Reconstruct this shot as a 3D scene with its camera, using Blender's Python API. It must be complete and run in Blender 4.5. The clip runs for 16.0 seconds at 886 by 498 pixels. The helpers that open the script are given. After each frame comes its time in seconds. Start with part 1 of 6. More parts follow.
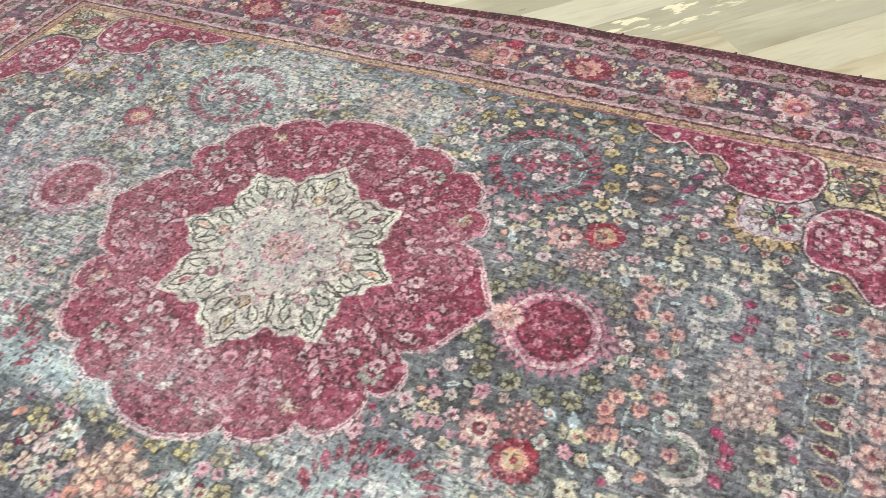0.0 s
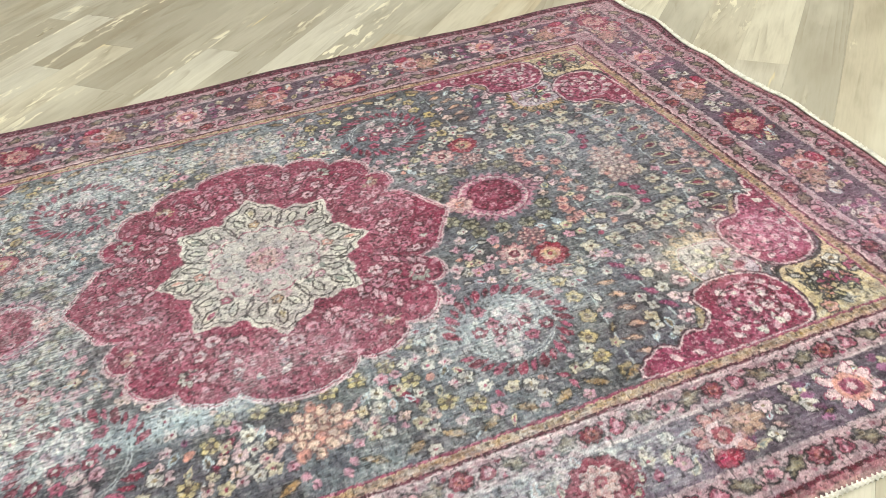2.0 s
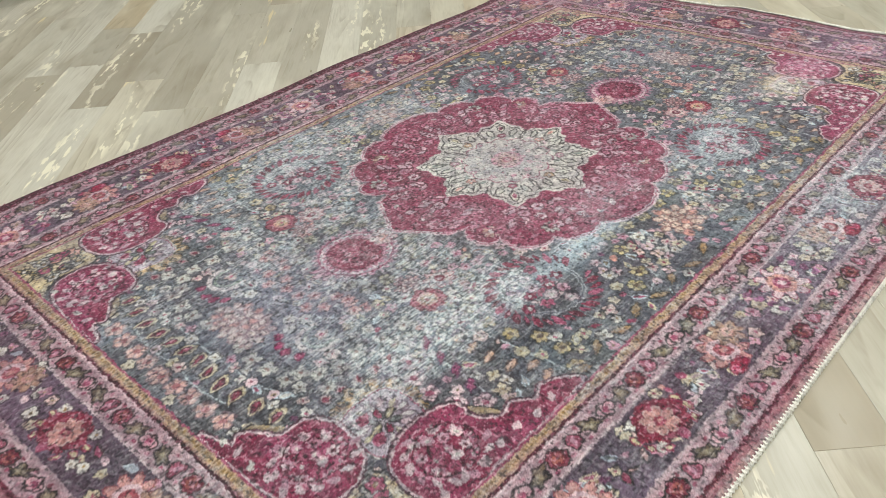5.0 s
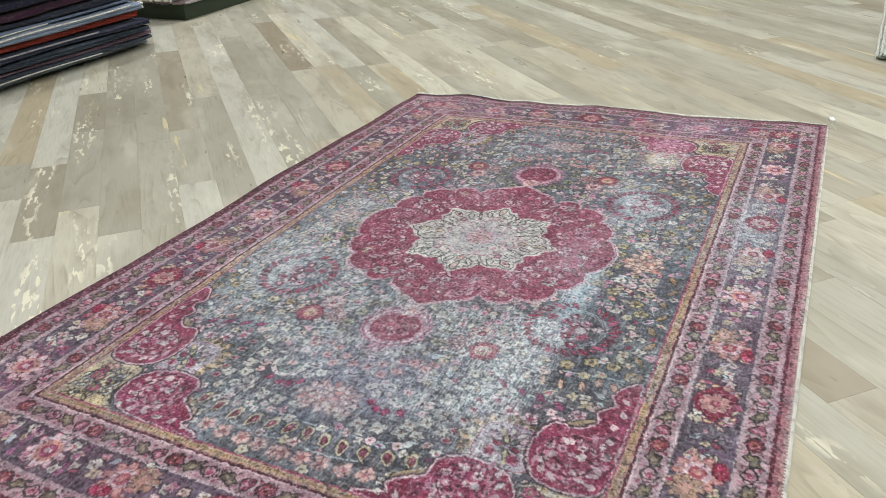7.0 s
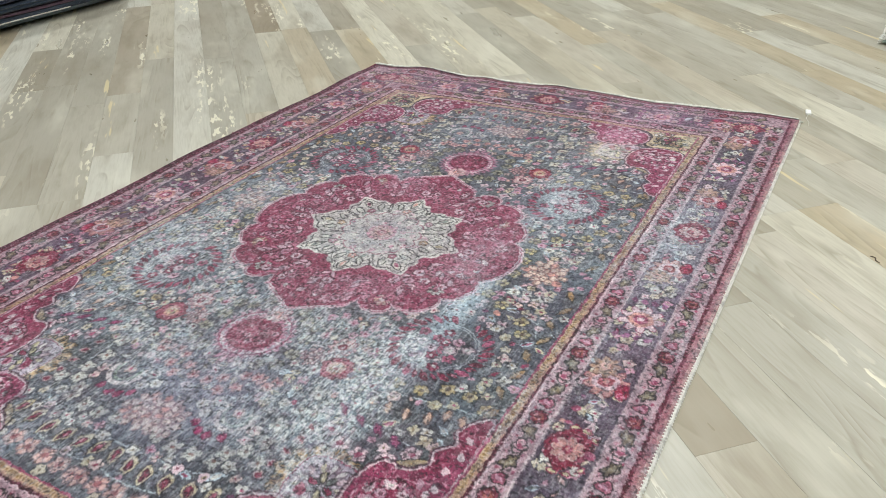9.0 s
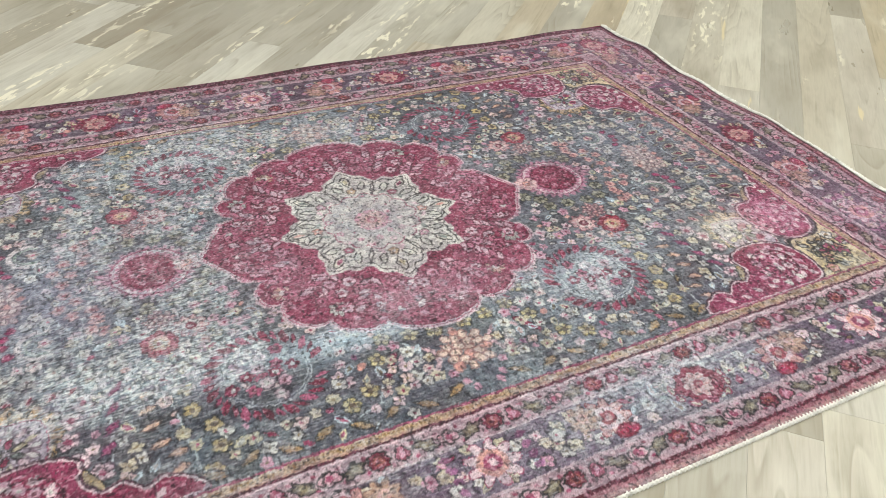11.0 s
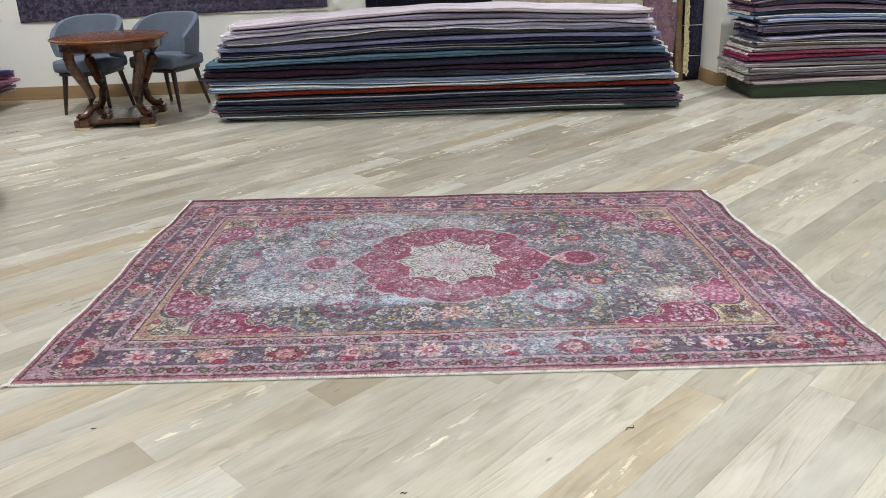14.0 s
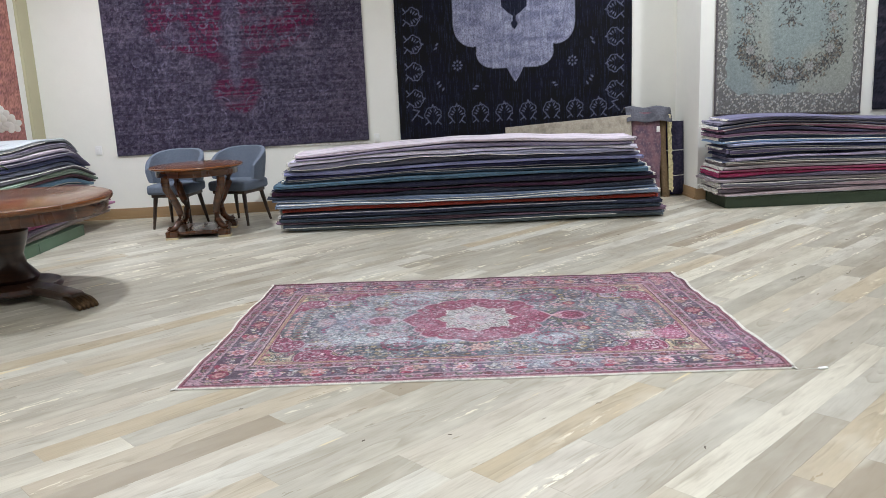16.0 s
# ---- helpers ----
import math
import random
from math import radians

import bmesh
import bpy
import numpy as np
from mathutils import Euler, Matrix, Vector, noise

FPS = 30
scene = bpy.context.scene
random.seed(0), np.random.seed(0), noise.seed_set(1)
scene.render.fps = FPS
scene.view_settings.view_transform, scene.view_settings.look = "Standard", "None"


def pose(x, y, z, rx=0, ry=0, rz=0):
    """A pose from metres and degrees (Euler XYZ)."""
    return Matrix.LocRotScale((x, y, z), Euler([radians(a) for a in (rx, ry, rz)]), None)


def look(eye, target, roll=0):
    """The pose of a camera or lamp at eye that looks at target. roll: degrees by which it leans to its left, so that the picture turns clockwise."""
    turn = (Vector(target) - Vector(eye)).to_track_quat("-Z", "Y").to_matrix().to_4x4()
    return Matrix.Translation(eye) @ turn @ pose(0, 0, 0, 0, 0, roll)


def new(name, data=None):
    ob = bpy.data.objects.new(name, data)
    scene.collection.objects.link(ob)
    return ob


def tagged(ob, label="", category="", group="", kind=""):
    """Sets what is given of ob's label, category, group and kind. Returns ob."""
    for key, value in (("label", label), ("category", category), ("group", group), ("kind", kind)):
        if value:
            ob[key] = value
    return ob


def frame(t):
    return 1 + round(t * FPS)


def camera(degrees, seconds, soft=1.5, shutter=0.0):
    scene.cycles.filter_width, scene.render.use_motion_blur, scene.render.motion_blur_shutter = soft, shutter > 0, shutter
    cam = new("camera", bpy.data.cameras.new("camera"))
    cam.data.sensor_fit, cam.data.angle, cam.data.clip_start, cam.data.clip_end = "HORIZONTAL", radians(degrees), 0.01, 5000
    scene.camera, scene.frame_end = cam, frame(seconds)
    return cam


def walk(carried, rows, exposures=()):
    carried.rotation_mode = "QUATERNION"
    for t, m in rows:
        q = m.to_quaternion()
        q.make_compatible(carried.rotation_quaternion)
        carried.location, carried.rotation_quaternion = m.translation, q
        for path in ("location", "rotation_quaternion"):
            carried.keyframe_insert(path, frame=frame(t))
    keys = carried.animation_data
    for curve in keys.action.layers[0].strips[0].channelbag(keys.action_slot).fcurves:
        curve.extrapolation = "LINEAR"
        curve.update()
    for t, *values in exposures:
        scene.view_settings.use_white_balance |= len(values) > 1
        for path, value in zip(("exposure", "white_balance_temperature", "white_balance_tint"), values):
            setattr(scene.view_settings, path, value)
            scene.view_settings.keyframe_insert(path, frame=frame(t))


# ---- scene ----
cam = camera(58.6, 16.0, soft=0.5)
PATH = [
    (0, (0.0, -0.032, 1.185), (-0.681, 1.192, -0.243), -6.6),
    (0.5, (-0.159, -0.255, 1.221), (-0.556, 1.121, -0.175), -7.6),
    (1, (-0.422, -0.353, 1.186), (-0.498, 1.118, -0.167), -7.1),
    (1.5, (-0.648, -0.535, 1.19), (-0.43, 0.974, -0.105), -6.3),
    (2, (-0.882, -0.729, 1.205), (-0.455, 0.771, -0.048), -6.7),
    (2.5, (-1.188, -0.748, 1.177), (-0.589, 0.71, -0.054), -6.9),
    (3, (-1.475, -0.807, 1.178), (-0.704, 0.592, -0.025), -5.6),
    (3.5, (-1.786, -0.84, 1.215), (-0.864, 0.502, 0.053), -4.4),
    (4, (-2.0, -0.697, 1.163), (-0.992, 0.58, 0.0), -5.1),
    (4.5, (-2.221, -0.569, 1.161), (-1.159, 0.658, -0.008), -5.9),
    (4.7, (-2.34, -0.542, 1.161), (-1.249, 0.666, -0.001), -5.7),
    (6.8, (-3.116, -0.101, 1.25), (-1.556, 0.725, 0.311), -3.2),
    (7, (-3.157, -0.113, 1.255), (-1.566, 0.672, 0.331), -2.8),
    (7.5, (-3.177, -0.146, 1.242), (-1.564, 0.593, 0.319), -2.5),
    (8, (-3.097, -0.234, 1.238), (-1.504, 0.536, 0.306), -2.5),
    (8.5, (-2.967, -0.354, 1.255), (-1.41, 0.461, 0.3), -2.4),
    (9, (-2.729, -0.413, 1.255), (-1.23, 0.438, 0.24), -1.7),
    (9.2, (-2.611, -0.433, 1.267), (-1.147, 0.437, 0.219), -1.2),
    (11.3, (-1.388, -0.955, 1.318), (-0.808, 0.521, 0.099), 3.0),
    (11.5, (-1.269, -1.021, 1.331), (-0.803, 0.508, 0.129), 2.6),
    (12, (-1.091, -1.231, 1.386), (-0.841, 0.415, 0.278), 2.1),
    (12.5, (-1.051, -1.59, 1.388), (-0.921, 0.14, 0.394), 1.1),
    (13, (-0.974, -1.904, 1.426), (-0.924, -0.126, 0.512), -0.5),
    (13.5, (-0.892, -2.223, 1.435), (-0.882, -0.397, 0.618), -1.4),
    (14, (-0.924, -2.619, 1.41), (-0.923, -0.753, 0.69), -1.6),
    (14.5, (-0.897, -3.014, 1.425), (-0.907, -1.118, 0.788), -1.9),
    (15, (-0.878, -3.366, 1.445), (-0.894, -1.445, 0.887), -2.1),
    (15.5, (-0.963, -3.671, 1.445), (-0.993, -1.73, 0.965), -2.4),
    (16, (-0.981, -3.991, 1.477), (-1.021, -2.033, 1.069), -2.5),
]
walk(cam, [(t, look(eye, target, roll)) for t, eye, target, roll in PATH],
     [(0.0, 0.13, 6800, 1), (2.0, 0.08, 6850, 3), (4.5, -0.1, 6550, 4), (7.0, -0.14, 6200, 5), (9.0, -0.14, 6120, 5), (12.0, -0.05, 6480, 6), (13.5, -0.12, 6200, 9), (16.0, 0.0, 5850, 11)])

# ---- light ----
world = bpy.data.worlds.new("world")
scene.world = world
world.use_nodes = True
world.node_tree.nodes["Background"].inputs[0].default_value = (0.9, 0.95, 1.0, 1)
world.node_tree.nodes["Background"].inputs[1].default_value = 0.05
CEILING = 4.3
# recessed downlights in the ceiling: x, y, watts
LIGHTS = [(-3.9, 4.9, 14), (-5.1, 3.2, 20), (0.4, 4.9, 46), (2.7, 4.2, 60), (5.2, 3.4, 44),
          (-4.3, 3.2, 92), (-1.0, 1.3, 20), (2.4, 0.6, 50), (5.4, -1.2, 40),
          (-4.2, -2.4, 42), (-0.9, -1.5, 78), (2.4, -2.8, 30), (-1.0, -5.6, 38), (3.5, -5.6, 38)]

# ---- small tools ----


def lin(r, g, b):
    """sRGB 0..255 to linear."""
    return tuple(((c / 255 + 0.055) / 1.055) ** 2.4 if c > 10 else c / 255 / 12.92 for c in (r, g, b))


class Nodes:
    """A short way to wire a procedural material."""

    def __init__(self, name):
        self.mat = bpy.data.materials.new(name)
        self.mat.use_nodes = True
        self.tree = self.mat.node_tree
        self.out = self.tree.nodes["Principled BSDF"]

    def add(self, kind, **inputs):
        node = self.tree.nodes.new("ShaderNode" + kind)
        for key, value in inputs.items():
            self.put(node, key, value)
        return node

    def put(self, node, key, value):
        key = int(key[1:]) if key[0] == "i" and key[1:].isdigit() else key.replace("_", " ")
        if isinstance(value, bpy.types.NodeSocket):
            self.tree.links.new(value, node.inputs[key])
        else:
            node.inputs[key].default_value = value

    def set(self, **inputs):
        for key, value in inputs.items():
            self.put(self.out, key, value)

    def mix(self, a, b, f, how="MIX"):
        m = self.tree.nodes.new("ShaderNodeMix")
        m.data_type, m.blend_type = "RGBA", how
        for i, v in ((0, f), (6, a), (7, b)):
            if isinstance(v, bpy.types.NodeSocket):
                self.tree.links.new(v, m.inputs[i])
            else:
                m.inputs[i].default_value = (*v, 1) if isinstance(v, tuple) and len(v) == 3 else v
        return m.outputs[2]

    def math(self, how, a, b=0.0, c=0.0):
        m = self.tree.nodes.new("ShaderNodeMath")
        m.operation = how
        for i, v in enumerate((a, b, c)):
            if isinstance(v, bpy.types.NodeSocket):
                self.tree.links.new(v, m.inputs[i])
            else:
                m.inputs[i].default_value = v
        return m.outputs[0]

    def ramp(self, f, *stops):
        r = self.add("ValToRGB", Fac=f)
        e = r.color_ramp.elements
        while len(e) < len(stops):
            e.new(0.5)
        for el, (p, c) in zip(e, stops):
            el.position, el.color = p, (*c, 1) if isinstance(c, tuple) else (c, c, c, 1)
        return r.outputs[0]

    def noise(self, scale, vector=None, detail=4.0, rough=0.55):
        n = self.add("TexNoise", Scale=scale, Detail=detail, Roughness=rough)
        if vector is not None:
            self.put(n, "Vector", vector)
        return n.outputs[0]

    def coords(self, scale=(1, 1, 1), turn=0.0, which="Object"):
        t = self.add("TexCoord")
        m = self.add("Mapping", Vector=t.outputs[which], Scale=scale)
        m.inputs["Rotation"].default_value = (0, 0, turn)
        return m.outputs[0]

    def bump(self, height, strength, distance):
        self.put(self.out, "Normal", self.add("Bump", Height=height, Strength=strength, Distance=distance).outputs[0])


def plain(name, colour, rough=0.6, scale=30.0, vary=0.12, bump=0.1, metal=0.0, stretch=(1, 1, 1)):
    """A surface of one colour with two scales of variation and a fine relief."""
    n = Nodes(name)
    v = n.coords(stretch)
    fine, wide = n.noise(scale, v), n.noise(scale / 9, v, 3.0)
    c = n.mix(tuple(x * (1 - vary) for x in colour), tuple(min(1, x * (1 + vary)) for x in colour), fine)
    c = n.mix(c, tuple(x * (1 - 1.6 * vary) for x in colour), n.ramp(wide, (0.45, 0.0), (0.75, 0.8)))
    n.set(Base_Color=c, Roughness=n.ramp(fine, (0.3, max(0, rough - 0.07)), (0.7, min(1, rough + 0.07))), Metallic=metal)
    if bump:
        n.bump(fine, bump, 0.004)
    return n.mat


def wood_floor(name, per_island):
    """Limed oak boards: each board has its own tone, with grain along it, pale sapwood streaks and small knots."""
    n = Nodes(name)
    if per_island:
        rnd = n.add("NewGeometry").outputs["Random Per Island"]
    else:
        rnd = n.add("SeparateColor", Color=n.add("ObjectInfo").outputs["Color"]).outputs[0]
    pos = n.add("NewGeometry").outputs["Position"]
    turn = n.add("VectorRotate", Vector=pos)
    turn.inputs["Angle"].default_value = -math.pi / 4
    shift = n.add("CombineXYZ", X=n.math("MULTIPLY", rnd, 37.0), Y=n.math("MULTIPLY", rnd, 91.0), Z=n.math("MULTIPLY", rnd, 13.0))
    at = n.add("VectorMath", i0=turn.outputs[0], i1=shift.outputs[0]).outputs[0]
    grain = n.noise(1.0, n.add("Mapping", Vector=at, Scale=(9, 130, 60)).outputs[0], 5.0, 0.6)
    figure = n.noise(1.0, n.add("Mapping", Vector=at, Scale=(2.6, 11, 8)).outputs[0], 4.0, 0.6)
    cloud = n.noise(1.0, n.add("Mapping", Vector=at, Scale=(1.6, 5, 5)).outputs[0], 3.0)
    tone = n.ramp(rnd, (0.0, lin(152, 138, 116)), (0.08, lin(186, 182, 168)), (0.26, lin(166, 160, 145)), (0.42, lin(208, 205, 193)),
                  (0.56, lin(194, 186, 170)), (0.63, lin(184, 168, 138)), (0.70, lin(196, 192, 178)), (0.85, lin(156, 148, 131)), (1.0, lin(216, 210, 192)))
    tone = n.mix(tone, lin(190, 184, 170), 0.15)
    # cathedral figure: bands bent by slow noise
    wander = n.noise(1.0, n.add("Mapping", Vector=at, Scale=(0.42, 3.8, 1)).outputs[0], 2.0, 0.45)
    ring = n.math("FRACT", n.math("MULTIPLY", wander, 22.0))
    ring = n.ramp(ring, (0.0, 0.0), (0.7, 0.55), (0.9, 1.0), (1.0, 0.0))
    c = n.mix(tone, lin(156, 148, 128), n.ramp(grain, (0.45, 0.0), (0.8, 0.42)))
    c = n.mix(c, lin(138, 127, 106), n.math("MULTIPLY", ring, n.ramp(figure, (0.46, 0.02), (0.60, 0.5))))
    c = n.mix(c, lin(136, 124, 102), n.ramp(cloud, (0.28, 0.5), (0.46, 0.0)))
    c = n.mix(c, lin(230, 226, 210), n.ramp(cloud, (0.56, 0.0), (0.74, 0.45)))
    # the boards to the north are older and more patched
    old = n.ramp(n.math("MULTIPLY_ADD", n.add("SeparateXYZ", Vector=pos).outputs[1], 0.1, 0.3), (0.36, 0.0), (0.52, 1.0))
    # flakes of lime filler, in patches, and yellow sapwood along one side of some boards
    flake = n.noise(1.0, n.add("Mapping", Vector=at, Scale=(11, 42, 1), Location=(1.7, 8.2, 3.1)).outputs[0], 3.0, 0.6)
    where = n.noise(1.0, n.add("Mapping", Vector=at, Scale=(0.9, 7, 1), Location=(4.1, 0.6, 2.2)).outputs[0], 2.0, 0.5)
    c = n.mix(c, lin(240, 234, 212), n.math("MULTIPLY", n.ramp(flake, (0.54, 0.0), (0.575, 0.85)), n.ramp(n.math("ADD", where, n.math("MULTIPLY", old, 0.052)), (0.645, 0.0), (0.72, 1.0))))
    sap = n.noise(1.0, n.add("Mapping", Vector=at, Scale=(0.8, 9, 1), Location=(5.3, 2.1, 7.7)).outputs[0], 4.0, 0.6)
    c = n.mix(c, lin(226, 210, 164), n.ramp(n.math("ADD", sap, n.math("MULTIPLY", old, 0.02)), (0.69, 0.0), (0.71, 0.75)))
    knots = n.add("TexVoronoi", Vector=n.add("Mapping", Vector=at, Scale=(1.4, 4.2, 1)).outputs[0], Scale=1.0, Randomness=1.0).outputs[0]
    c = n.mix(c, lin(92, 74, 54), n.ramp(knots, (0.012, 0.7), (0.03, 0.0)))
    c = n.mix(c, (0.90, 0.90, 0.88), 1.0, "MULTIPLY")
    n.set(Base_Color=c, Roughness=n.ramp(figure, (0.3, 0.27), (0.7, 0.42)), IOR=1.47)
    n.bump(grain, 0.12, 0.002)
    return n.mat


def dark_wood(name, a, b, rough):
    """Polished furniture wood with a streaked grain."""
    n = Nodes(name)
    v = n.coords((3, 3, 22))
    g = n.noise(1.4, v, 6.0, 0.6)
    w = n.noise(0.9, n.coords((14, 2, 2)), 4.0)
    c = n.mix(n.ramp(g, (0.35, a), (0.65, b)), tuple(x * 0.5 for x in a), n.ramp(w, (0.5, 0.0), (0.75, 0.6)))
    n.set(Base_Color=c, Roughness=n.ramp(w, (0.3, rough), (0.7, rough + 0.12)), Coat_Weight=0.35, Coat_Roughness=0.18)
    n.bump(g, 0.05, 0.002)
    return n.mat


def cloth(name, colour, second=None, scale=60.0, rough=0.92, blot=0.7):
    """Pile or woven cloth: mottled between two colours, with a knotted relief."""
    n = Nodes(name)
    second = second or tuple(min(1, c * 1.35 + 0.02) for c in colour)
    v = n.coords()
    spots, wide = n.noise(scale, v, 5.0, 0.7), n.noise(scale / 7, v, 4.0)
    c = n.mix(colour, second, n.ramp(spots, (0.42, 0.0), (0.62, 0.85)))
    c = n.mix(c, tuple(x * 0.55 for x in colour), n.ramp(wide, (0.48, 0.0), (0.68, blot)))
    n.set(Base_Color=c, Roughness=rough, Sheen_Weight=0.06, Specular_IOR_Level=0.12)
    n.bump(spots, 0.4, 0.006)
    return n.mat


def pile_material(name, thread, weave=420.0, sheen=0.2):
    """Knotted pile coloured knot by knot; where the pile is worn the pale warp threads show through."""
    n = Nodes(name)
    dye = n.add("Attribute")
    dye.attribute_name = "dye"
    v = n.coords()
    fine = n.noise(weave, v, 2.0, 0.7)
    rows = n.noise(1.0, n.coords((90, 520, 1)), 2.0, 0.6)
    c = n.mix(dye.outputs["Color"], tuple(x * 0.35 for x in thread), n.ramp(fine, (0.5, 0.0), (0.75, 0.26)))
    strand = n.noise(1.0, n.coords((620, 760, 1)), 2.0, 0.6)
    c = n.mix(c, tuple(min(1.0, x * 1.15) for x in thread), n.ramp(strand, (0.58, 0.0), (0.72, 0.2)))
    c = n.mix(c, tuple(x * 0.12 for x in thread), n.ramp(strand, (0.28, 0.24), (0.40, 0.0)))
    bare = n.math("MULTIPLY", dye.outputs["Alpha"], n.ramp(rows, (0.42, 0.0), (0.6, 1.0)))
    c = n.mix(c, thread, n.math("MULTIPLY", bare, 0.8))
    n.set(Base_Color=c, Roughness=n.math("MULTIPLY_ADD", dye.outputs["Alpha"], -0.3, 0.84), Sheen_Weight=sheen, Sheen_Roughness=0.4, Specular_IOR_Level=0.22 if sheen else 0.08)
    n.bump(n.math("ADD", fine, rows), 0.35, 0.0025)
    return n.mat


BOARDS = wood_floor("limed_oak_board", False)
BOARDS_FAR = wood_floor("limed_oak_board_far", True)
SUBFLOOR = plain("subfloor", lin(70, 60, 48), 0.9)
PAINT = plain("cream_wall_paint", lin(238, 237, 228), 0.75, 40, 0.02, 0.05)
CEIL = plain("white_ceiling_paint", lin(240, 238, 232), 0.85, 30, 0.02, 0.05)
SKIRT = plain("oak_baseboard", lin(160, 132, 96), 0.5, 14, 0.14, 0.1, stretch=(0.3, 0.3, 4))
WALNUT = dark_wood("walnut_polish", lin(54, 30, 16), lin(96, 56, 27), 0.22)
DARK_WALNUT = dark_wood("dark_walnut_polish", lin(34, 20, 13), lin(60, 35, 21), 0.28)
CHERRY = dark_wood("cherry_table_top", lin(92, 55, 26), lin(122, 74, 36), 0.17)
LEGWOOD = dark_wood("dark_chair_leg", lin(48, 36, 30), lin(72, 54, 42), 0.45)
UPHOLSTERY = cloth("grey_blue_upholstery", lin(98, 106, 120), lin(118, 127, 141), 240, 0.9, 0.15)
GILT = plain("gilt_metal", lin(222, 206, 168), 0.4, 60, 0.1, 0.1, 0.5)
BRONZE = plain("dark_bronze", lin(72, 54, 34), 0.4, 60, 0.25, 0.2, 0.8)
PALLET = plain("dark_green_paint", lin(52, 66, 48), 0.55, 25, 0.15, 0.1)
PALLET_LIGHT = plain("faded_green_paint", lin(92, 118, 96), 0.55, 25, 0.15, 0.1)
WHITE_PLASTIC = plain("white_plastic", lin(238, 238, 234), 0.4, 60, 0.02, 0.0)
FRINGE = cloth("cotton_fringe", lin(226, 223, 214), lin(244, 242, 236), 300)
PETAL = plain("white_petal", lin(244, 240, 238), 0.6, 80, 0.03, 0.05)
STEM = plain("green_stem", lin(74, 98, 52), 0.6, 60, 0.15, 0.05)
CERAMIC = plain("white_ceramic", lin(230, 228, 222), 0.2, 40, 0.03, 0.0)
LAMP_GLOW = Nodes("lamp_glow")
LAMP_GLOW.set(Emission_Color=(0.97, 0.985, 1, 1), Emission_Strength=8.0)
LAMP_GLOW = LAMP_GLOW.mat


# ---- mesh tools ----
def mesh_from(name, bm, material, smooth=True):
    me = bpy.data.meshes.new(name)
    bmesh.ops.recalc_face_normals(bm, faces=bm.faces)
    bm.to_mesh(me)
    bm.free()
    me.materials.append(material)
    if smooth:
        me.shade_smooth()
        me.set_sharp_from_angle(angle=radians(38))
    return me


def part(name, bm, material, parent, label="", m=None):
    """One mesh object under a thing or under a part."""
    ob = new(name, mesh_from(name, bm, material))
    ob.parent = parent
    if m is not None:
        ob.matrix_local = m
    return tagged(ob, label)


def thing(name, label, category, m=None, group="", kind=""):
    ob = new(name)
    ob.empty_display_size = 0.1
    if m is not None:
        ob.matrix_world = m
    return tagged(ob, label, category, group, kind)


def solid(name, bm, material, label, category, m=None, group="", kind=""):
    ob = new(name, mesh_from(name, bm, material))
    if m is not None:
        ob.matrix_world = m
    return tagged(ob, label, category, group, kind)


def add_box(bm, x0, x1, y0, y1, z0, z1, bevel=0.0, segs=2):
    r = bmesh.ops.create_cube(bm, size=1)
    bmesh.ops.transform(bm, verts=r["verts"], matrix=Matrix.LocRotScale(((x0 + x1) / 2, (y0 + y1) / 2, (z0 + z1) / 2), None, (x1 - x0, y1 - y0, z1 - z0)))
    if bevel:
        edges = {e for v in r["verts"] for e in v.link_edges}
        bmesh.ops.bevel(bm, geom=list(edges), offset=bevel, segments=segs, profile=0.6, affect="EDGES")
    return bm


def box(*a, **k):
    return add_box(bmesh.new(), *a, **k)


def lathe(profile, segs=48, bm=None, scale=(1, 1)):
    """Turns (radius, z) pairs round the z axis."""
    bm = bm or bmesh.new()
    rings = []
    for r, z in profile:
        rings.append([bm.verts.new((r * math.cos(2 * math.pi * i / segs) * scale[0], r * math.sin(2 * math.pi * i / segs) * scale[1], z)) for i in range(segs)])
    for a, b in zip(rings, rings[1:]):
        for i in range(segs):
            j = (i + 1) % segs
            bm.faces.new((a[i], a[j], b[j], b[i]))
    bm.faces.new(rings[0][::-1])
    bm.faces.new(rings[-1])
    return bm


def sweep(points, sizes, sides=10, bm=None, square=False, squash=1.0):
    """A bar of changing thickness along a line of points."""
    bm = bm or bmesh.new()
    pts = [Vector(p) for p in points]
    rings = []
    for i, p in enumerate(pts):
        d = (pts[min(i + 1, len(pts) - 1)] - pts[max(i - 1, 0)]).normalized()
        a = d.cross(Vector((0, 0, 1)) if abs(d.z) < 0.95 else Vector((0, 1, 0))).normalized()
        b = d.cross(a).normalized()
        ring = []
        for k in range(sides):
            t = 2 * math.pi * (k + 0.5) / sides
            c, s = math.cos(t), math.sin(t)
            if square:
                m = max(abs(c), abs(s)) ** 0.7
                c, s = c / m, s / m
            ring.append(bm.verts.new(p + a * c * sizes[i] + b * s * sizes[i] * squash))
        rings.append(ring)
    for r0, r1 in zip(rings, rings[1:]):
        for k in range(sides):
            j = (k + 1) % sides
            bm.faces.new((r0[k], r0[j], r1[j], r1[k]))
    bm.faces.new(rings[0][::-1])
    bm.faces.new(rings[-1])
    return bm


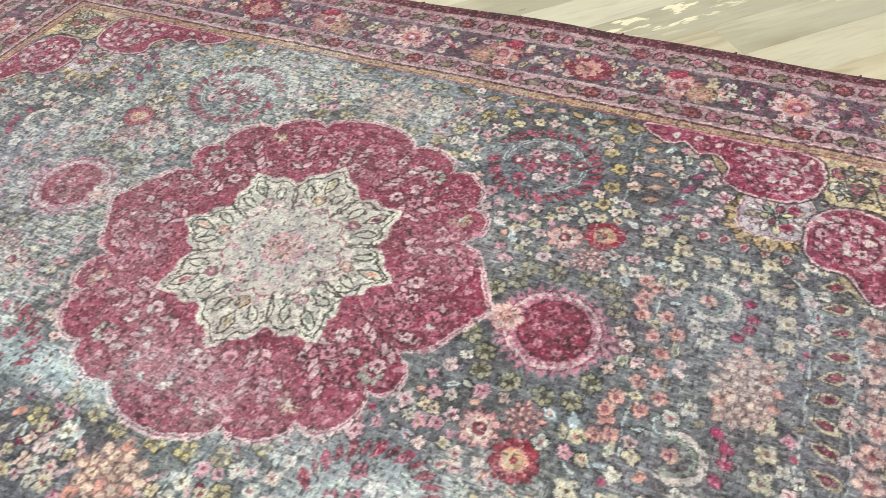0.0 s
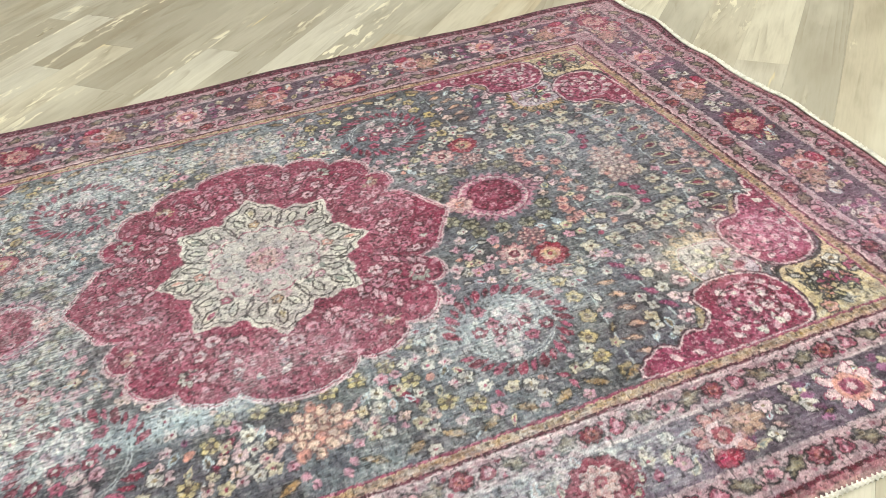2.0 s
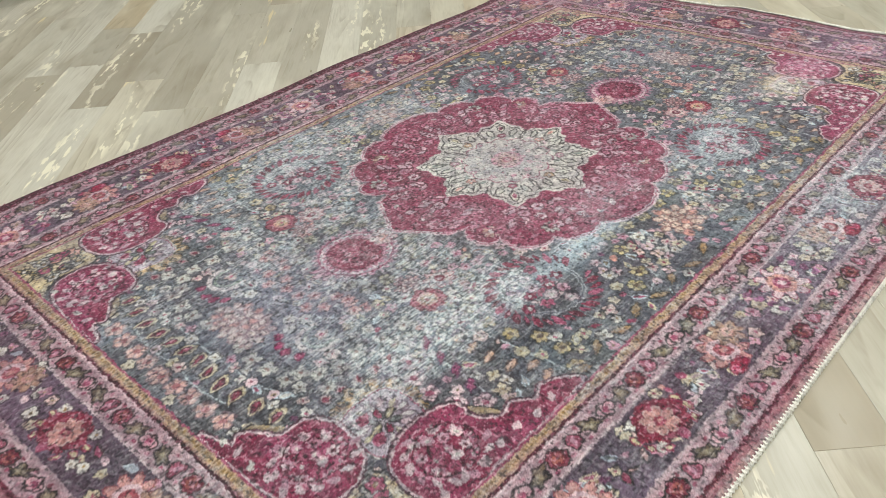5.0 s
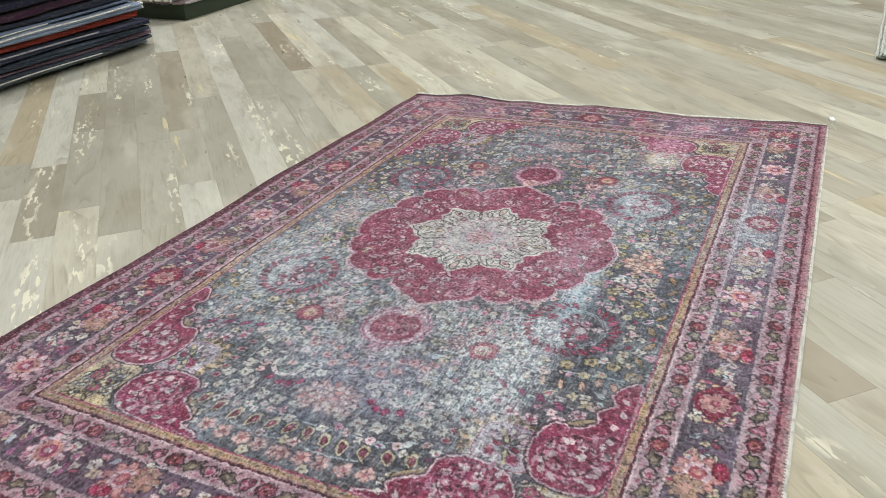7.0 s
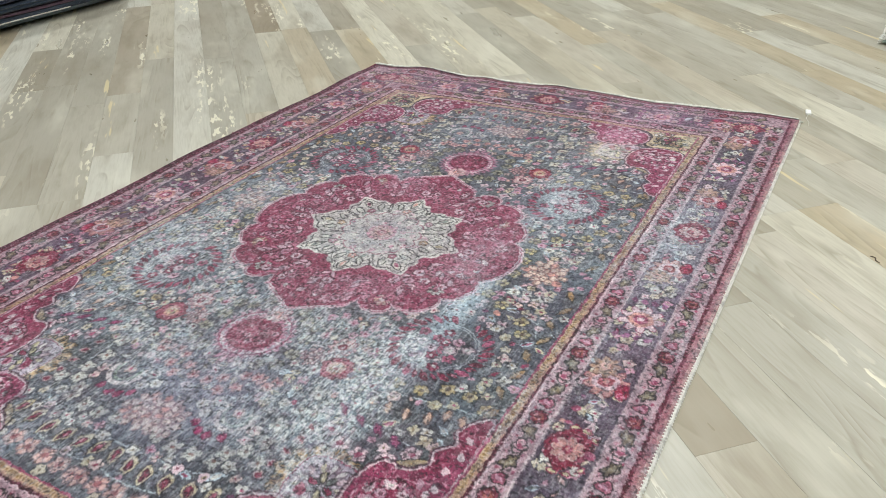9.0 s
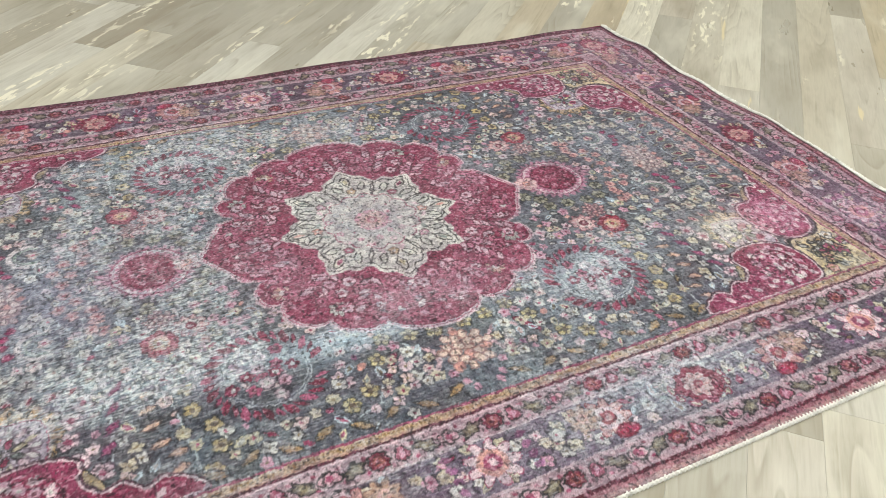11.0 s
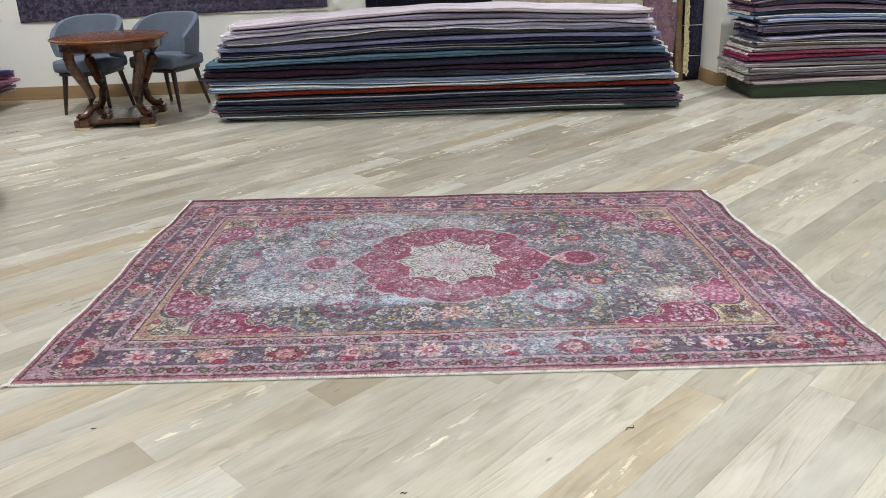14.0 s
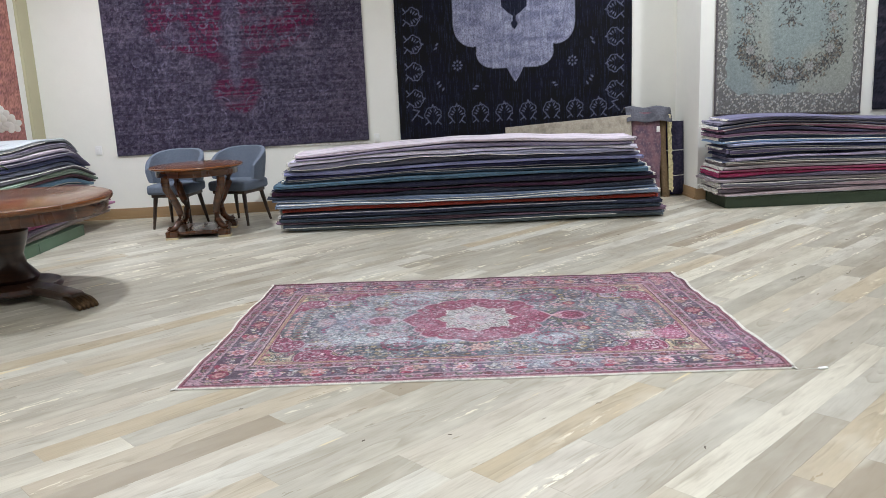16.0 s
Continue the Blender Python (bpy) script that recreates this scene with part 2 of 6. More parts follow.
def raised_grid(name, P, thick, dye, material):
    """A slab whose upper face is a grid of knots P[ny, nx, 3], with a colour for each knot. thick: vector from the face to its back."""
    ny, nx = P.shape[:2]
    top = P.reshape(-1, 3)
    ring = np.concatenate([np.arange(nx), nx * np.arange(1, ny) + nx - 1, nx * (ny - 1) + np.arange(nx - 2, -1, -1), nx * np.arange(ny - 2, 0, -1)])
    back = top[ring] + np.array(thick)
    verts = np.concatenate([top, back])
    i = np.arange(nx * ny).reshape(ny, nx)
    quads = np.stack([i[:-1, :-1], i[:-1, 1:], i[1:, 1:], i[1:, :-1]], -1).reshape(-1, 4)
    k = np.arange(len(ring))
    skirt = np.stack([ring[np.roll(k, -1)], ring, len(top) + k, len(top) + np.roll(k, -1)], -1)
    quads = np.concatenate([quads, skirt])
    me = bpy.data.meshes.new(name)
    me.vertices.add(len(verts))
    me.vertices.foreach_set("co", verts.astype(np.float32).ravel())
    me.loops.add(quads.size)
    me.loops.foreach_set("vertex_index", quads.astype(np.int32).ravel())
    me.polygons.add(len(quads))
    me.polygons.foreach_set("loop_start", np.arange(0, quads.size, 4, dtype=np.int32))
    me.update(calc_edges=True)
    flat = dye.reshape(-1, 4)
    flat = np.concatenate([flat, flat[ring]])
    me.color_attributes.new("dye", "FLOAT_COLOR", "POINT").data.foreach_set("color", flat.astype(np.float32).ravel())
    me.materials.append(material)
    me.shade_smooth()
    return me


# ---- weaving: knots dyed motif by motif ----
def value_noise(ny, nx, cells_y, cells_x, rng):
    """Smooth noise 0..1 over a grid."""
    g = rng.random((int(cells_y) + 3, int(cells_x) + 3))
    y, x = np.linspace(0, cells_y, ny), np.linspace(0, cells_x, nx)
    yi, xi = y.astype(int), x.astype(int)
    fy, fx = y - yi, x - xi
    fy, fx = (fy * fy * (3 - 2 * fy))[:, None], (fx * fx * (3 - 2 * fx))[None]
    a, b = g[np.ix_(yi, xi)], g[np.ix_(yi, xi + 1)]
    c, d = g[np.ix_(yi + 1, xi)], g[np.ix_(yi + 1, xi + 1)]
    return (a * (1 - fx) + b * fx) * (1 - fy) + (c * (1 - fx) + d * fx) * fy


class Weave:
    """A cloth of knots of the given size, centred on 0, 0, into which motifs are knotted."""

    def __init__(self, half_x, half_y, knot, ground, seed=1):
        self.k, self.hx, self.hy = knot, half_x, half_y
        self.nx, self.ny = int(round(2 * half_x / knot)) + 1, int(round(2 * half_y / knot)) + 1
        self.X, self.Y = np.meshgrid(np.linspace(-half_x, half_x, self.nx), np.linspace(-half_y, half_y, self.ny))
        self.col = np.empty((self.ny, self.nx, 3))
        self.col[:] = ground
        self.worn = np.zeros((self.ny, self.nx))
        self.rng = np.random.default_rng(seed)

    def noise(self, size_x, size_y=None):
        size_y = size_y or size_x
        return value_noise(self.ny, self.nx, max(1, 2 * self.hy / size_y), max(1, 2 * self.hx / size_x), self.rng)

    def window(self, cx, cy, r):
        def cut(c, h, n):
            return slice(max(0, int((c - r + h) / self.k)), min(n, int((c + r + h) / self.k) + 2))
        s = (cut(cy, self.hy, self.ny), cut(cx, self.hx, self.nx))
        return s, self.X[s] - cx, self.Y[s] - cy

    def dye(self, s, inside, colour, soft=1.0):
        """inside: metres inside the outline (negative outside)."""
        m = np.clip(0.5 + inside / (self.k * soft), 0, 1)[..., None]
        self.col[s] = self.col[s] * (1 - m) + np.array(colour) * m

    def area(self, inside, colour):
        self.dye((slice(None), slice(None)), inside, colour)

    def disc(self, cx, cy, rx, ry, colour, ang=0.0, edge=None, width=0.005):
        s, x, y = self.window(cx, cy, max(rx, ry) + 0.01)
        if x.size == 0:
            return
        c, n = math.cos(ang), math.sin(ang)
        u, v = x * c + y * n, -x * n + y * c
        d = (1 - np.sqrt((u / rx) ** 2 + (v / ry) ** 2)) * min(rx, ry)
        if edge is not None:
            self.dye(s, d, edge)
            self.dye(s, d - width, colour)
        else:
            self.dye(s, d, colour)

    def blob(self, cx, cy, rx, ry, colour, ang=0.0, lobes=7, amp=0.05, phase=0.0, edge=None, width=0.004):
        """A rounded shape with a wavy outline."""
        s, x, y = self.window(cx, cy, max(rx, ry) * (1 + amp) + 0.012)
        c, n = math.cos(ang), math.sin(ang)
        u, v = (x * c + y * n) / rx, (-x * n + y * c) / ry
        th = np.arctan2(v, u)
        d = (1 + amp * np.cos(lobes * th + phase) - np.hypot(u, v)) * min(rx, ry)
        if edge is not None:
            self.dye(s, d, edge)
            self.dye(s, d - width, colour)
        else:
            self.dye(s, d, colour)

    def shape(self, points, colour, edge=None, width=0.005, round_off=True):
        """A closed outline through a few points, curved between them, with a line round it."""
        p = np.array(points, float)
        if round_off:
            t = np.linspace(0, 1, 6, endpoint=False)[:, None]
            a, b, c, d = np.roll(p, 1, 0), p, np.roll(p, -1, 0), np.roll(p, -2, 0)
            p = np.concatenate([0.5 * (2 * b[i] + (c[i] - a[i]) * t + (2 * a[i] - 5 * b[i] + 4 * c[i] - d[i]) * t ** 2 + (3 * b[i] - a[i] - 3 * c[i] + d[i]) * t ** 3) for i in range(len(p))])
        mid = (p.min(0) + p.max(0)) / 2
        s, x, y = self.window(mid[0], mid[1], float((p.max(0) - p.min(0)).max()) / 2 + 0.02)
        p = p - mid
        near, odd = np.full(x.shape, 9.0), np.zeros(x.shape, bool)
        for (x0, y0), (x1, y1) in zip(p, np.roll(p, -1, 0)):
            dx, dy = x1 - x0, y1 - y0
            t = np.clip(((x - x0) * dx + (y - y0) * dy) / max(dx * dx + dy * dy, 1e-12), 0, 1)
            near = np.minimum(near, np.hypot(x - x0 - t * dx, y - y0 - t * dy))
            if dy:
                odd ^= ((y0 > y) != (y1 > y)) & (x < x0 + (y - y0) * dx / dy)
        d = np.where(odd, near, -near)
        if edge is not None:
            self.dye(s, d + width, edge)
        self.dye(s, d, colour)
        return s, d

    def leaf(self, cx, cy, length, wide, ang, colour, edge=None):
        s, x, y = self.window(cx, cy, length + 0.006)
        if x.size == 0:
            return
        c, n = math.cos(ang), math.sin(ang)
        u, v = (x * c + y * n) / length, -x * n + y * c
        d = wide * (1 - u * u) * (1 + 0.35 * u) - np.abs(v)
        d = np.where(np.abs(u) < 1, d, -1)
        if edge is not None:
            self.dye(s, d, edge)
            self.dye(s, d - 0.0045, colour)
        else:
            self.dye(s, d, colour)

    def rosette(self, cx, cy, r, n, petals, heart, edge=None, ang=0.0, ring=None, deep=0.3):
        s, x, y = self.window(cx, cy, r + 0.008)
        if x.size == 0:
            return
        rad, th = np.hypot(x, y), np.arctan2(y, x) + ang
        lobe = r * (1 - deep * (1 - np.abs(np.cos(n * th / 2))))
        if edge is not None:
            self.dye(s, lobe + 0.004 - rad, edge)
        self.dye(s, lobe - rad, petals)
        if r > 0.02:
            split = np.minimum(0.0022 - np.abs(np.sin(n * th / 2 + math.pi / 2)) * rad * 0.5, rad - r * 0.35)
            self.dye(s, np.minimum(split, lobe - rad), edge if edge is not None else tuple(c * 0.6 for c in petals))
        if ring is not None:
            self.dye(s, r * 0.58 - rad, ring)
        self.dye(s, r * 0.36 - rad, heart)
        if r > 0.03:
            self.dye(s, r * 0.16 - rad, petals)

    def stroke(self, points, width, colour):
        p = np.array(points)
        for (x0, y0), (x1, y1) in zip(p, p[1:]):
            cx, cy = (x0 + x1) / 2, (y0 + y1) / 2
            l = math.hypot(x1 - x0, y1 - y0)
            if l < 1e-6:
                continue
            s, x, y = self.window(cx, cy, l / 2 + width + 0.004)
            if x.size == 0:
                continue
            ux, uy = (x1 - x0) / l, (y1 - y0) / l
            t = np.clip(x * ux + y * uy, -l / 2, l / 2)
            self.dye(s, width / 2 - np.hypot(x - t * ux, y - t * uy), colour)

    def arc(self, cx, cy, rx, ry, a0, a1, width, colour, steps=24):
        t = np.radians(np.linspace(a0, a1, steps))
        self.stroke(np.stack([cx + rx * np.cos(t), cy + ry * np.sin(t)], 1), width, colour)

    def finish(self, grain=0.12):
        """RGBA for each knot: dye with small faults of colour, and wear."""
        a = self.rng.random((self.ny, self.nx))
        c = self.col * (1 + grain * 2 * (a - 0.5))[..., None]
        return np.concatenate([np.clip(c, 0.01, 1), np.clip(self.worn, 0, 1)[..., None]], -1)


# ---- the room ----
YAW = 4.0
A = radians(YAW)
BACK = pose(1.91, 6.22, 0, 0, 0, YAW)      # back wall: x along the wall, room side at -y
FRONT = pose(1.89, 5.42, 0, 0, 0, YAW)     # wall that stands forward, to the east
X0, X1, Y0 = -6.0, 8.6, -8.0


def wall(name, bm, m=None, label="cream painted plaster wall"):
    return solid(name, bm, PAINT, label, "wall", m, kind="structure")


wall("wall_north", box(-8.3, 0.0, 0.0, 0.15, 0, CEILING), BACK)
wall("wall_return", box(-0.0, 0.15, -0.0, 0.85, 0, CEILING), FRONT)
wall("wall_north_east", box(0.15, 7.2, 0.0, 0.15, 0, CEILING), FRONT)
wall("wall_west", box(X0 - 0.15, X0, Y0, 5.86, 0, CEILING))
wall("wall_south", box(X0 - 0.15, X1 + 0.15, Y0 - 0.15, Y0, 0, CEILING))
wall("wall_east", box(X1, X1 + 0.15, Y0, 6.2, 0, CEILING))
solid("ceiling", box(X0 - 0.2, X1 + 0.2, Y0 - 0.2, 7.2, CEILING, CEILING + 0.1), CEIL, "white painted ceiling", "ceiling", kind="structure")


def baseboard(x0, x1, m):
    bm = box(x0, x1, -0.016, -0.001, 0.0, 0.13, bevel=0.003)
    add_box(bm, x0, x1, -0.024, -0.0165, 0.0, 0.03, bevel=0.002)
    return solid("baseboard", bm, SKIRT, "light oak baseboard along the wall", "baseboard", m, kind="structure")


# shaded strip of the west wall by the corner, coloured into a thin added sheet
OLIVE_SHADE = plain("olive_beige_shade", lin(190, 184, 152), 0.75, 40, 0.03, 0.05)
solid("wall_panel", box(X0 + 0.001, X0 + 0.035, 5.42, 5.84, 0.135, CEILING - 0.002, bevel=0.002), OLIVE_SHADE, "thin olive beige sheet standing for shade in the corner of the wall", "panel", kind="structure")
baseboard(-8.0, -0.03, BACK)
baseboard(-0.016, 6.4, FRONT)
baseboard(-0.68, -0.02, FRONT @ pose(0, 0, 0, 0, 0, -90))
baseboard(-5.4, 8.0, pose(X0, 0, 0, 0, 0, 90))


def wall_plate(m, w, h):
    t = thing("wall_switch", "small white plastic wall switch plate", "switch", m)
    plate = part("plate", box(-w, w, -0.012, -0.001, -h, h, bevel=0.003), WHITE_PLASTIC, t)
    part("rocker", box(-w * 0.45, w * 0.45, -0.018, -0.0125, -h * 0.5, h * 0.5, bevel=0.002), WHITE_PLASTIC, plate)
    return t


wall_plate(BACK @ pose(-7.284, 0, 0.86), 0.04, 0.055)
wall_plate(BACK @ pose(-3.869, 0, 0.86), 0.035, 0.05)

for lx, ly, watts in LIGHTS:
    t = thing("ceiling_light", "round recessed white ceiling downlight, lit", "light", pose(lx, ly, CEILING), "ceiling downlights")
    part("trim_ring", lathe([(0.105, -0.012), (0.125, -0.012), (0.13, -0.004), (0.13, -0.001), (0.105, -0.001)], 32), WHITE_PLASTIC, t)
    part("diffuser", lathe([(0.10, -0.010), (0.10, -0.004)], 32), LAMP_GLOW, t, "glowing diffuser")
    lamp = bpy.data.lights.new("downlight", "AREA")
    lamp.shape, lamp.size, lamp.energy, lamp.color = "DISK", 0.2, watts, (0.99, 0.985, 0.98)
    lamp.spread = radians(140)
    ob = new("downlight", lamp)
    ob.matrix_world = pose(lx, ly, CEILING - 0.03)


# ---- the carpet on the floor ----
def dyed(r, g, b, k=0.665):
    return tuple(k * c for c in lin(r, g, b))


SLATE, BLUE, PALE = dyed(102, 102, 116), dyed(128, 138, 156), dyed(184, 202, 212)
CRIMSON, ROSE, PINK, BLUSH = dyed(162, 38, 86), dyed(182, 82, 120), dyed(206, 152, 172), dyed(216, 188, 194)
CREAM, GOLD, OCHRE, OLIVE = dyed(208, 206, 198), dyed(204, 168, 118), dyed(166, 132, 74), dyed(56, 52, 42)
PEACH, YELLOW, PLUM, WINE, INK = dyed(216, 156, 142), dyed(202, 192, 150), dyed(140, 84, 130), dyed(100, 22, 50), dyed(44, 38, 52)
SAGE, WHITE = dyed(142, 158, 150), dyed(222, 220, 216)


def mirror4(x, y):
    return [(sx * x, sy * y, sx, sy) for sx in ((1, -1) if x else (1,)) for sy in ((1, -1) if y else (1,))]


def small_flower(w, x, y, r, rng):
    """One of the little blossoms strewn over the field: four or five petals, a leaf, or a bud."""
    kind = rng.random()
    c = [CREAM, dyed(204, 192, 164), BLUSH, dyed(210, 182, 176), CREAM, dyed(198, 196, 190), PINK, dyed(196, 186, 156)][int(rng.integers(8))]
    if kind < 0.62:
        n, a = int(rng.integers(4, 6)), rng.random() * 3
        if rng.random() < 0.7:
            w.disc(x, y, r * 1.22, r * 1.18, dyed(72, 66, 74))
        for k in range(n):
            b = a + 2 * math.pi * k / n
            w.leaf(x + 0.56 * r * math.cos(b), y + 0.56 * r * math.sin(b), r * 0.58, r * 0.44, b, c)
        w.disc(x, y, r * 0.27, r * 0.27, [ROSE, dyed(166, 140, 90), CRIMSON, dyed(140, 120, 90)][int(rng.integers(4))])
    elif kind < 0.88:
        a = rng.random() * 6
        w.leaf(x, y, r * 1.3, r * 0.6, a, [dyed(196, 160, 156), ROSE, dyed(150, 130, 88), SAGE, CREAM, PALE, CRIMSON][int(rng.integers(7))], [dyed(204, 194, 160), dyed(70, 62, 66), PALE][int(rng.integers(3))])
    else:
        w.disc(x, y, r * 0.7, r * 0.55, [ROSE, PLUM, BLUSH, PINK, PEACH][int(rng.integers(5))], rng.random() * 3)


def four_petals(w, x, y, r, c, heart, ang=0.0):
    """A square blossom of four broad petals."""
    w.disc(x, y, r * 1.18, r * 1.18, dyed(84, 82, 92))
    for k in range(4):
        b = ang + math.pi / 4 + k * math.pi / 2
        w.disc(x + 0.56 * r * math.cos(b), y + 0.56 * r * math.sin(b), r * 0.5, r * 0.42, c, b)
    w.disc(x, y, r * 0.24, r * 0.24, heart)


def bouquet(w, x, y, r, petals, rng, lines=ROSE):
    for k in range(22):
        a, d = k * 2.39996, r * math.sqrt((k + 0.5) / 22)
        w.disc(x + d * math.cos(a), y + d * math.sin(a), r * 0.26, r * 0.2, petals if rng.random() < 0.8 else PEACH, a, lines, 0.0035)


def spiral_motif(w, x, y, sx, sy):
    """A ring of crimson petals round a pale curl with small flowers."""
    for k in range(30):
        a = math.radians(-170 + k * 11.2)
        px, py = x + sx * 0.120 * math.cos(a), y + sy * 0.118 * math.sin(a)
        w.leaf(px, py, 0.023, 0.0095, math.atan2(sy * math.sin(a), sx * math.cos(a)) + 0.55 * sx * sy, [dyed(168, 40, 84), dyed(140, 40, 72), ROSE][k % 3], dyed(84, 60, 78) if k % 2 else None)
    t = np.radians(np.linspace(-70, 190, 40))
    w.stroke(np.stack([x + sx * 0.094 * np.cos(t), y + sy * 0.092 * np.sin(t)], 1), 0.011, dyed(186, 192, 196))
    w.stroke(np.stack([x + sx * 0.094 * np.cos(t), y + sy * 0.092 * np.sin(t)], 1), 0.004, dyed(112, 116, 132))
    t = np.radians(np.linspace(-40, 210, 30))
    q = np.linspace(0.062, 0.03, 30)
    w.stroke(np.stack([x + sx * q * np.cos(t), y + sy * q * np.sin(t)], 1), 0.011, dyed(206, 176, 176))
    w.stroke(np.stack([x + sx * q * 0.82 * np.cos(t), y + sy * q * 0.82 * np.sin(t)], 1), 0.006, SAGE)
    for k in range(14):
        a, d = k * 2.4 + 0.5, 0.014 + 0.0053 * k
        w.rosette(x + sx * d * math.cos(a), y + sy * d * math.sin(a), 0.0165, 5, [ROSE, dyed(160, 40, 84), PINK, BLUSH][k % 4], CREAM if k % 2 else dyed(120, 60, 80), dyed(96, 70, 92))


def guard(w, level, low, high, horizontal, length):
    """A narrow pale border strip: crimson rosettes in pairs, olive leaves and pink trefoils between them."""
    mid, half = (low + high) / 2, (high - low) / 2 * 0.94
    n = int(round(length / 0.051))
    brown = dyed(52, 30, 34)
    for k in range(n):
        t = -length / 2 + (k + 0.5) * length / n
        x, y = (t, level * mid) if horizontal else (level * mid, t)
        turn = 0 if horizontal else math.pi / 2
        ux, uy = math.cos(turn), math.sin(turn)
        kind = (k + 2) % 5
        if kind == 0:
            w.blob(x, y, half * 0.92, half * 0.84, dyed(138, 34, 62), turn, 8, 0.08, 0.0, brown, 0.0045)
            w.disc(x, y, half * 0.46, half * 0.42, dyed(176, 96, 84))
            w.disc(x, y, half * 0.2, half * 0.2, dyed(110, 30, 50))
        elif kind == 1:
            w.blob(x, y, half * 0.66, half * 0.74, dyed(176, 92, 118), turn, 3, 0.12, 1.0, brown, 0.004)
            w.leaf(x, y, half * 0.5, half * 0.2, turn + 1.0, PINK)
        elif kind == 3:
            for q in (-1, 0, 1):
                w.disc(x + q * half * 0.42 * ux, y + q * half * 0.42 * uy + 0, half * 0.5, half * (0.74 if q == 0 else 0.5), dyed(208, 160, 170), turn, brown, 0.004)
            w.disc(x, y, half * 0.3, half * 0.3, ROSE)
        else:
            f = 1 if kind == 2 else -1
            w.blob(x, y, half * 1.02, half * 0.58, dyed(132, 118, 92), turn + 0.5 * f * level, 5, 0.2, 0.6, brown, 0.0045)
            w.leaf(x, y, half * 0.6, half * 0.22, turn + 0.5 * f * level, dyed(160, 150, 120))
        d = length / n / 2
        for e, c in ((0.66, ROSE), (-0.66, dyed(160, 80, 104))):
            o = e * half * level
            bx, by = (x + d, y + o) if horizontal else (x + o, y + d)
            w.disc(bx, by, half * 0.2, half * 0.16, c if k % 2 else dyed(190, 132, 150), turn)


def border_flower(w, x, y, kind, rng, inward, toward=1):
    """One large blossom of the main border with leaves round it."""
    ix, iy = inward
    for k in range(10):
        a = k * 0.628 + rng.uniform(-0.2, 0.2)
        d = rng.uniform(0.075, 0.105)
        px, py = x + d * math.cos(a) * (1.25 if ix == 0 else 0.5), y + d * math.sin(a) * (0.5 if ix == 0 else 1.25)
        small_flower(w, px, py, rng.uniform(0.011, 0.018), rng)
    if kind == "C":
        w.leaf(x, y, 0.074, 0.052, 0 if iy else math.pi / 2, dyed(158, 26, 66), dyed(96, 40, 56))
        w.blob(x, y, 0.052, 0.052, dyed(158, 26, 66), 0, 8, 0.06)
        w.rosette(x, y, 0.034, 8, dyed(206, 150, 140), dyed(170, 60, 84), dyed(206, 176, 168))
        w.disc(x - ix * 0.05, y - iy * 0.05, 0.012, 0.012, ROSE)
        for s in (-1, 1):
            for j in range(3):
                a = s * (0.7 + 0.5 * j)
                px = x + (0.072 * math.sin(a) if iy else -ix * 0.06 * math.cos(a))
                py = y + (0.072 * math.sin(a) if ix else -iy * 0.06 * math.cos(a))
                w.leaf(px, py, 0.015, 0.009, a, YELLOW, CRIMSON)
    elif kind == "P":
        w.rosette(x, y, 0.06, 9, BLUSH, ROSE, ROSE, rng.random(), PEACH, 0.5)
        for s in (-1, 1):
            for j in range(4):
                ox, oy = s * 0.085, (j - 1.5) * 0.028
                w.disc(x + (ox if iy else oy), y + (oy if iy else ox), 0.013, 0.009, PLUM if j % 2 else dyed(176, 112, 160), 0.4 * s)
    else:
        # two blossoms, peach and tan, with a deep pink bud on the side of the crimson flower
        tx, ty = (toward, 0) if iy else (0, toward)
        w.rosette(x + 0.016 * tx, y + 0.016 * ty, 0.054, 9, dyed(206, 152, 144), dyed(184, 90, 100), dyed(170, 90, 96), rng.random(), BLUSH, 0.4)
        w.rosette(x - 0.036 * tx + 0.018 * ix, y - 0.036 * ty + 0.018 * iy, 0.038, 8, dyed(188, 152, 128), dyed(204, 156, 146), dyed(140, 104, 88), rng.random(), None, 0.4)
        bx, by = x + 0.036 * tx - 0.046 * ix, y + 0.036 * ty - 0.046 * iy
        w.disc(bx, by, 0.030 if iy else 0.019, 0.019 if iy else 0.030, dyed(184, 18, 70), 0.2, dyed(150, 24, 66), 0.004)
        w.disc(bx + 0.012 * tx, by + 0.012 * ty, 0.012, 0.008, dyed(206, 50, 104), 0.4)


UPPER_KIDNEY = [(0.629, 0.702), (0.683, 0.648), (0.722, 0.664), (0.761, 0.632), (0.800, 0.640), (0.838, 0.600), (0.835, 0.548), (0.896, 0.524), (0.968, 0.530), (1.018, 0.568), (1.031, 0.640), (1.000, 0.700), (0.868, 0.704)]
LOWER_KIDNEY = [(1.029, 0.491), (1.075, 0.536), (1.146, 0.530), (1.188, 0.476), (1.201, 0.366), (1.201, 0.222), (1.176, 0.292), (1.150, 0.280), (1.122, 0.316), (1.099, 0.347), (1.041, 0.354), (1.015, 0.410)]


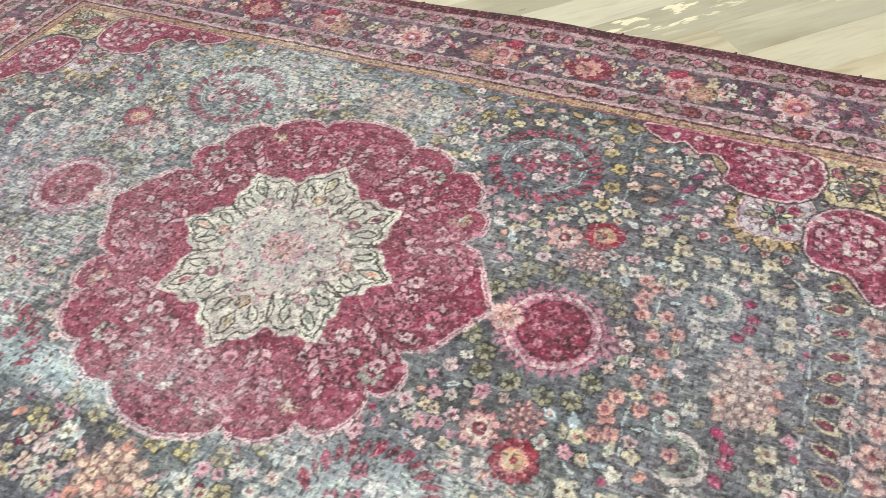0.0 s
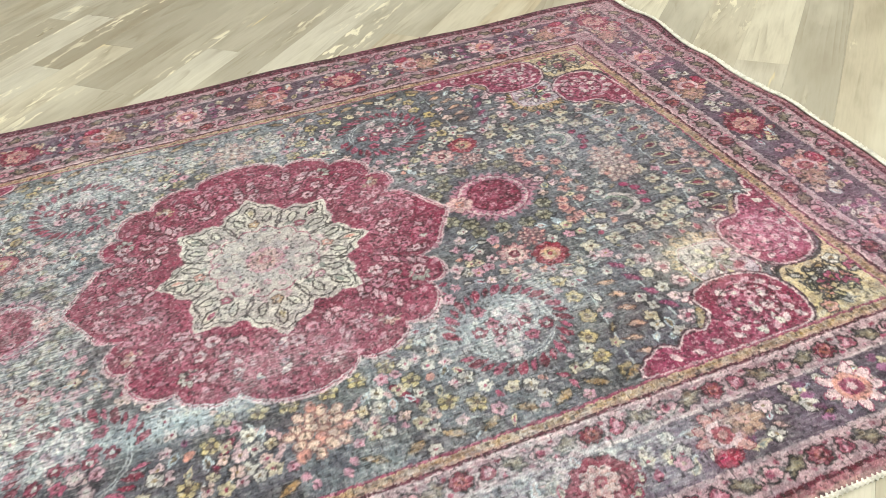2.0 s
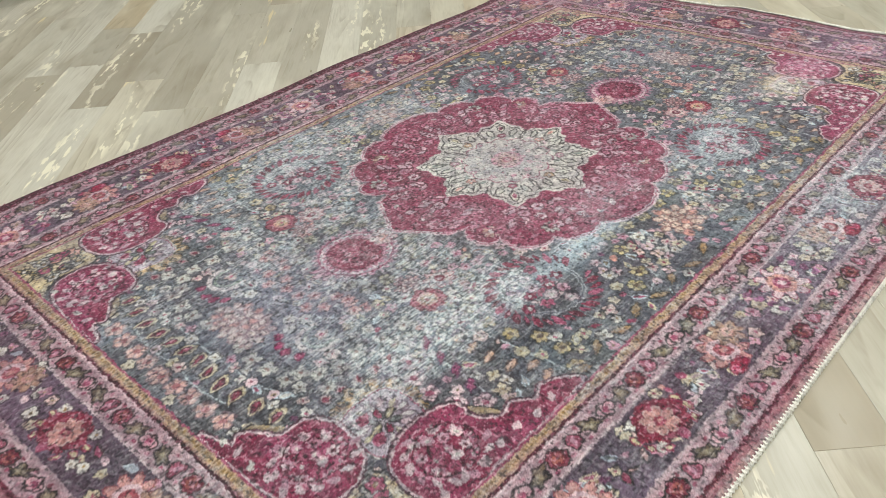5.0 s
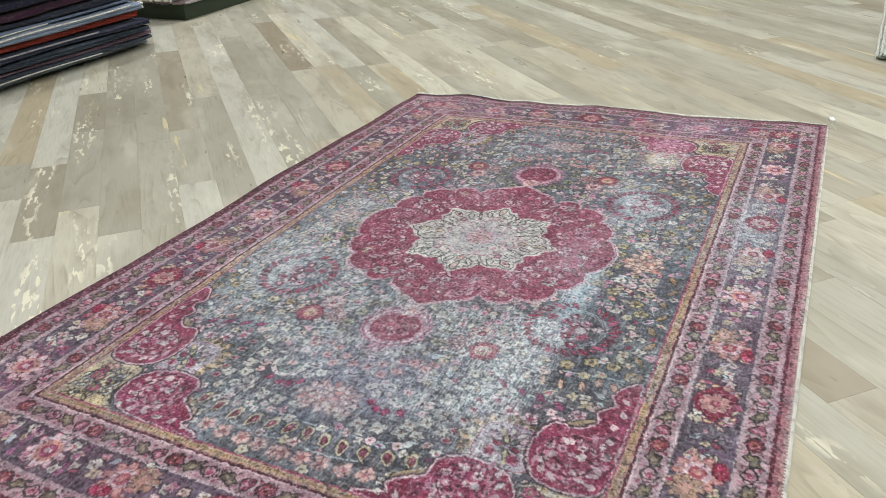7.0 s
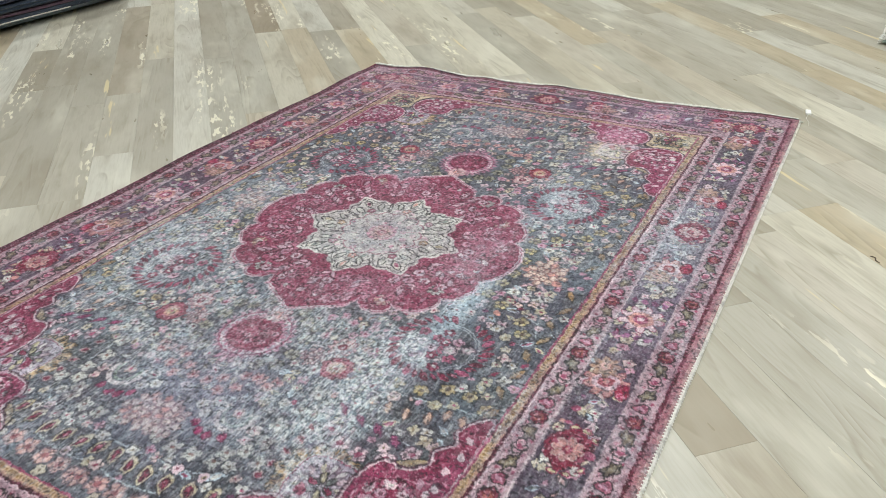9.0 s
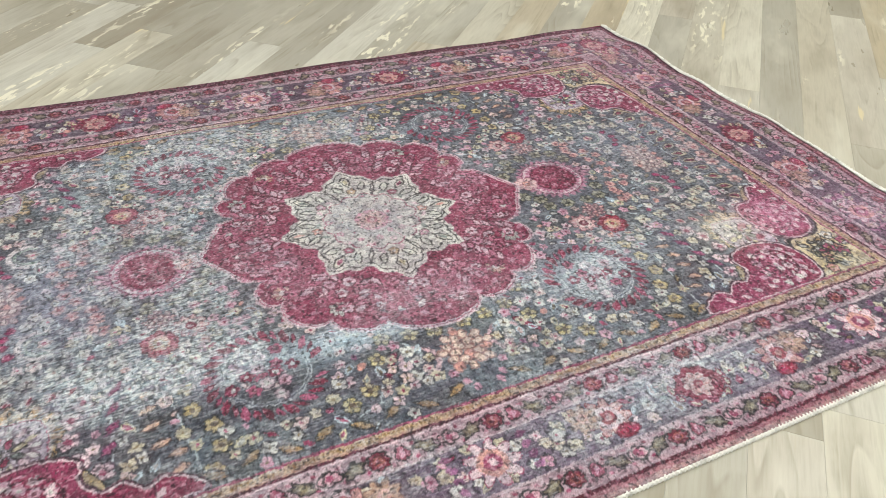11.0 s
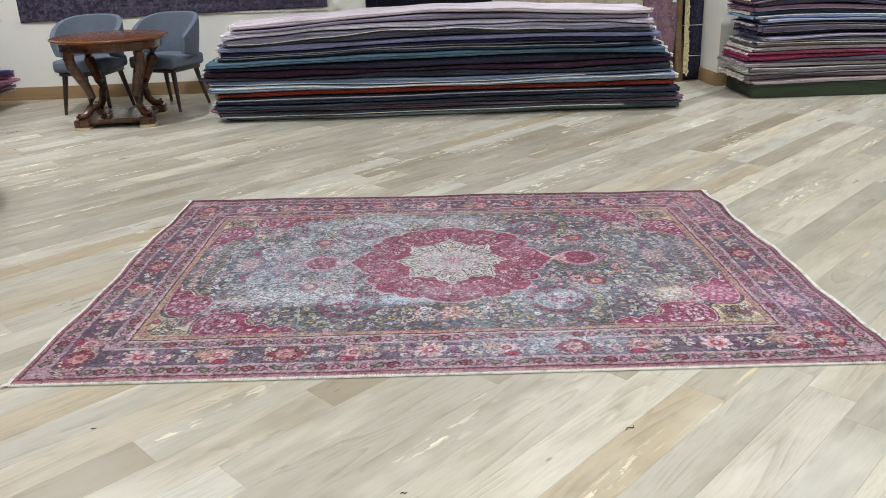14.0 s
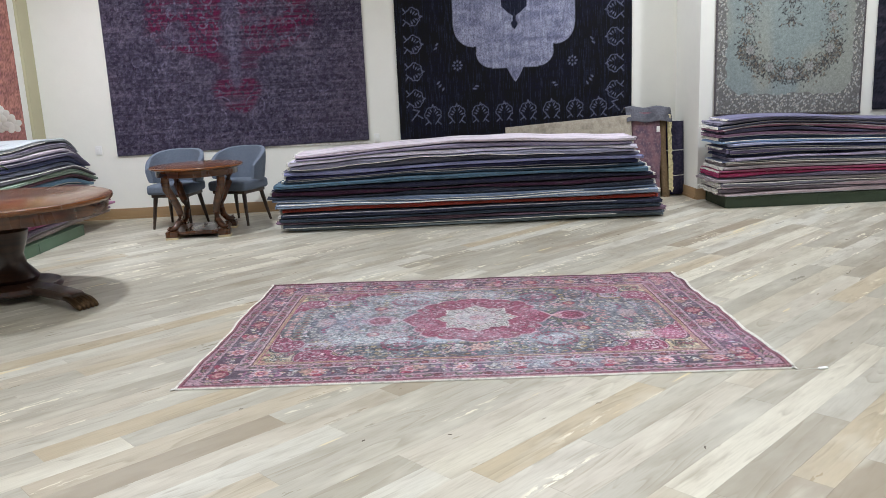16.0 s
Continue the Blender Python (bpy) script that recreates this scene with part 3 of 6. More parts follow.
def corner_piece(w, sx, sy, rng):
    """Gold corner with two crimson kidney shapes and a pale square flower between them."""
    def at(x, y):
        return sx * x, sy * y

    def pts(l):
        return [at(x, y) for x, y in l]
    face = math.atan2(sy, sx)
    # ochre frill on the field side, with the pale flower on it
    fx, fy = at(0.945, 0.452)
    w.blob(fx, fy, 0.102, 0.094, OCHRE, face, 11, 0.08, 0.5, OLIVE, 0.004)
    w.blob(fx, fy, 0.094, 0.086, GOLD, face, 11, 0.08, 0.5)
    for k in range(9):
        b = face + math.pi - 1.5 + 0.37 * k
        w.leaf(fx + 0.085 * math.cos(b), fy + 0.08 * math.sin(b), 0.016, 0.008, b, OCHRE, OLIVE)
    w.shape(pts([(0.795, 0.632), (0.805, 0.60), (0.84, 0.555), (0.875, 0.57), (0.86, 0.62)]), dyed(178, 156, 116), OLIVE, 0.004)
    w.shape(pts([(1.085, 0.335), (1.118, 0.285), (1.145, 0.285), (1.14, 0.33)]), dyed(178, 156, 116), OLIVE, 0.004)
    w.shape(pts([(0.882, 0.500), (0.906, 0.533), (1.004, 0.540), (1.020, 0.480), (1.008, 0.412), (0.900, 0.404), (0.878, 0.45)]), dyed(206, 194, 206), CREAM, 0.007)
    w.shape(pts([(0.882, 0.500), (0.906, 0.533), (1.004, 0.540), (1.020, 0.480), (1.008, 0.412), (0.900, 0.404), (0.878, 0.45)]), dyed(198, 186, 200), ROSE, 0.003)
    fx, fy = at(0.95, 0.472)
    for k in range(13):
        b = k * 0.483
        w.leaf(fx + 0.047 * math.cos(b), fy + 0.045 * math.sin(b), 0.02, 0.011, b, [dyed(214, 208, 206), YELLOW, BLUSH][k % 3], dyed(150, 120, 140))
    for k in range(6):
        b = k * 1.05 + 0.3
        w.leaf(fx + 0.022 * math.cos(b), fy + 0.02 * math.sin(b), 0.018, 0.010, b, [YELLOW, CRIMSON, SAGE][k % 3], OLIVE)
    for x, y in ((0.985, 0.50), (0.975, 0.44)):
        w.disc(*at(x, y), 0.016, 0.012, CRIMSON, 0.5, ROSE, 0.004)
    # gold ground in the very corner
    gold = pts([(0.99, 0.712), (1.21, 0.712), (1.21, 0.47), (1.196, 0.515), (1.14, 0.552), (1.05, 0.548), (1.036, 0.60), (1.04, 0.65)])
    w.shape(gold, dyed(204, 186, 146), OLIVE, 0.008)
    for k in range(30):
        px, py = at(1.055 + 0.145 * rng.random(), 0.565 + 0.13 * rng.random())
        if k % 3:
            w.leaf(px, py, 0.019, 0.009, rng.random() * 6, [CREAM, YELLOW, dyed(190, 160, 100), CREAM][k % 4], OLIVE)
        else:
            w.rosette(px, py, 0.018, 5, [ROSE, PEACH, CREAM][k // 3 % 3], OCHRE, OLIVE)
    t = np.linspace(0, 1, 30)
    w.stroke(np.stack([sx * (1.06 + 0.12 * t), sy * (0.60 + 0.035 * np.sin(14 * t))], 1), 0.0045, OLIVE)
    w.stroke(np.stack([sx * (1.10 + 0.035 * np.sin(14 * t)), sy * (0.57 + 0.12 * t)], 1), 0.0045, OLIVE)
    # the two kidneys with their tails along the edges
    for outline, cx, cy, r, drops in ((UPPER_KIDNEY, 0.925, 0.612, 0.070, [(0.70 + 0.05 * k, 0.680 + 0.006 * math.sin(2 * k)) for k in range(7)]),
                                      (LOWER_KIDNEY, 1.090, 0.432, 0.070, [(1.180 - 0.004 * (k % 2), 0.27 + 0.045 * k) for k in range(6)])):
        w.shape(pts(outline), BLUSH, dyed(96, 50, 74), 0.011)
        s, d = w.shape(pts(outline), CRIMSON, BLUSH, 0.0055)
        glow = np.clip((w.noise(0.07)[s] - 0.45) * 3, 0, 0.6) * (d > 0)
        w.col[s] = w.col[s] * (1 - glow[..., None]) + np.array(dyed(176, 66, 116)) * glow[..., None]
        px, py = at(cx, cy)
        t = np.linspace(0, 1, 46)
        for turn, size, c in ((0.0, 1.0, dyed(206, 142, 166)), (3.1, 0.62, dyed(92, 20, 50))):
            b = face + turn + (-2.4 + 5.4 * t) * sx * sy
            w.stroke(np.stack([px + r * size * (1.06 - 0.5 * t ** 2) * np.cos(b), py + r * size * (1.0 - 0.5 * t ** 2) * np.sin(b)], 1), 0.0042, c)
        for k in range(10):
            b = face - 1.9 + k * 0.42
            w.leaf(px + r * 1.12 * math.cos(b), py + r * 1.05 * math.sin(b), 0.015, 0.0075, b + 0.9 * sx * sy, BLUSH if k % 3 else PINK)
        for k in range(15):
            b, q = k * 2.4, 0.4 * r * math.sqrt(k / 3)
            w.rosette(px + q * math.cos(b), py + q * math.sin(b), 0.013, 6, [PINK, ROSE, BLUSH][k % 3], WINE if k % 2 else CREAM)
        for k in range(26):
            b = face + k * 0.242
            q = 0.80 * r
            w.disc(px + q * math.cos(b), py + q * math.sin(b), 0.0055, 0.004, [BLUSH, dyed(120, 26, 64), PINK][k % 3], b)
        w.arc(px, py, r * 0.9, r * 0.85, 0, 360, 0.003, dyed(88, 16, 46), 40)
        for x, y in drops:
            w.leaf(*at(x, y), 0.014, 0.0075, face + rng.uniform(-0.5, 0.5), BLUSH if rng.random() < 0.7 else CREAM)


def weave_carpet():
    w = Weave(1.54, 1.05, 0.0024, SLATE, 7)
    rng = np.random.default_rng(11)
    X, Y = w.X, w.Y
    AX, AY = np.abs(X), np.abs(Y)
    # uneven ground of the field: cool and pale to the west, slate and grey-green to the east
    for size, c, lo in ((0.35, BLUE, 0.5), (0.2, dyed(134, 146, 152), 0.58), (0.12, dyed(84, 92, 110), 0.55)):
        m = np.clip((w.noise(size) - lo) * 4, 0, 0.7)[..., None]
        w.col = w.col * (1 - m) + np.array(c) * m
    east = np.clip(X * 1.6 - 0.2, 0, 0.75)[..., None]
    w.col = w.col * (1 - east) + np.array(dyed(112, 110, 126)) * east
    m = np.clip((w.noise(0.05, 0.012) - 0.55) * 4, 0, 0.35)[..., None]
    w.col = w.col * (1 - m) + np.array(dyed(150, 160, 164)) * m
    m = np.clip((w.noise(0.09, 0.06) - 0.52) * 4, 0, 0.42)[..., None]
    w.col = w.col * (1 - m) + np.array(dyed(88, 82, 78)) * m
    ground = w.col.copy()
    taken = []

    def free(x, y, r):
        return all((x - a) ** 2 + (y - b) ** 2 > (r + c) ** 2 for a, b, c in taken)

    def strew(places, r, draw):
        """The same blossom at each place of one quarter, mirrored in four."""
        for x, y in places:
            taken.append((x, y, r * 0.85))
            for px, py, sx, sy in mirror4(x, y):
                draw(px, py, sx, sy)
    gold_green, straw, vine = dyed(168, 162, 136), dyed(200, 190, 166), dyed(178, 190, 194)
    for cx, cy, r in ((0, 0, 0.44), (0.604, 0, 0.11), (0.954, 0, 0.09), (0.438, 0.464, 0.135), (0, 0.565, 0.07), (0.875, 0.178, 0.05), (0.945, 0.46, 0.11)):
        taken.append((cx, cy, r))
    # vines first, so that blossoms lie over them
    for line, wide in (([(1.055, 0.0), (1.053, 0.08), (1.046, 0.2), (1.024, 0.275), (0.98, 0.31), (0.9, 0.306), (0.81, 0.31), (0.75, 0.295), (0.70, 0.25)], 0.0046),
                       ([(0.86, 0.008), (0.824, 0.022), (0.785, 0.07), (0.776, 0.141), (0.786, 0.21)], 0.0042),
                       ([(0.64, 0.34), (0.640, 0.466), (0.628, 0.571), (0.618, 0.66)], 0.0044), ([(0.745, 0.36), (0.760, 0.472), (0.766, 0.531), (0.774, 0.60)], 0.0044),
                       ([(1.12, 0.0), (1.135, 0.09), (1.12, 0.2)], 0.0038), ([(0.2, 0.62), (0.13, 0.60), (0.1, 0.53), (0.14, 0.48)], 0.0038), ([(0.3, 0.66), (0.24, 0.64), (0.2, 0.56)], 0.0036)):
        for sx in (1, -1):
            for sy in (1, -1):
                w.stroke([(sx * x, sy * y) for x, y in line], wide, vine)
    strew([(0.466, 0.062), (0.503, 0.094), (0.513, 0.135), (0.570, 0.140), (0.634, 0.147), (0.684, 0.138), (0.706, 0.092)], 0.021,
          lambda x, y, sx, sy: w.rosette(x, y, 0.0205, 6, gold_green, dyed(96, 86, 56), dyed(86, 80, 60), 0.3))
    strew([(0.553, 0.247)], 0.040, lambda x, y, sx, sy: w.rosette(x, y, 0.038, 9, dyed(208, 160, 160), dyed(150, 60, 84), dyed(170, 96, 112), 0.2, dyed(214, 190, 184)))
    strew([(0.617, 0.202)], 0.034, lambda x, y, sx, sy: bouquet(w, x, y, 0.034, dyed(208, 170, 164), np.random.default_rng(3), dyed(150, 96, 108)))
    strew([(0.630, 0.282)], 0.042, lambda x, y, sx, sy: w.rosette(x, y, 0.041, 9, dyed(172, 30, 62) if sx > 0 else dyed(176, 92, 112), dyed(196, 168, 124), dyed(150, 40, 70), 0.0, dyed(206, 150, 130), 0.12))
    strew([(0.739, 0.188), (0.747, 0.146), (0.753, 0.100), (0.783, 0.056), (0.806, 0.022), (0.762, 0.176), (0.744, 0.130), (0.797, 0.110), (0.823, 0.075)], 0.017,
          lambda x, y, sx, sy: w.rosette(x, y, 0.0165, 5, dyed(208, 156, 148), dyed(170, 100, 108), dyed(130, 100, 112), 0.5))
    for sx in (1, -1):
        for sy in (1, -1):
            a = (-115, 115) if sx > 0 else (65, 295)
            w.arc(sx * 0.872, sy * 0.178, 0.046, 0.044, *a, 0.013, dyed(204, 192, 190), 30)
            w.arc(sx * 0.868, sy * 0.178, 0.034, 0.033, *a, 0.007, dyed(150, 168, 150), 30)
            w.rosette(sx * 0.862, sy * 0.178, 0.016, 5, dyed(206, 166, 150), ROSE)
            w.arc(sx * 0.845, sy * 0.125, 0.02, 0.02, 0, 360, 0.004, vine)
    strew([(0.927, 0.107), (0.944, 0.132), (0.948, 0.158), (0.938, 0.196)], 0.013, lambda x, y, sx, sy: w.disc(x, y, 0.0145, 0.012, dyed(176, 44, 108), 0.5 * sx * sy, dyed(130, 60, 100), 0.003))
    strew([(0.998, 0.228), (1.005, 0.172), (1.008, 0.118), (0.960, 0.318), (0.945, 0.272), (0.905, 0.290), (0.850, 0.283), (0.790, 0.298), (0.725, 0.300), (0.968, 0.236), (1.0, 0.065)], 0.023,
          lambda x, y, sx, sy: four_petals(w, x, y, 0.0215, straw if sx > 0 else dyed(196, 194, 184), dyed(150, 104, 84), 0.2 * sx))
    strew([(1.078, 0.300), (1.087, 0.244), (1.096, 0.185), (1.097, 0.128), (1.092, 0.077), (1.086, 0.026)], 0.024,
          lambda x, y, sx, sy: (w.leaf(x, y, 0.034, 0.0185, (0.35 if y > 0 else -0.35) * sx, dyed(196, 182, 146), dyed(88, 80, 80)), w.leaf(x, y, 0.021, 0.0095, (0.35 if y > 0 else -0.35) * sx, dyed(160, 52, 84), dyed(110, 60, 70))))
    strew([(1.156, 0.170), (1.158, 0.112), (1.160, 0.060), (1.165, 0.008), (1.15, 0.225)], 0.022, lambda x, y, sx, sy: w.rosette(x, y, 0.023, 5, dyed(212, 168, 158), dyed(178, 112, 116), dyed(150, 120, 130), 0.4))
    strew([(0.820, 0.350), (0.862, 0.355), (0.903, 0.348), (0.945, 0.347), (0.985, 0.342)], 0.018,
          lambda x, y, sx, sy: (w.leaf(x, y, 0.021, 0.0135, (1.2 + 3 * (abs(x) - 0.9)) * sx * sy, dyed(206, 176, 170), dyed(96, 76, 90)), w.leaf(x, y, 0.012, 0.006, (1.2 + 3 * (abs(x) - 0.9)) * sx * sy, dyed(166, 60, 90))))
    strew([(0.683, 0.566), (0.690, 0.515), (0.692, 0.470), (0.690, 0.428), (0.655, 0.600), (0.660, 0.640)], 0.02, lambda x, y, sx, sy: w.leaf(x, y, 0.026, 0.0115, 0.3 * sx * sy, dyed(208, 166, 140), dyed(110, 84, 80)))
    strew([(0.605, 0.506), (0.606, 0.440), (0.601, 0.378), (0.572, 0.617), (0.575, 0.560), (0.60, 0.67)], 0.02, lambda x, y, sx, sy: w.rosette(x, y, 0.0195, 5, dyed(198, 176, 120), dyed(130, 104, 70), dyed(92, 84, 64), 0.2))
    strew([(0.775, 0.540), (0.763, 0.490), (0.752, 0.436), (0.741, 0.384)], 0.018, lambda x, y, sx, sy: w.leaf(x, y, 0.027, 0.011, 0.8 * sx * sy, dyed(172, 72, 126), dyed(110, 70, 110)))
    strew([(0.828, 0.548), (0.842, 0.490), (0.832, 0.437), (0.792, 0.590), (0.805, 0.396)], 0.022, lambda x, y, sx, sy: w.rosette(x, y, 0.022, 5, BLUSH, ROSE, dyed(130, 100, 116), 0.7))
    strew([(0.08 + 0.075 * k, 0.672 + 0.008 * (k % 2)) for k in range(8)], 0.024,
          lambda x, y, sx, sy: w.leaf(x, y, 0.031, 0.0125, (0.5 if int(abs(x) / 0.075) % 2 else -0.5) * sx * sy, dyed(178, 142, 92), dyed(74, 66, 58)))
    strew([(0.10, 0.475), (0.165, 0.462), (0.04, 0.482), (0.22, 0.415), (0.20, 0.520), (0.25, 0.60), (0.30, 0.625)], 0.02, lambda x, y, sx, sy: w.rosette(x, y, 0.0205, 5, dyed(196, 180, 124), dyed(120, 96, 64), dyed(86, 80, 60)))
    for sx in (1, -1):
        for sy in (1, -1):
            w.arc(sx * 0.115, sy * 0.565, 0.043, 0.046, *((-100, 150) if sx < 0 else (30, 280)), 0.010, dyed(206, 170, 176))
            w.arc(sx * 0.118, sy * 0.565, 0.030, 0.032, 0, 300, 0.005, dyed(140, 160, 160))
            for k in range(4):
                w.disc(sx * (0.165 + 0.012 * k), sy * (0.525 + 0.022 * k), 0.015, 0.010, dyed(166, 40, 84), 0.7 * sx * sy, dyed(110, 60, 84), 0.003)
    # the rest of the field is filled with little blossoms, mirrored in four
    step = 0.032
    for i in range(38):
        for j in range(23):
            x, y = (i + 0.5 * (j % 2) + 0.25) * step + rng.uniform(-0.008, 0.008), (j + 0.5) * step + rng.uniform(-0.008, 0.008)
            r = rng.uniform(0.0115, 0.0165)
            if x > 1.195 or y > 0.70 or not free(x, y, r):
                continue
            seed = int(rng.integers(1 << 30))
            for px, py, sx, sy in mirror4(x, y):
                small_flower(w, px, py, r, np.random.default_rng(seed + (0 if rng.random() < 0.75 else 5)))
    for px, py, sx, sy in mirror4(0.438, 0.464):
        spiral_motif(w, px, py, sx, sy)
    for sx in (1, -1):
        for oy, r in ((-0.036, 0.052), (0.036, 0.05), (0.0, 0.055)):
            bouquet(w, sx * 0.954, oy, r, dyed(214, 190, 178), rng, dyed(172, 130, 128))
        bouquet(w, 0.0, sx * 0.565, 0.064, dyed(212, 186, 170), rng, dyed(168, 122, 116))
    # pendants
    for sx in (1, -1):
        w.rosette(sx * 0.604, 0, 0.112, 30, dyed(190, 134, 158), PINK, dyed(150, 120, 140), 0, None, 0.16)
        w.disc(sx * 0.604, 0, 0.097, 0.098, dyed(214, 184, 190), 0, dyed(168, 84, 120), 0.005)
        w.rosette(sx * 0.604, 0, 0.087, 28, dyed(192, 120, 150), CRIMSON, dyed(206, 176, 184), 0, None, 0.14)
        w.disc(sx * 0.608, 0, 0.070, 0.074, dyed(160, 42, 84), 0, dyed(120, 30, 66), 0.004)
        for k in range(12):
            a = k * 2.4
            w.rosette(sx * 0.608 + 0.0165 * math.sqrt(k) * math.cos(a), 0.0175 * math.sqrt(k) * math.sin(a), 0.011, 5, [dyed(190, 92, 126), dyed(204, 140, 160), dyed(134, 30, 70)][k % 3], dyed(140, 30, 74))
        w.rosette(sx * 0.511, 0, 0.036, 7, dyed(214, 178, 176), PEACH, dyed(178, 110, 130))
        for q in (-1, 0, 1):
            w.leaf(sx * (0.724 - 0.012 * abs(q)), 0.016 * q, 0.026, 0.010, math.atan2(0.7 * q, sx), dyed(208, 150, 170), dyed(150, 100, 124))
    # crimson medallion with a scalloped edge
    R, T = np.hypot(X, Y), np.arctan2(Y, X)
    fold = np.degrees(np.arctan2(np.abs(Y), np.abs(X)))          # 0 towards the ends, 90 towards the sides
    notch = np.interp(fold, [0, 4, 10, 19, 23.5, 23.6, 37, 55, 73, 90], [0.472, 0.455, 0.434, 0.414, 0.375, 0.375, 0.405, 0.422, 0.416, 0.416])
    edge = notch.copy()
    for a, b, h in ((23.6, 37, 0.052), (37, 55, 0.050), (55, 73, 0.038), (73, 107, 0.050)):
        u = (fold - (a + b) / 2) / ((b - a) / 2)
        edge = edge + h * np.sqrt(np.clip(1 - u * u, 0, 1)) * (np.abs(u) < 1)
    s, _, _ = w.window(0, 0, 0.52)
    R, T, edge = R[s], T[s], edge[s]
    w.dye(s, edge + 0.014 - R, BLUSH)
    w.dye(s, edge + 0.007 - R, ROSE)
    w.dye(s, edge + 0.004 - R, BLUSH)
    w.dye(s, edge - R, CRIMSON)
    blush = np.clip((w.noise(0.10)[s] - 0.46) * 4, 0, 0.5) * (edge - 0.01 > R)
    w.col[s] = w.col[s] * (1 - blush[..., None]) + np.array(dyed(178, 72, 108)) * blush[..., None]
    shade = np.clip((w.noise(0.08)[s] - 0.58) * 4, 0, 0.6) * (edge - 0.01 > R)
    w.col[s] = w.col[s] * (1 - shade[..., None]) + np.array(dyed(142, 30, 68)) * shade[..., None]
    for k in range(16):
        b = k * math.pi / 8
        a = (k + 0.5) * math.pi / 8
        # a fern of paired leaves in each fold, with a paler streak beside it
        w.arc(0.36 * math.cos(b + 0.13), 0.36 * math.sin(b + 0.13), 0.075, 0.075, 57.3 * b + 120, 57.3 * b + 205, 0.013, dyed(192, 104, 134), 16)
        for j in range(6):
            d = 0.275 + 0.0215 * j
            for q in (-1, 1):
                c = b + q * (0.040 + 0.004 * j)
                w.leaf(d * math.cos(c), d * math.sin(c), 0.024, 0.0115, b + q * 0.75, dyed(212, 168, 182) if (j + k) % 3 else dyed(190, 108, 138), dyed(120, 20, 58))
        # the blossom group under each scallop
        w.rosette(0.392 * math.cos(a), 0.392 * math.sin(a), 0.026, 8, [dyed(206, 142, 164), dyed(196, 160, 130), dyed(176, 180, 170), dyed(190, 96, 130)][k % 4], CREAM if k % 2 else dyed(150, 50, 84), dyed(126, 24, 60))
        for j in range(9):
            e, d = a + 0.145 * math.sin(2.4 * j), 0.285 + 0.0125 * j
            w.rosette(d * math.cos(e), d * math.sin(e), 0.0175 - 0.004 * (j % 2), 6, [dyed(204, 140, 164), dyed(180, 78, 116), dyed(214, 176, 188), dyed(196, 116, 142)][(j + k) % 4], dyed(132, 22, 60), dyed(118, 18, 56))
        w.arc(0.345 * math.cos(a), 0.345 * math.sin(a), 0.034, 0.034, 57.3 * a - 120, 57.3 * a + 120, 0.0048, dyed(190, 100, 132), 20)
        for q in (-1, 1):
            e = a + q * 0.12
            w.leaf(0.418 * math.cos(e), 0.418 * math.sin(e), 0.014, 0.0065, e + q * 1.1, dyed(204, 136, 160))
    # cream star of eight large leaves
    saw = np.abs((T * 8 / (2 * math.pi) + 0.5) % 1 - 0.5) * 2      # 0 at the tips
    star = 0.263 + 0.018 * np.sin(T) ** 2 - 0.062 * (1 - (1 - saw) ** 1.5) + 0.007 * np.cos(np.pi * 3 * saw) * (saw > 0.2)
    w.dye(s, star + 0.009 - R, ROSE)
    w.dye(s, star + 0.004 - R, CREAM)
    w.dye(s, 0.0024 - np.abs(R - (star - 0.012)), OLIVE)
    for k in range(8):
        a = k * math.pi / 4
        ca, sa = math.cos(a), math.sin(a)
        # each large leaf: two curled side leaves, a flower and a pale tip
        for q in (-1, 1):
            b = a + q * 0.39
            w.stroke([(0.13 * math.cos(b), 0.13 * math.sin(b)), (0.17 * math.cos(b - q * 0.03), 0.17 * math.sin(b - q * 0.03)), (0.205 * math.cos(b), 0.205 * math.sin(b))], 0.0042, OLIVE)
            c = a + q * 0.20
            w.leaf(0.178 * math.cos(c), 0.178 * math.sin(c), 0.030, 0.012, a + q * 0.45, dyed(206, 208, 196), OLIVE)
            w.leaf(0.150 * math.cos(c), 0.150 * math.sin(c), 0.014, 0.007, a - q * 0.7, [BLUSH, SAGE, CREAM][k % 3], None)
        w.leaf(0.212 * ca, 0.212 * sa, 0.034, 0.014, a, dyed(208, 206, 192), OLIVE)
        w.leaf(0.212 * ca, 0.212 * sa, 0.016, 0.006, a, [PEACH, ROSE, YELLOW, SAGE][k % 4])
        w.rosette(0.158 * ca, 0.158 * sa, 0.014, 5, [PEACH, ROSE, dyed(200, 172, 130), PINK][k % 4], CREAM, dyed(120, 100, 84))
    w.rosette(0, 0, 0.135, 14, dyed(196, 194, 190), PINK, ROSE, 0, dyed(188, 188, 188), 0.12)
    for k in range(34):
        a, d = k * 2.4, 0.022 * math.sqrt(k)
        w.rosette(d * math.cos(a), d * math.sin(a), 0.011, 5, [PINK, CREAM, dyed(170, 172, 178), BLUSH, CREAM][k % 5], ROSE if k % 4 == 0 else CREAM)
    w.rosette(0, 0, 0.040, 10, dyed(206, 178, 176), dyed(176, 110, 126), dyed(190, 150, 150), 0, dyed(206, 166, 156))
    # corners
    for sx in (1, -1):
        for sy in (1, -1):
            corner_piece(w, sx, sy, np.random.default_rng(21 + sx + 2 * sy))
    # borders: how far each knot lies outside the field
    out = np.maximum(AX - 1.205, AY - 0.709)
    ring = np.array([0.0, 0.006, 0.022, 0.028, 0.036, 0.042, 0.102, 0.108, 0.236, 0.243, 0.302, 0.308, 0.318, 0.330])
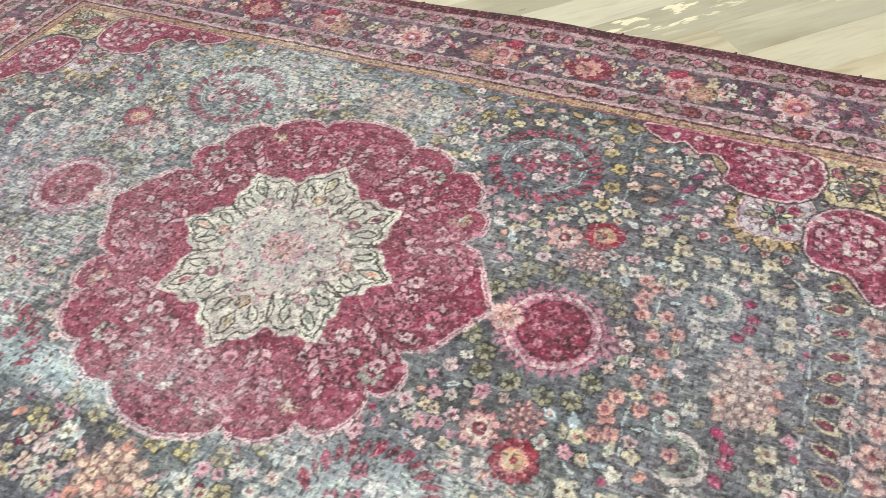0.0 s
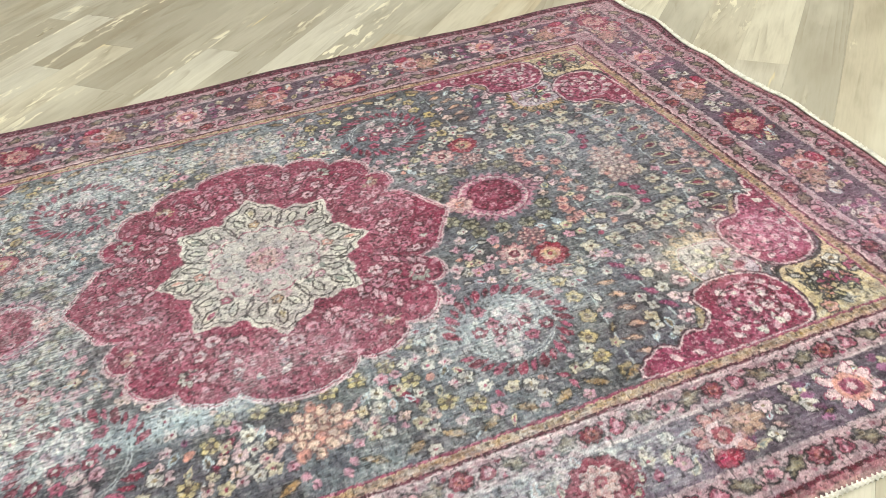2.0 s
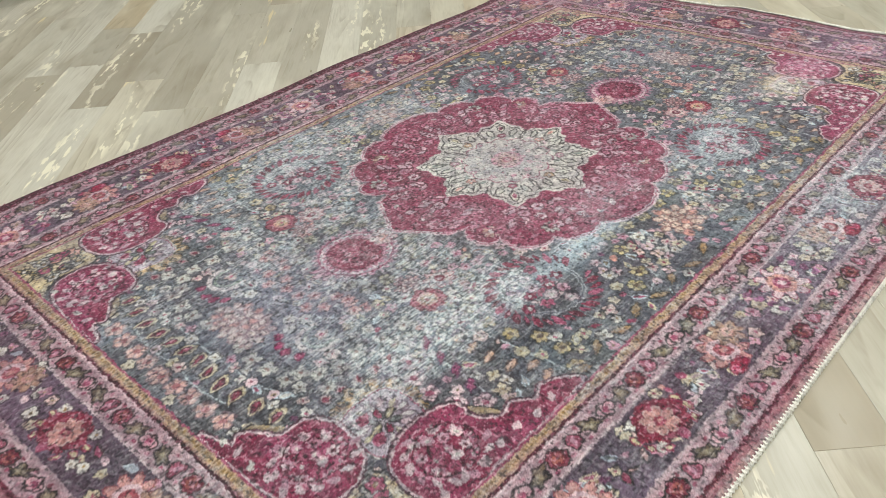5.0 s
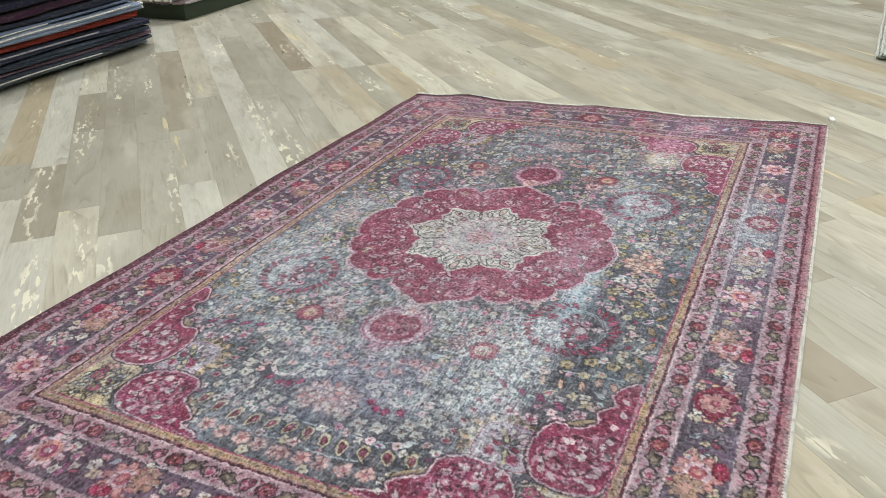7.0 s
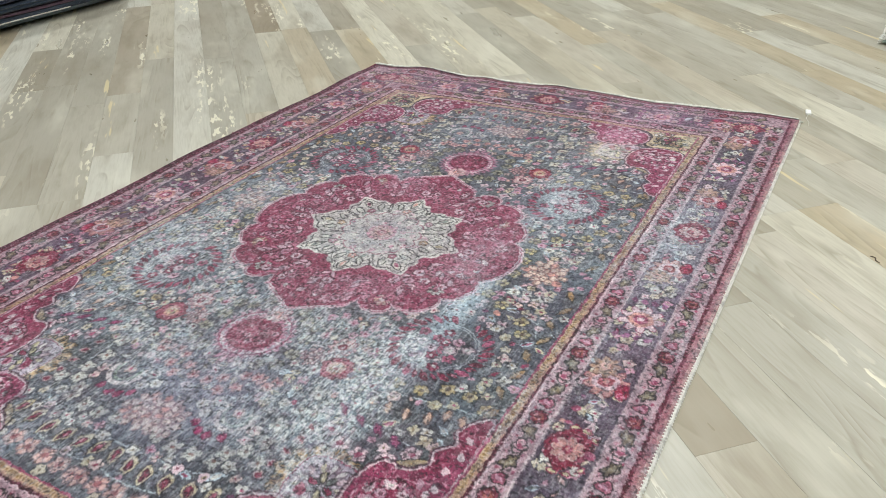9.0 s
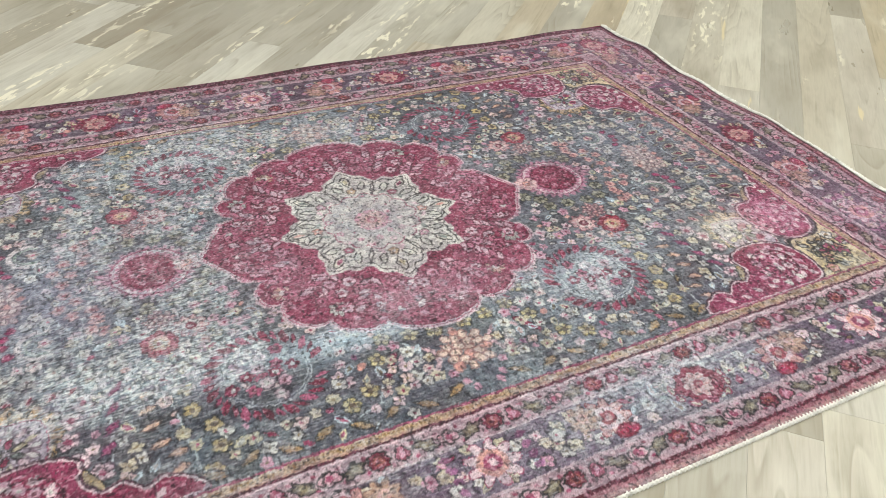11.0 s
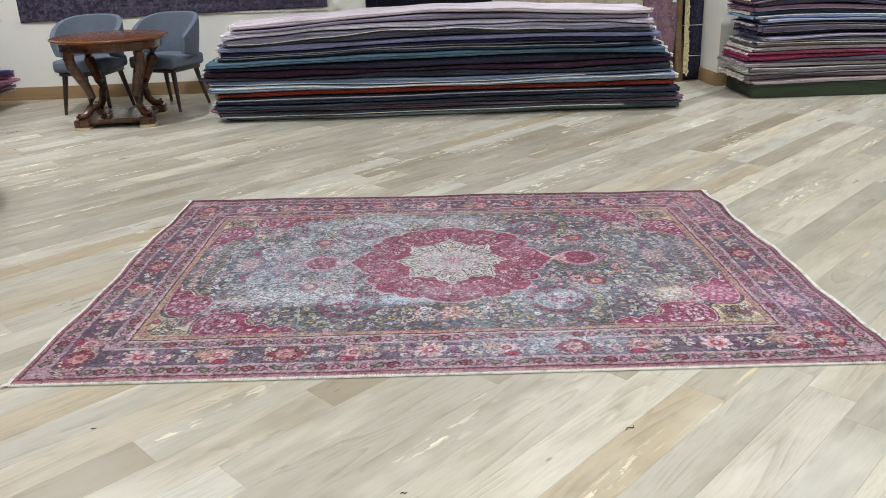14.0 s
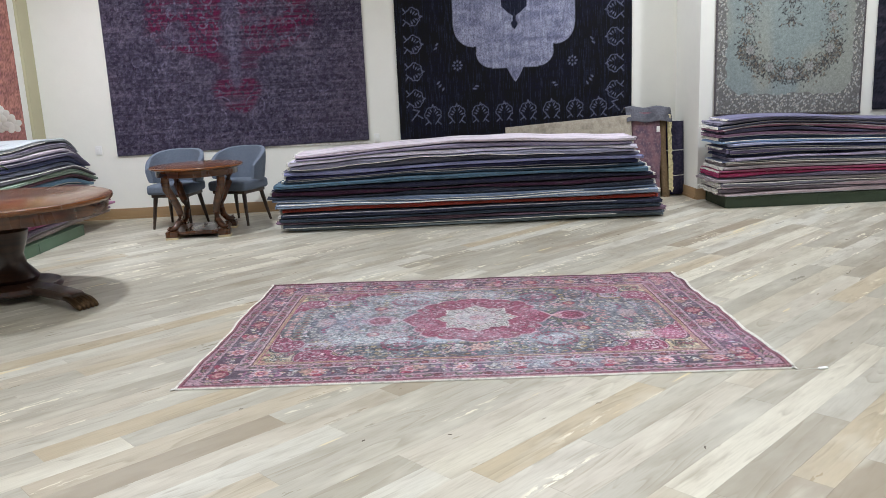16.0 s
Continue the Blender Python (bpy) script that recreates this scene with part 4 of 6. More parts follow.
    tint = [ROSE, dyed(196, 168, 132), dyed(190, 150, 128), WINE, BLUSH, dyed(190, 160, 168), dyed(200, 182, 186), dyed(108, 90, 110), dyed(190, 166, 172), dyed(190, 158, 166), dyed(192, 156, 166), dyed(120, 18, 52), dyed(180, 120, 128), dyed(192, 150, 146)]
    for d, c in zip(ring, tint):
        w.area(out - d, c)
    w.area(np.minimum(out - 0.316, Y - 0.5), WINE)
    m = np.clip((w.noise(0.15) - 0.45) * 4, 0, 0.8)[..., None] * ((out > 0.108) & (out < 0.236))[..., None]
    w.col = w.col * (1 - m) + np.array(dyed(130, 108, 134)) * m
    # dots on the gold line
    for k in range(0, 240):
        x = -1.2 + 0.01 * k
        for sy in (1, -1):
            w.disc(x, sy * 0.7235, 0.0035, 0.005, OCHRE)
            if abs(x) < 0.71:
                w.disc(sy * 1.2195, x, 0.005, 0.0035, OCHRE)
    for sgn in (1, -1):
        guard(w, sgn, 0.709 + 0.042, 0.709 + 0.102, True, 2.5)
        guard(w, sgn, 0.709 + 0.243, 0.709 + 0.302, True, 2.86)
        guard(w, sgn, 1.205 + 0.042, 1.205 + 0.102, False, 1.5)
        guard(w, sgn, 1.205 + 0.243, 1.205 + 0.302, False, 1.86)
    for k in range(330):
        t, q = rng.uniform(-1.42, 1.42), rng.uniform(0.122, 0.214)
        sgn = 1 if k % 2 else -1
        small_flower(w, t, sgn * (0.709 + q), rng.uniform(0.010, 0.017), rng)
        if k % 2:
            w.disc(rng.uniform(-1.42, 1.42), sgn * (0.709 + rng.uniform(0.122, 0.222)), 0.014, 0.009, [dyed(164, 44, 88), ROSE, PLUM, dyed(176, 60, 100)][k // 2 % 4], rng.uniform(0, 3), dyed(92, 40, 62), 0.003)
        if k % 3 == 0:
            small_flower(w, sgn * (1.205 + q), rng.uniform(-0.8, 0.8), rng.uniform(0.010, 0.017), rng)
    kinds = "COPO"
    for sgn in (1, -1):
        for k in range(-3, 9):
            x = -0.626 + 0.2625 * k
            if abs(x) < 1.32:
                border_flower(w, x, sgn * 0.877, kinds[k % 4], rng, (0, -sgn), -1 if k % 4 == 1 else 1)
        for k in range(-3, 4):
            border_flower(w, sgn * 1.373, 0.26 * k, kinds[abs(k) % 4], rng, (-sgn, 0))
        for sy in (1, -1):
            border_flower(w, sgn * 1.373, sy * 0.877, "C", rng, (-sgn, 0))
    # knots have shifted and rows are uneven, so outlines waver
    iy, ix = np.indices(X.shape)
    dx = np.rint((w.noise(0.012) - 0.5) * 2.2 + (w.noise(0.004) - 0.5) * 1.3).astype(int)
    dy = np.rint((w.noise(0.012) - 0.5) * 2.2 + (w.noise(0.004) - 0.5) * 1.3).astype(int)
    w.col = w.col[np.clip(iy + dy, 0, w.ny - 1), np.clip(ix + dx, 0, w.nx - 1)]
    # age: the dyes run and fade in patches, so that motifs sink into their ground
    def blend(m, c):
        w.col = w.col * (1 - m[..., None]) + np.array(c) * m[..., None]
    red = np.clip((w.col[..., 0] / (w.col[..., 1] + 0.01) - 1.6) * 0.8, 0, 1)
    infield = (out < 0)
    sunk = np.clip((w.noise(0.11) * 0.6 + w.noise(0.035) * 0.4 - 0.44) * 3.0, 0, 0.17 - 0.07 * np.clip(X * 2, -1, 1)) * infield * (1 - 0.8 * red) * (np.hypot(X, Y) > 0.29)
    w.col = w.col * (1 - sunk[..., None]) + ground * sunk[..., None]
    grime = np.clip((w.noise(0.02) * 0.5 + w.noise(0.008) * 0.5 - 0.47) * 5.0, 0, 0.5)[..., None]
    w.col = w.col * (1 - grime) + w.col * np.array([0.46, 0.43, 0.50]) * grime
    # the west, a strip south of the medallion and a few patches are worn to pale threads
    band = np.exp(-((Y + 0.385) / 0.085) ** 2) * np.clip(1.5 - 1.25 * np.abs(X + 0.35), 0, 1)
    for x, y, rx, ry, k in ((0.40, -0.42, 0.16, 0.10, 0.8), (-0.56, 0.0, 0.24, 0.26, 0.5), (0.42, 0.16, 0.12, 0.10, 0.55), (0.38, -0.84, 0.26, 0.10, 0.5), (-0.2, -0.84, 0.2, 0.08, 0.3),
                            (-0.75, -0.25, 0.3, 0.2, 0.4), (-0.3, 0.55, 0.4, 0.12, 0.5), (0.0, 0.0, 0.24, 0.24, 0.3)):
        band = np.maximum(band, k * np.exp(-((X - x) / rx) ** 2 - ((Y - y) / ry) ** 2))
    west = 0.14 + 0.19 * np.exp(-((X + 0.48) / 0.5) ** 2)
    field = np.clip(1 - out / 0.1, 0.45, 1)
    patch = w.noise(0.24) * 0.45 + w.noise(0.09) * 0.33 + w.noise(0.03) * 0.22
    streak = w.noise(0.006, 0.02) * 0.5 + w.noise(0.02, 0.005) * 0.5
    worn = (0.2 + np.clip((patch - 0.42) * 2.6, 0, 0.8)) * west * field + 0.62 * band * np.clip((patch - 0.25) * 2.4, 0, 1)
    worn = worn * (1 - 0.55 * red) * np.where(np.hypot(X, Y) < 0.26, 0.35, 1.0)
    w.worn = np.clip(worn * 0.55, 0, 0.6)
    hatch = 0.5 + 0.5 * np.sin(2 * np.pi * Y / 0.0078 + 3 * w.noise(0.3))
    blend(np.clip(worn * (2.2 * streak - 0.5) * (0.45 + 1.1 * hatch), 0, 0.68), dyed(206, 210, 212))
    # sun-bleached pink and lilac washes
    for x, y, rx, ry, c, k in ((1.10, -0.42, 0.13, 0.10, dyed(214, 140, 172), 0.5), (0.92, -0.43, 0.10, 0.08, dyed(222, 218, 200), 0.6), (1.38, -0.5, 0.16, 0.2, dyed(196, 160, 190), 0.4),
                               (1.36, 0.75, 0.2, 0.28, dyed(210, 160, 180), 0.3), (0.35, -0.86, 0.3, 0.1, dyed(196, 212, 226), 0.3), (-0.24, -0.43, 0.26, 0.045, dyed(200, 224, 236), 0.6),
                               (0.42, -0.44, 0.16, 0.09, dyed(206, 222, 228), 0.4), (-0.85, -0.02, 0.2, 0.22, dyed(186, 182, 214), 0.3), (1.0, 0.1, 0.2, 0.16, dyed(150, 146, 176), 0.25),
                               (0.05, -0.33, 0.22, 0.07, dyed(206, 150, 172), 0.4), (-0.3, -0.16, 0.09, 0.12, dyed(204, 146, 168), 0.35), (0.33, 0.12, 0.08, 0.12, dyed(200, 140, 162), 0.3), (0.0, 0.0, 0.24, 0.24, dyed(178, 158, 164), 0.3)):
        m = k * np.exp(-((X - x) / rx) ** 2 - ((Y - y) / ry) ** 2) * np.clip(0.4 + 1.2 * streak, 0, 1) * (1 - (0.75 if c[0] < c[2] else 0.0) * red)
        blend(m, c)
    # a wine cast over the borders and in places over the field
    m = np.clip(0.7 * (w.noise(0.16) - 0.47) + 0.5 * (w.noise(0.04) - 0.45), 0.0, 0.4)
    blend(m * np.where(infield, 0.3, 0.45), dyed(134, 70, 104))
    blend(np.where((AX > 1.24) | (Y > 0.75), 0.13, np.where(infield, 0.0, 0.05)) * np.clip(0.3 + 1.4 * w.noise(0.05), 0, 1.2), dyed(148, 62, 96))
    # broken strokes of several dyes, and a fine speckle of bare and of fresh knots in the crimson
    for sx, sy, c, k, low in ((0.006, 0.006, dyed(66, 64, 84), 0.5, 0.58), (0.012, 0.008, dyed(150, 166, 176), 0.45, 0.6), (0.014, 0.010, dyed(146, 118, 158), 0.42, 0.6), (0.016, 0.007, dyed(128, 154, 170), 0.5, 0.58),
                              (0.012, 0.0052, dyed(214, 222, 224), 0.72, 0.6), (0.007, 0.012, dyed(216, 208, 216), 0.6, 0.63)):
        blend(np.clip((w.noise(sx, sy) - low) * 6, 0, k) * np.clip(0.09 + 1.0 * worn, 0, 0.8) * (1 - 0.75 * red), c)
    for sx, sy, c, k, low in ((0.009, 0.006, dyed(214, 150, 174), 0.25, 0.64), (0.014, 0.011, dyed(178, 50, 96), 0.15, 0.58), (0.007, 0.007, dyed(104, 14, 48), 0.2, 0.64), (0.005, 0.005, dyed(222, 186, 200), 0.35, 0.76)):
        blend(np.clip((w.noise(sx, sy) - low) * 6, 0, k) * red, c)
    blend(np.clip((w.noise(0.009, 0.0048) - 0.70) * 6, 0, 1) * (0.14 + 0.7 * np.clip(worn, 0, 1)) * (1 - 0.6 * red), WHITE)
    blend(np.clip((w.noise(0.005, 0.006) - 0.73) * 5, 0, 0.55), INK)
    grey = w.col.mean(-1, keepdims=True)
    w.col = np.clip(grey + (w.col - grey) * (1.04 - 0.06 * red[..., None]), 0.004, 1)
    # deep and light dyes stand well apart
    lum = 0.5 * (w.col @ np.array([0.2126, 0.7152, 0.0722])) + 0.5 * w.col.max(-1)
    w.col *= 0.96 * (np.maximum(lum, 0.01) / 0.2)[..., None] ** 0.62
    return w


carpet_weave = weave_carpet()
CORNERS = [Vector((-2.459, -0.190)), Vector((0.680, -0.196)), Vector((-2.430, 1.918)), Vector((0.620, 1.843))]   # sw, se, nw, ne
THICK = 0.009


def carpet_place(p, q):
    """World x, y, z of the carpet's face at p, q (metres from its middle along and across)."""
    s, t = (p / 1.54 + 1) / 2, (q / 1.05 + 1) / 2
    sw, se, nw, ne = CORNERS
    x = (sw.x * (1 - s) + se.x * s) * (1 - t) + (nw.x * (1 - s) + ne.x * s) * t
    y = (sw.y * (1 - s) + se.y * s) * (1 - t) + (nw.y * (1 - s) + ne.y * s) * t
    x = x + 0.013 * np.clip(1 - (p / 1.2) ** 2, 0, 1)
    y = y + 0.018 * np.clip(1 - (q / 0.72) ** 2, 0, 1)
    e = np.clip((p - 0.9) / 0.64, 0, 1) ** 2
    x = x + e * (0.004 * np.cos(q * 1.6) + 0.004 * np.sin(q * 7.5 + 1.0) + 0.004 * np.sin(q * 19))
    wst = np.clip((-p - 1.1) / 0.44, 0, 1) ** 2
    x = x - wst * (0.008 * np.sin(q * 6.0) + 0.003 * np.sin(q * 17))
    edge_n = np.clip((q - 0.75) / 0.3, 0, 1) ** 2
    y = y + edge_n * (0.018 + 0.006 * np.sin(p * 4.0) + 0.003 * np.sin(p * 11))
    z = THICK + 0.0016 * np.sin(p * 5 + 1) * np.sin(q * 4) + 0.001 * np.sin(p * 13 + q * 9)
    z = z + np.clip((p - 1.2) / 0.34, 0, 1) ** 2 * (0.010 * np.clip(np.sin(q * 7.5 + 2.4), 0, 1) + 0.004 * np.clip(np.sin(q * 17 + 1.0), 0, 1))
    z = z + edge_n * 0.006 * np.clip(np.sin(p * 6.0 + 0.4), 0, 1)
    return x, y, z


carpet = thing("floor_carpet", "worn crimson and slate-blue medallion carpet lying flat on the board floor", "carpet")
PILE = pile_material("worn_wool_pile", dyed(186, 196, 200), sheen=0.07)
px, py, pz = carpet_place(carpet_weave.X, carpet_weave.Y)
pile = new("wool_face", raised_grid("wool_face", np.stack([px, py, pz], -1), (0, 0, -0.012), carpet_weave.finish(0.3), PILE))
pile.parent = carpet


def strands(line, out, length, spread, rng, width=0.0022, count=420, lift=0.0):
    """Short cotton threads along an edge. line(t) gives the place, out the way outward."""
    bm = bmesh.new()
    for k in range(count):
        b = Vector(line((k + rng.random()) / count))
        b.z = max(b.z - 0.004, 0.004) + lift
        d = Vector(out(b)).normalized()
        side = Vector((-d.y, d.x, 0))
        l = length * rng.uniform(0.4, 1.25)
        tip = b + d * l + side * rng.uniform(-spread, spread)
        tip.z = rng.uniform(0.002, 0.005)
        mid = (b + tip) / 2 + side * rng.uniform(-spread, spread) * 0.5
        mid.z = b.z * 0.7 + 0.003 + 0.5 * lift
        rows = []
        for c, f in ((b - d * 0.006, 1.4), (mid, 1.0), (tip, 0.5)):
            rows.append([bm.verts.new(c + side * width * f), bm.verts.new(c + Vector((0, 0, width * f))), bm.verts.new(c - side * width * f)])
        for r0, r1 in zip(rows, rows[1:]):
            for i in range(2):
                bm.faces.new((r0[i], r0[i + 1], r1[i + 1], r1[i]))
        bm.faces.new(rows[-1])
    return bm


def on_edge(p, q):
    x, y, z = carpet_place(np.float64(p), np.float64(q))
    return Vector((x, y, z))


rs = random.Random(5)
east = part("fringe", strands(lambda t: on_edge(1.54, -1.05 + 2.1 * t), lambda b: (1, 0, 0), 0.018, 0.008, rs, 0.0030, 1300, 0.005), FRINGE, carpet, "short ragged white cotton fringe")
west = part("fringe", strands(lambda t: on_edge(-1.54, -1.05 + 2.1 * t), lambda b: (-1, 0, 0), 0.010, 0.005, rs, 0.0026, 1300, 0.002), FRINGE, carpet, "short ragged white cotton fringe")


def overcast(q, radius, count, rng):
    """A cord along the long edge with slanting stitches wound over it."""
    bm = bmesh.new()
    pts = [on_edge(-1.54 + 3.08 * i / 80, q) for i in range(81)]
    for p in pts:
        p.z = radius * 0.9
        p.y += 0.002 * (1 if q > 0 else -1)
    sweep(pts, [radius] * 81, 6, bm)
    for k in range(count):
        p = on_edge(-1.54 + 3.08 * (k + 0.5) / count, q)
        p.y += 0.002 * (1 if q > 0 else -1)
        sweep([p + Vector((-0.003, -radius * 1.2, 0.002 - p.z)), p + Vector((0, -radius * 0.5, radius * 2.0 - p.z)), p + Vector((0.004, radius * 1.1, radius * 1.5 - p.z + rng.uniform(0, 0.002)))],
              [0.0024, 0.003, 0.0024], 4, bm)
    return bm


part("selvedge", overcast(-1.05, 0.0042, 300, rs), FRINGE, carpet, "cream overcast selvedge cord")
part("selvedge", overcast(1.05, 0.005, 10, rs), cloth("wine_edge", WINE, ROSE, 200), carpet, "wine red edge cord")
for (p, q, dx, dy) in ((-1.54, -1.05, -1, -0.3), (1.54, -1.05, 1, -0.1), (-1.54, 1.05, -1, 0.3), (1.54, 1.05, 1, 0.4)):
    b = on_edge(p, q)
    bm = bmesh.new()
    for k in range(14):
        d = Vector((dx + rs.uniform(-0.5, 0.5), dy + rs.uniform(-0.6, 0.6), 0)).normalized()
        e = b + d * rs.uniform(0.012, 0.032)
        sweep([Vector((b.x, b.y, 0.007)), Vector(((b.x + e.x) / 2, (b.y + e.y) / 2, 0.009)), Vector((e.x, e.y, 0.0035))], [0.003, 0.0028, 0.0018], 5, bm)
    part("tassel", bm, FRINGE, carpet, "knotted white cotton corner tassel")

# small white tag on the boards beside the carpet
tag = thing("paper_tag", "small white folded paper tag lying on the floor boards", "tag", pose(0.822, -0.215, 0, 0, 0, 10))
bm = box(-0.024, 0.024, -0.011, 0.011, 0.0, 0.009, bevel=0.003)
part("paper", bm, WHITE_PLASTIC, tag)
part("string", sweep([(-0.024, 0, 0.004), (-0.07, 0.012, 0.003), (-0.12, 0.004, 0.004), (-0.155, 0.006, 0.003)], [0.0008] * 4, 5), FRINGE, tag, "thin white string")


# ---- rugs hung on the walls ----
def hung_rug(name_label, weave, m, skew=0.0, wave=0.006, grain=0.4, sheen=0.0, thread=None, wide=1.0):
    """A rug hung flat on a wall; m puts its middle, face to -y, z up. skew: how far its right bottom hangs higher."""
    t = thing("wall_rug", name_label, "rug", m, "rugs hung on the walls")
    X, Z = weave.X * wide, weave.Y
    low = np.clip(-Z / weave.hy, 0, 1)
    Y = -0.012 - wave * (0.6 + low) * (1 + np.sin(X * 5.1 + 0.6)) * 0.5
    P = np.stack([X, Y, Z + skew * low * X / weave.hx / 2], -1)
    ob = new("wool_face", raised_grid("wool_face", P, (0, 0.010, 0), weave.finish(grain), pile_material(name_label.split()[0] + "_pile", thread or (0.03, 0.03, 0.045), 160.0, sheen)))
    ob.parent = t
    z1 = weave.hy
    part("hanging_rail", box(-weave.hx * wide, weave.hx * wide, -0.012, -0.001, z1 - 0.03, z1 + 0.025, bevel=0.003), WHITE_PLASTIC, t, "white hanging rail")
    part("hem", box(-weave.hx * wide, weave.hx * wide, -0.008, -0.002, -z1 - 0.008, -z1 + 0.012, bevel=0.002), FRINGE, t, "pale bound hem")
    return t


def weave_purple():
    w = Weave(1.575, 1.5, 0.0085, lin(74, 69, 86), 3)
    rng = w.rng
    X, Y = w.X, w.Y
    m = np.clip((w.noise(0.5, 0.3) - 0.45) * 3, 0, 0.8)[..., None]
    w.col = w.col * (1 - m) + np.array(lin(86, 78, 94)) * m
    red = lin(88, 20, 54)
    # large faded wine medallion, broad above and narrowing to a lobe
    half = np.interp(Y + 0.07, [-1.03, -0.98, -0.88, -0.72, -0.55, -0.40, -0.30, -0.18, -0.05, 0.4, 1.0], [0.0, 0.16, 0.28, 0.34, 0.33, 0.29, 0.52, 0.88, 1.08, 1.05, 0.4])
    ins = half - np.abs(X + 0.02) + 0.1 * (w.noise(0.14) - 0.5)
    m = np.clip(ins * 9, 0, 1) * np.clip((w.noise(0.3, 0.1) - 0.15) * 2.6, 0.2, 0.95)
    w.col = w.col * (1 - m[..., None]) + np.array(red) * m[..., None]
    ins = np.interp(Y, [-0.85, -0.7, -0.3, 0.0, 0.3], [0.0, 0.1, 0.09, 0.16, 0.1]) - np.abs(X + 0.02)
    m = np.clip(ins * 12, 0, 0.8)[..., None]
    w.col = w.col * (1 - m) + np.array(lin(98, 96, 116)) * m
    for k in range(2200):
        x, y = rng.uniform(0.02, 1.5), rng.uniform(-1.45, 1.45)
        r = rng.uniform(0.012, 0.026)
        c = [lin(102, 98, 116), lin(48, 44, 62), lin(56, 50, 68), lin(92, 84, 104), lin(44, 38, 58)][k % 5]
        if x < 0.3 and -1.0 < y < -0.3 and k % 4:
            continue
        for s in (1, -1):
            if k % 3:
                w.leaf(s * x - 0.02, y, r * 1.3, r * 0.4, (rng.random() * 6) * s, c)
            else:
                w.rosette(s * x - 0.02, y, r, 6, c, lin(84, 66, 88))
    for k in range(24):
        for sx in (1, -1):
            w.rosette(sx * 1.45, -1.4 + 0.13 * k, 0.035, 6, lin(66, 60, 78), lin(104, 96, 112))
    for k in range(70):
        x, y, r = rng.uniform(0.08, 1.25), rng.uniform(-1.25, 1.3), rng.uniform(0.05, 0.13)
        a0, span = rng.uniform(0, 360), rng.uniform(120, 280)
        for s in (1, -1):
            t = np.radians(np.linspace(a0, a0 + span, 18))
            w.stroke(np.stack([s * (x + r * np.cos(t)) - 0.02, y + r * np.sin(t)], 1), 0.012, lin(106, 101, 122) if k % 3 else lin(50, 44, 62))
    for k in range(9):
        for s in (1, -1):
            w.rosette(s * (0.14 + 0.13 * k) - 0.02, -1.33 + 0.03 * (k % 2), 0.05, 7, lin(96, 90, 110), lin(58, 50, 70), lin(52, 46, 64))
    rows = w.noise(0.9, 0.014)
    m = np.clip((rows - 0.60) * 4, 0, 0.34)[..., None]
    w.col = w.col * (1 - m) + np.array(lin(116, 108, 124)) * m
    m = np.clip((w.noise(0.7, 0.018) - 0.58) * 4, 0, 0.42)[..., None]
    w.col = w.col * (1 - m) + np.array(lin(46, 42, 58)) * m
    wine = np.clip((w.col[..., 0] / (w.col[..., 1] + 0.004) - 1.4), 0, 0.8)
    for size, c in ((0.11, lin(58, 53, 72)), (0.03, lin(104, 98, 114)), (0.024, lin(42, 37, 54))):
        m = (np.clip((w.noise(size) - 0.56) * 5, 0, 0.42) * (1 - wine))[..., None]
        w.col = w.col * (1 - m) + np.array(c) * m
    w.col *= (0.84 + 0.34 * w.noise(0.022))[..., None]
    w.worn = 0.15 * w.noise(0.3)
    return w


def arch_motif(w, x, y, turn, c):
    """A pale outlined arch of leaves."""
    co, si = math.cos(turn), math.sin(turn)

    def at(u, v):
        return x + u * co - v * si, y + u * si + v * co
    n = 22
    pts = []
    for i in range(n + 1):
        a = math.radians(-20 + 220 * i / n)
        r = 0.098 * (1 + 0.14 * abs(math.sin(3.5 * a)))
        pts.append(at(r * math.cos(a), 0.03 + r * 0.92 * math.sin(a)))
    w.stroke(pts, 0.009, c)
    w.stroke([at(-0.02, 0.115), at(0, 0.155), at(0.02, 0.115)], 0.010, c)
    for s in (1, -1):
        w.stroke([at(s * 0.09, 0.0), at(s * 0.055, -0.05), at(s * 0.10, -0.085)], 0.013, c)
        w.stroke([at(s * 0.055, -0.05), at(s * 0.03, -0.08)], 0.010, c)
        for k in range(3):
            w.leaf(*at(s * (0.03 + 0.018 * k), 0.085 - 0.03 * k), 0.026, 0.008, turn + s * (1.1 - 0.4 * k), c)


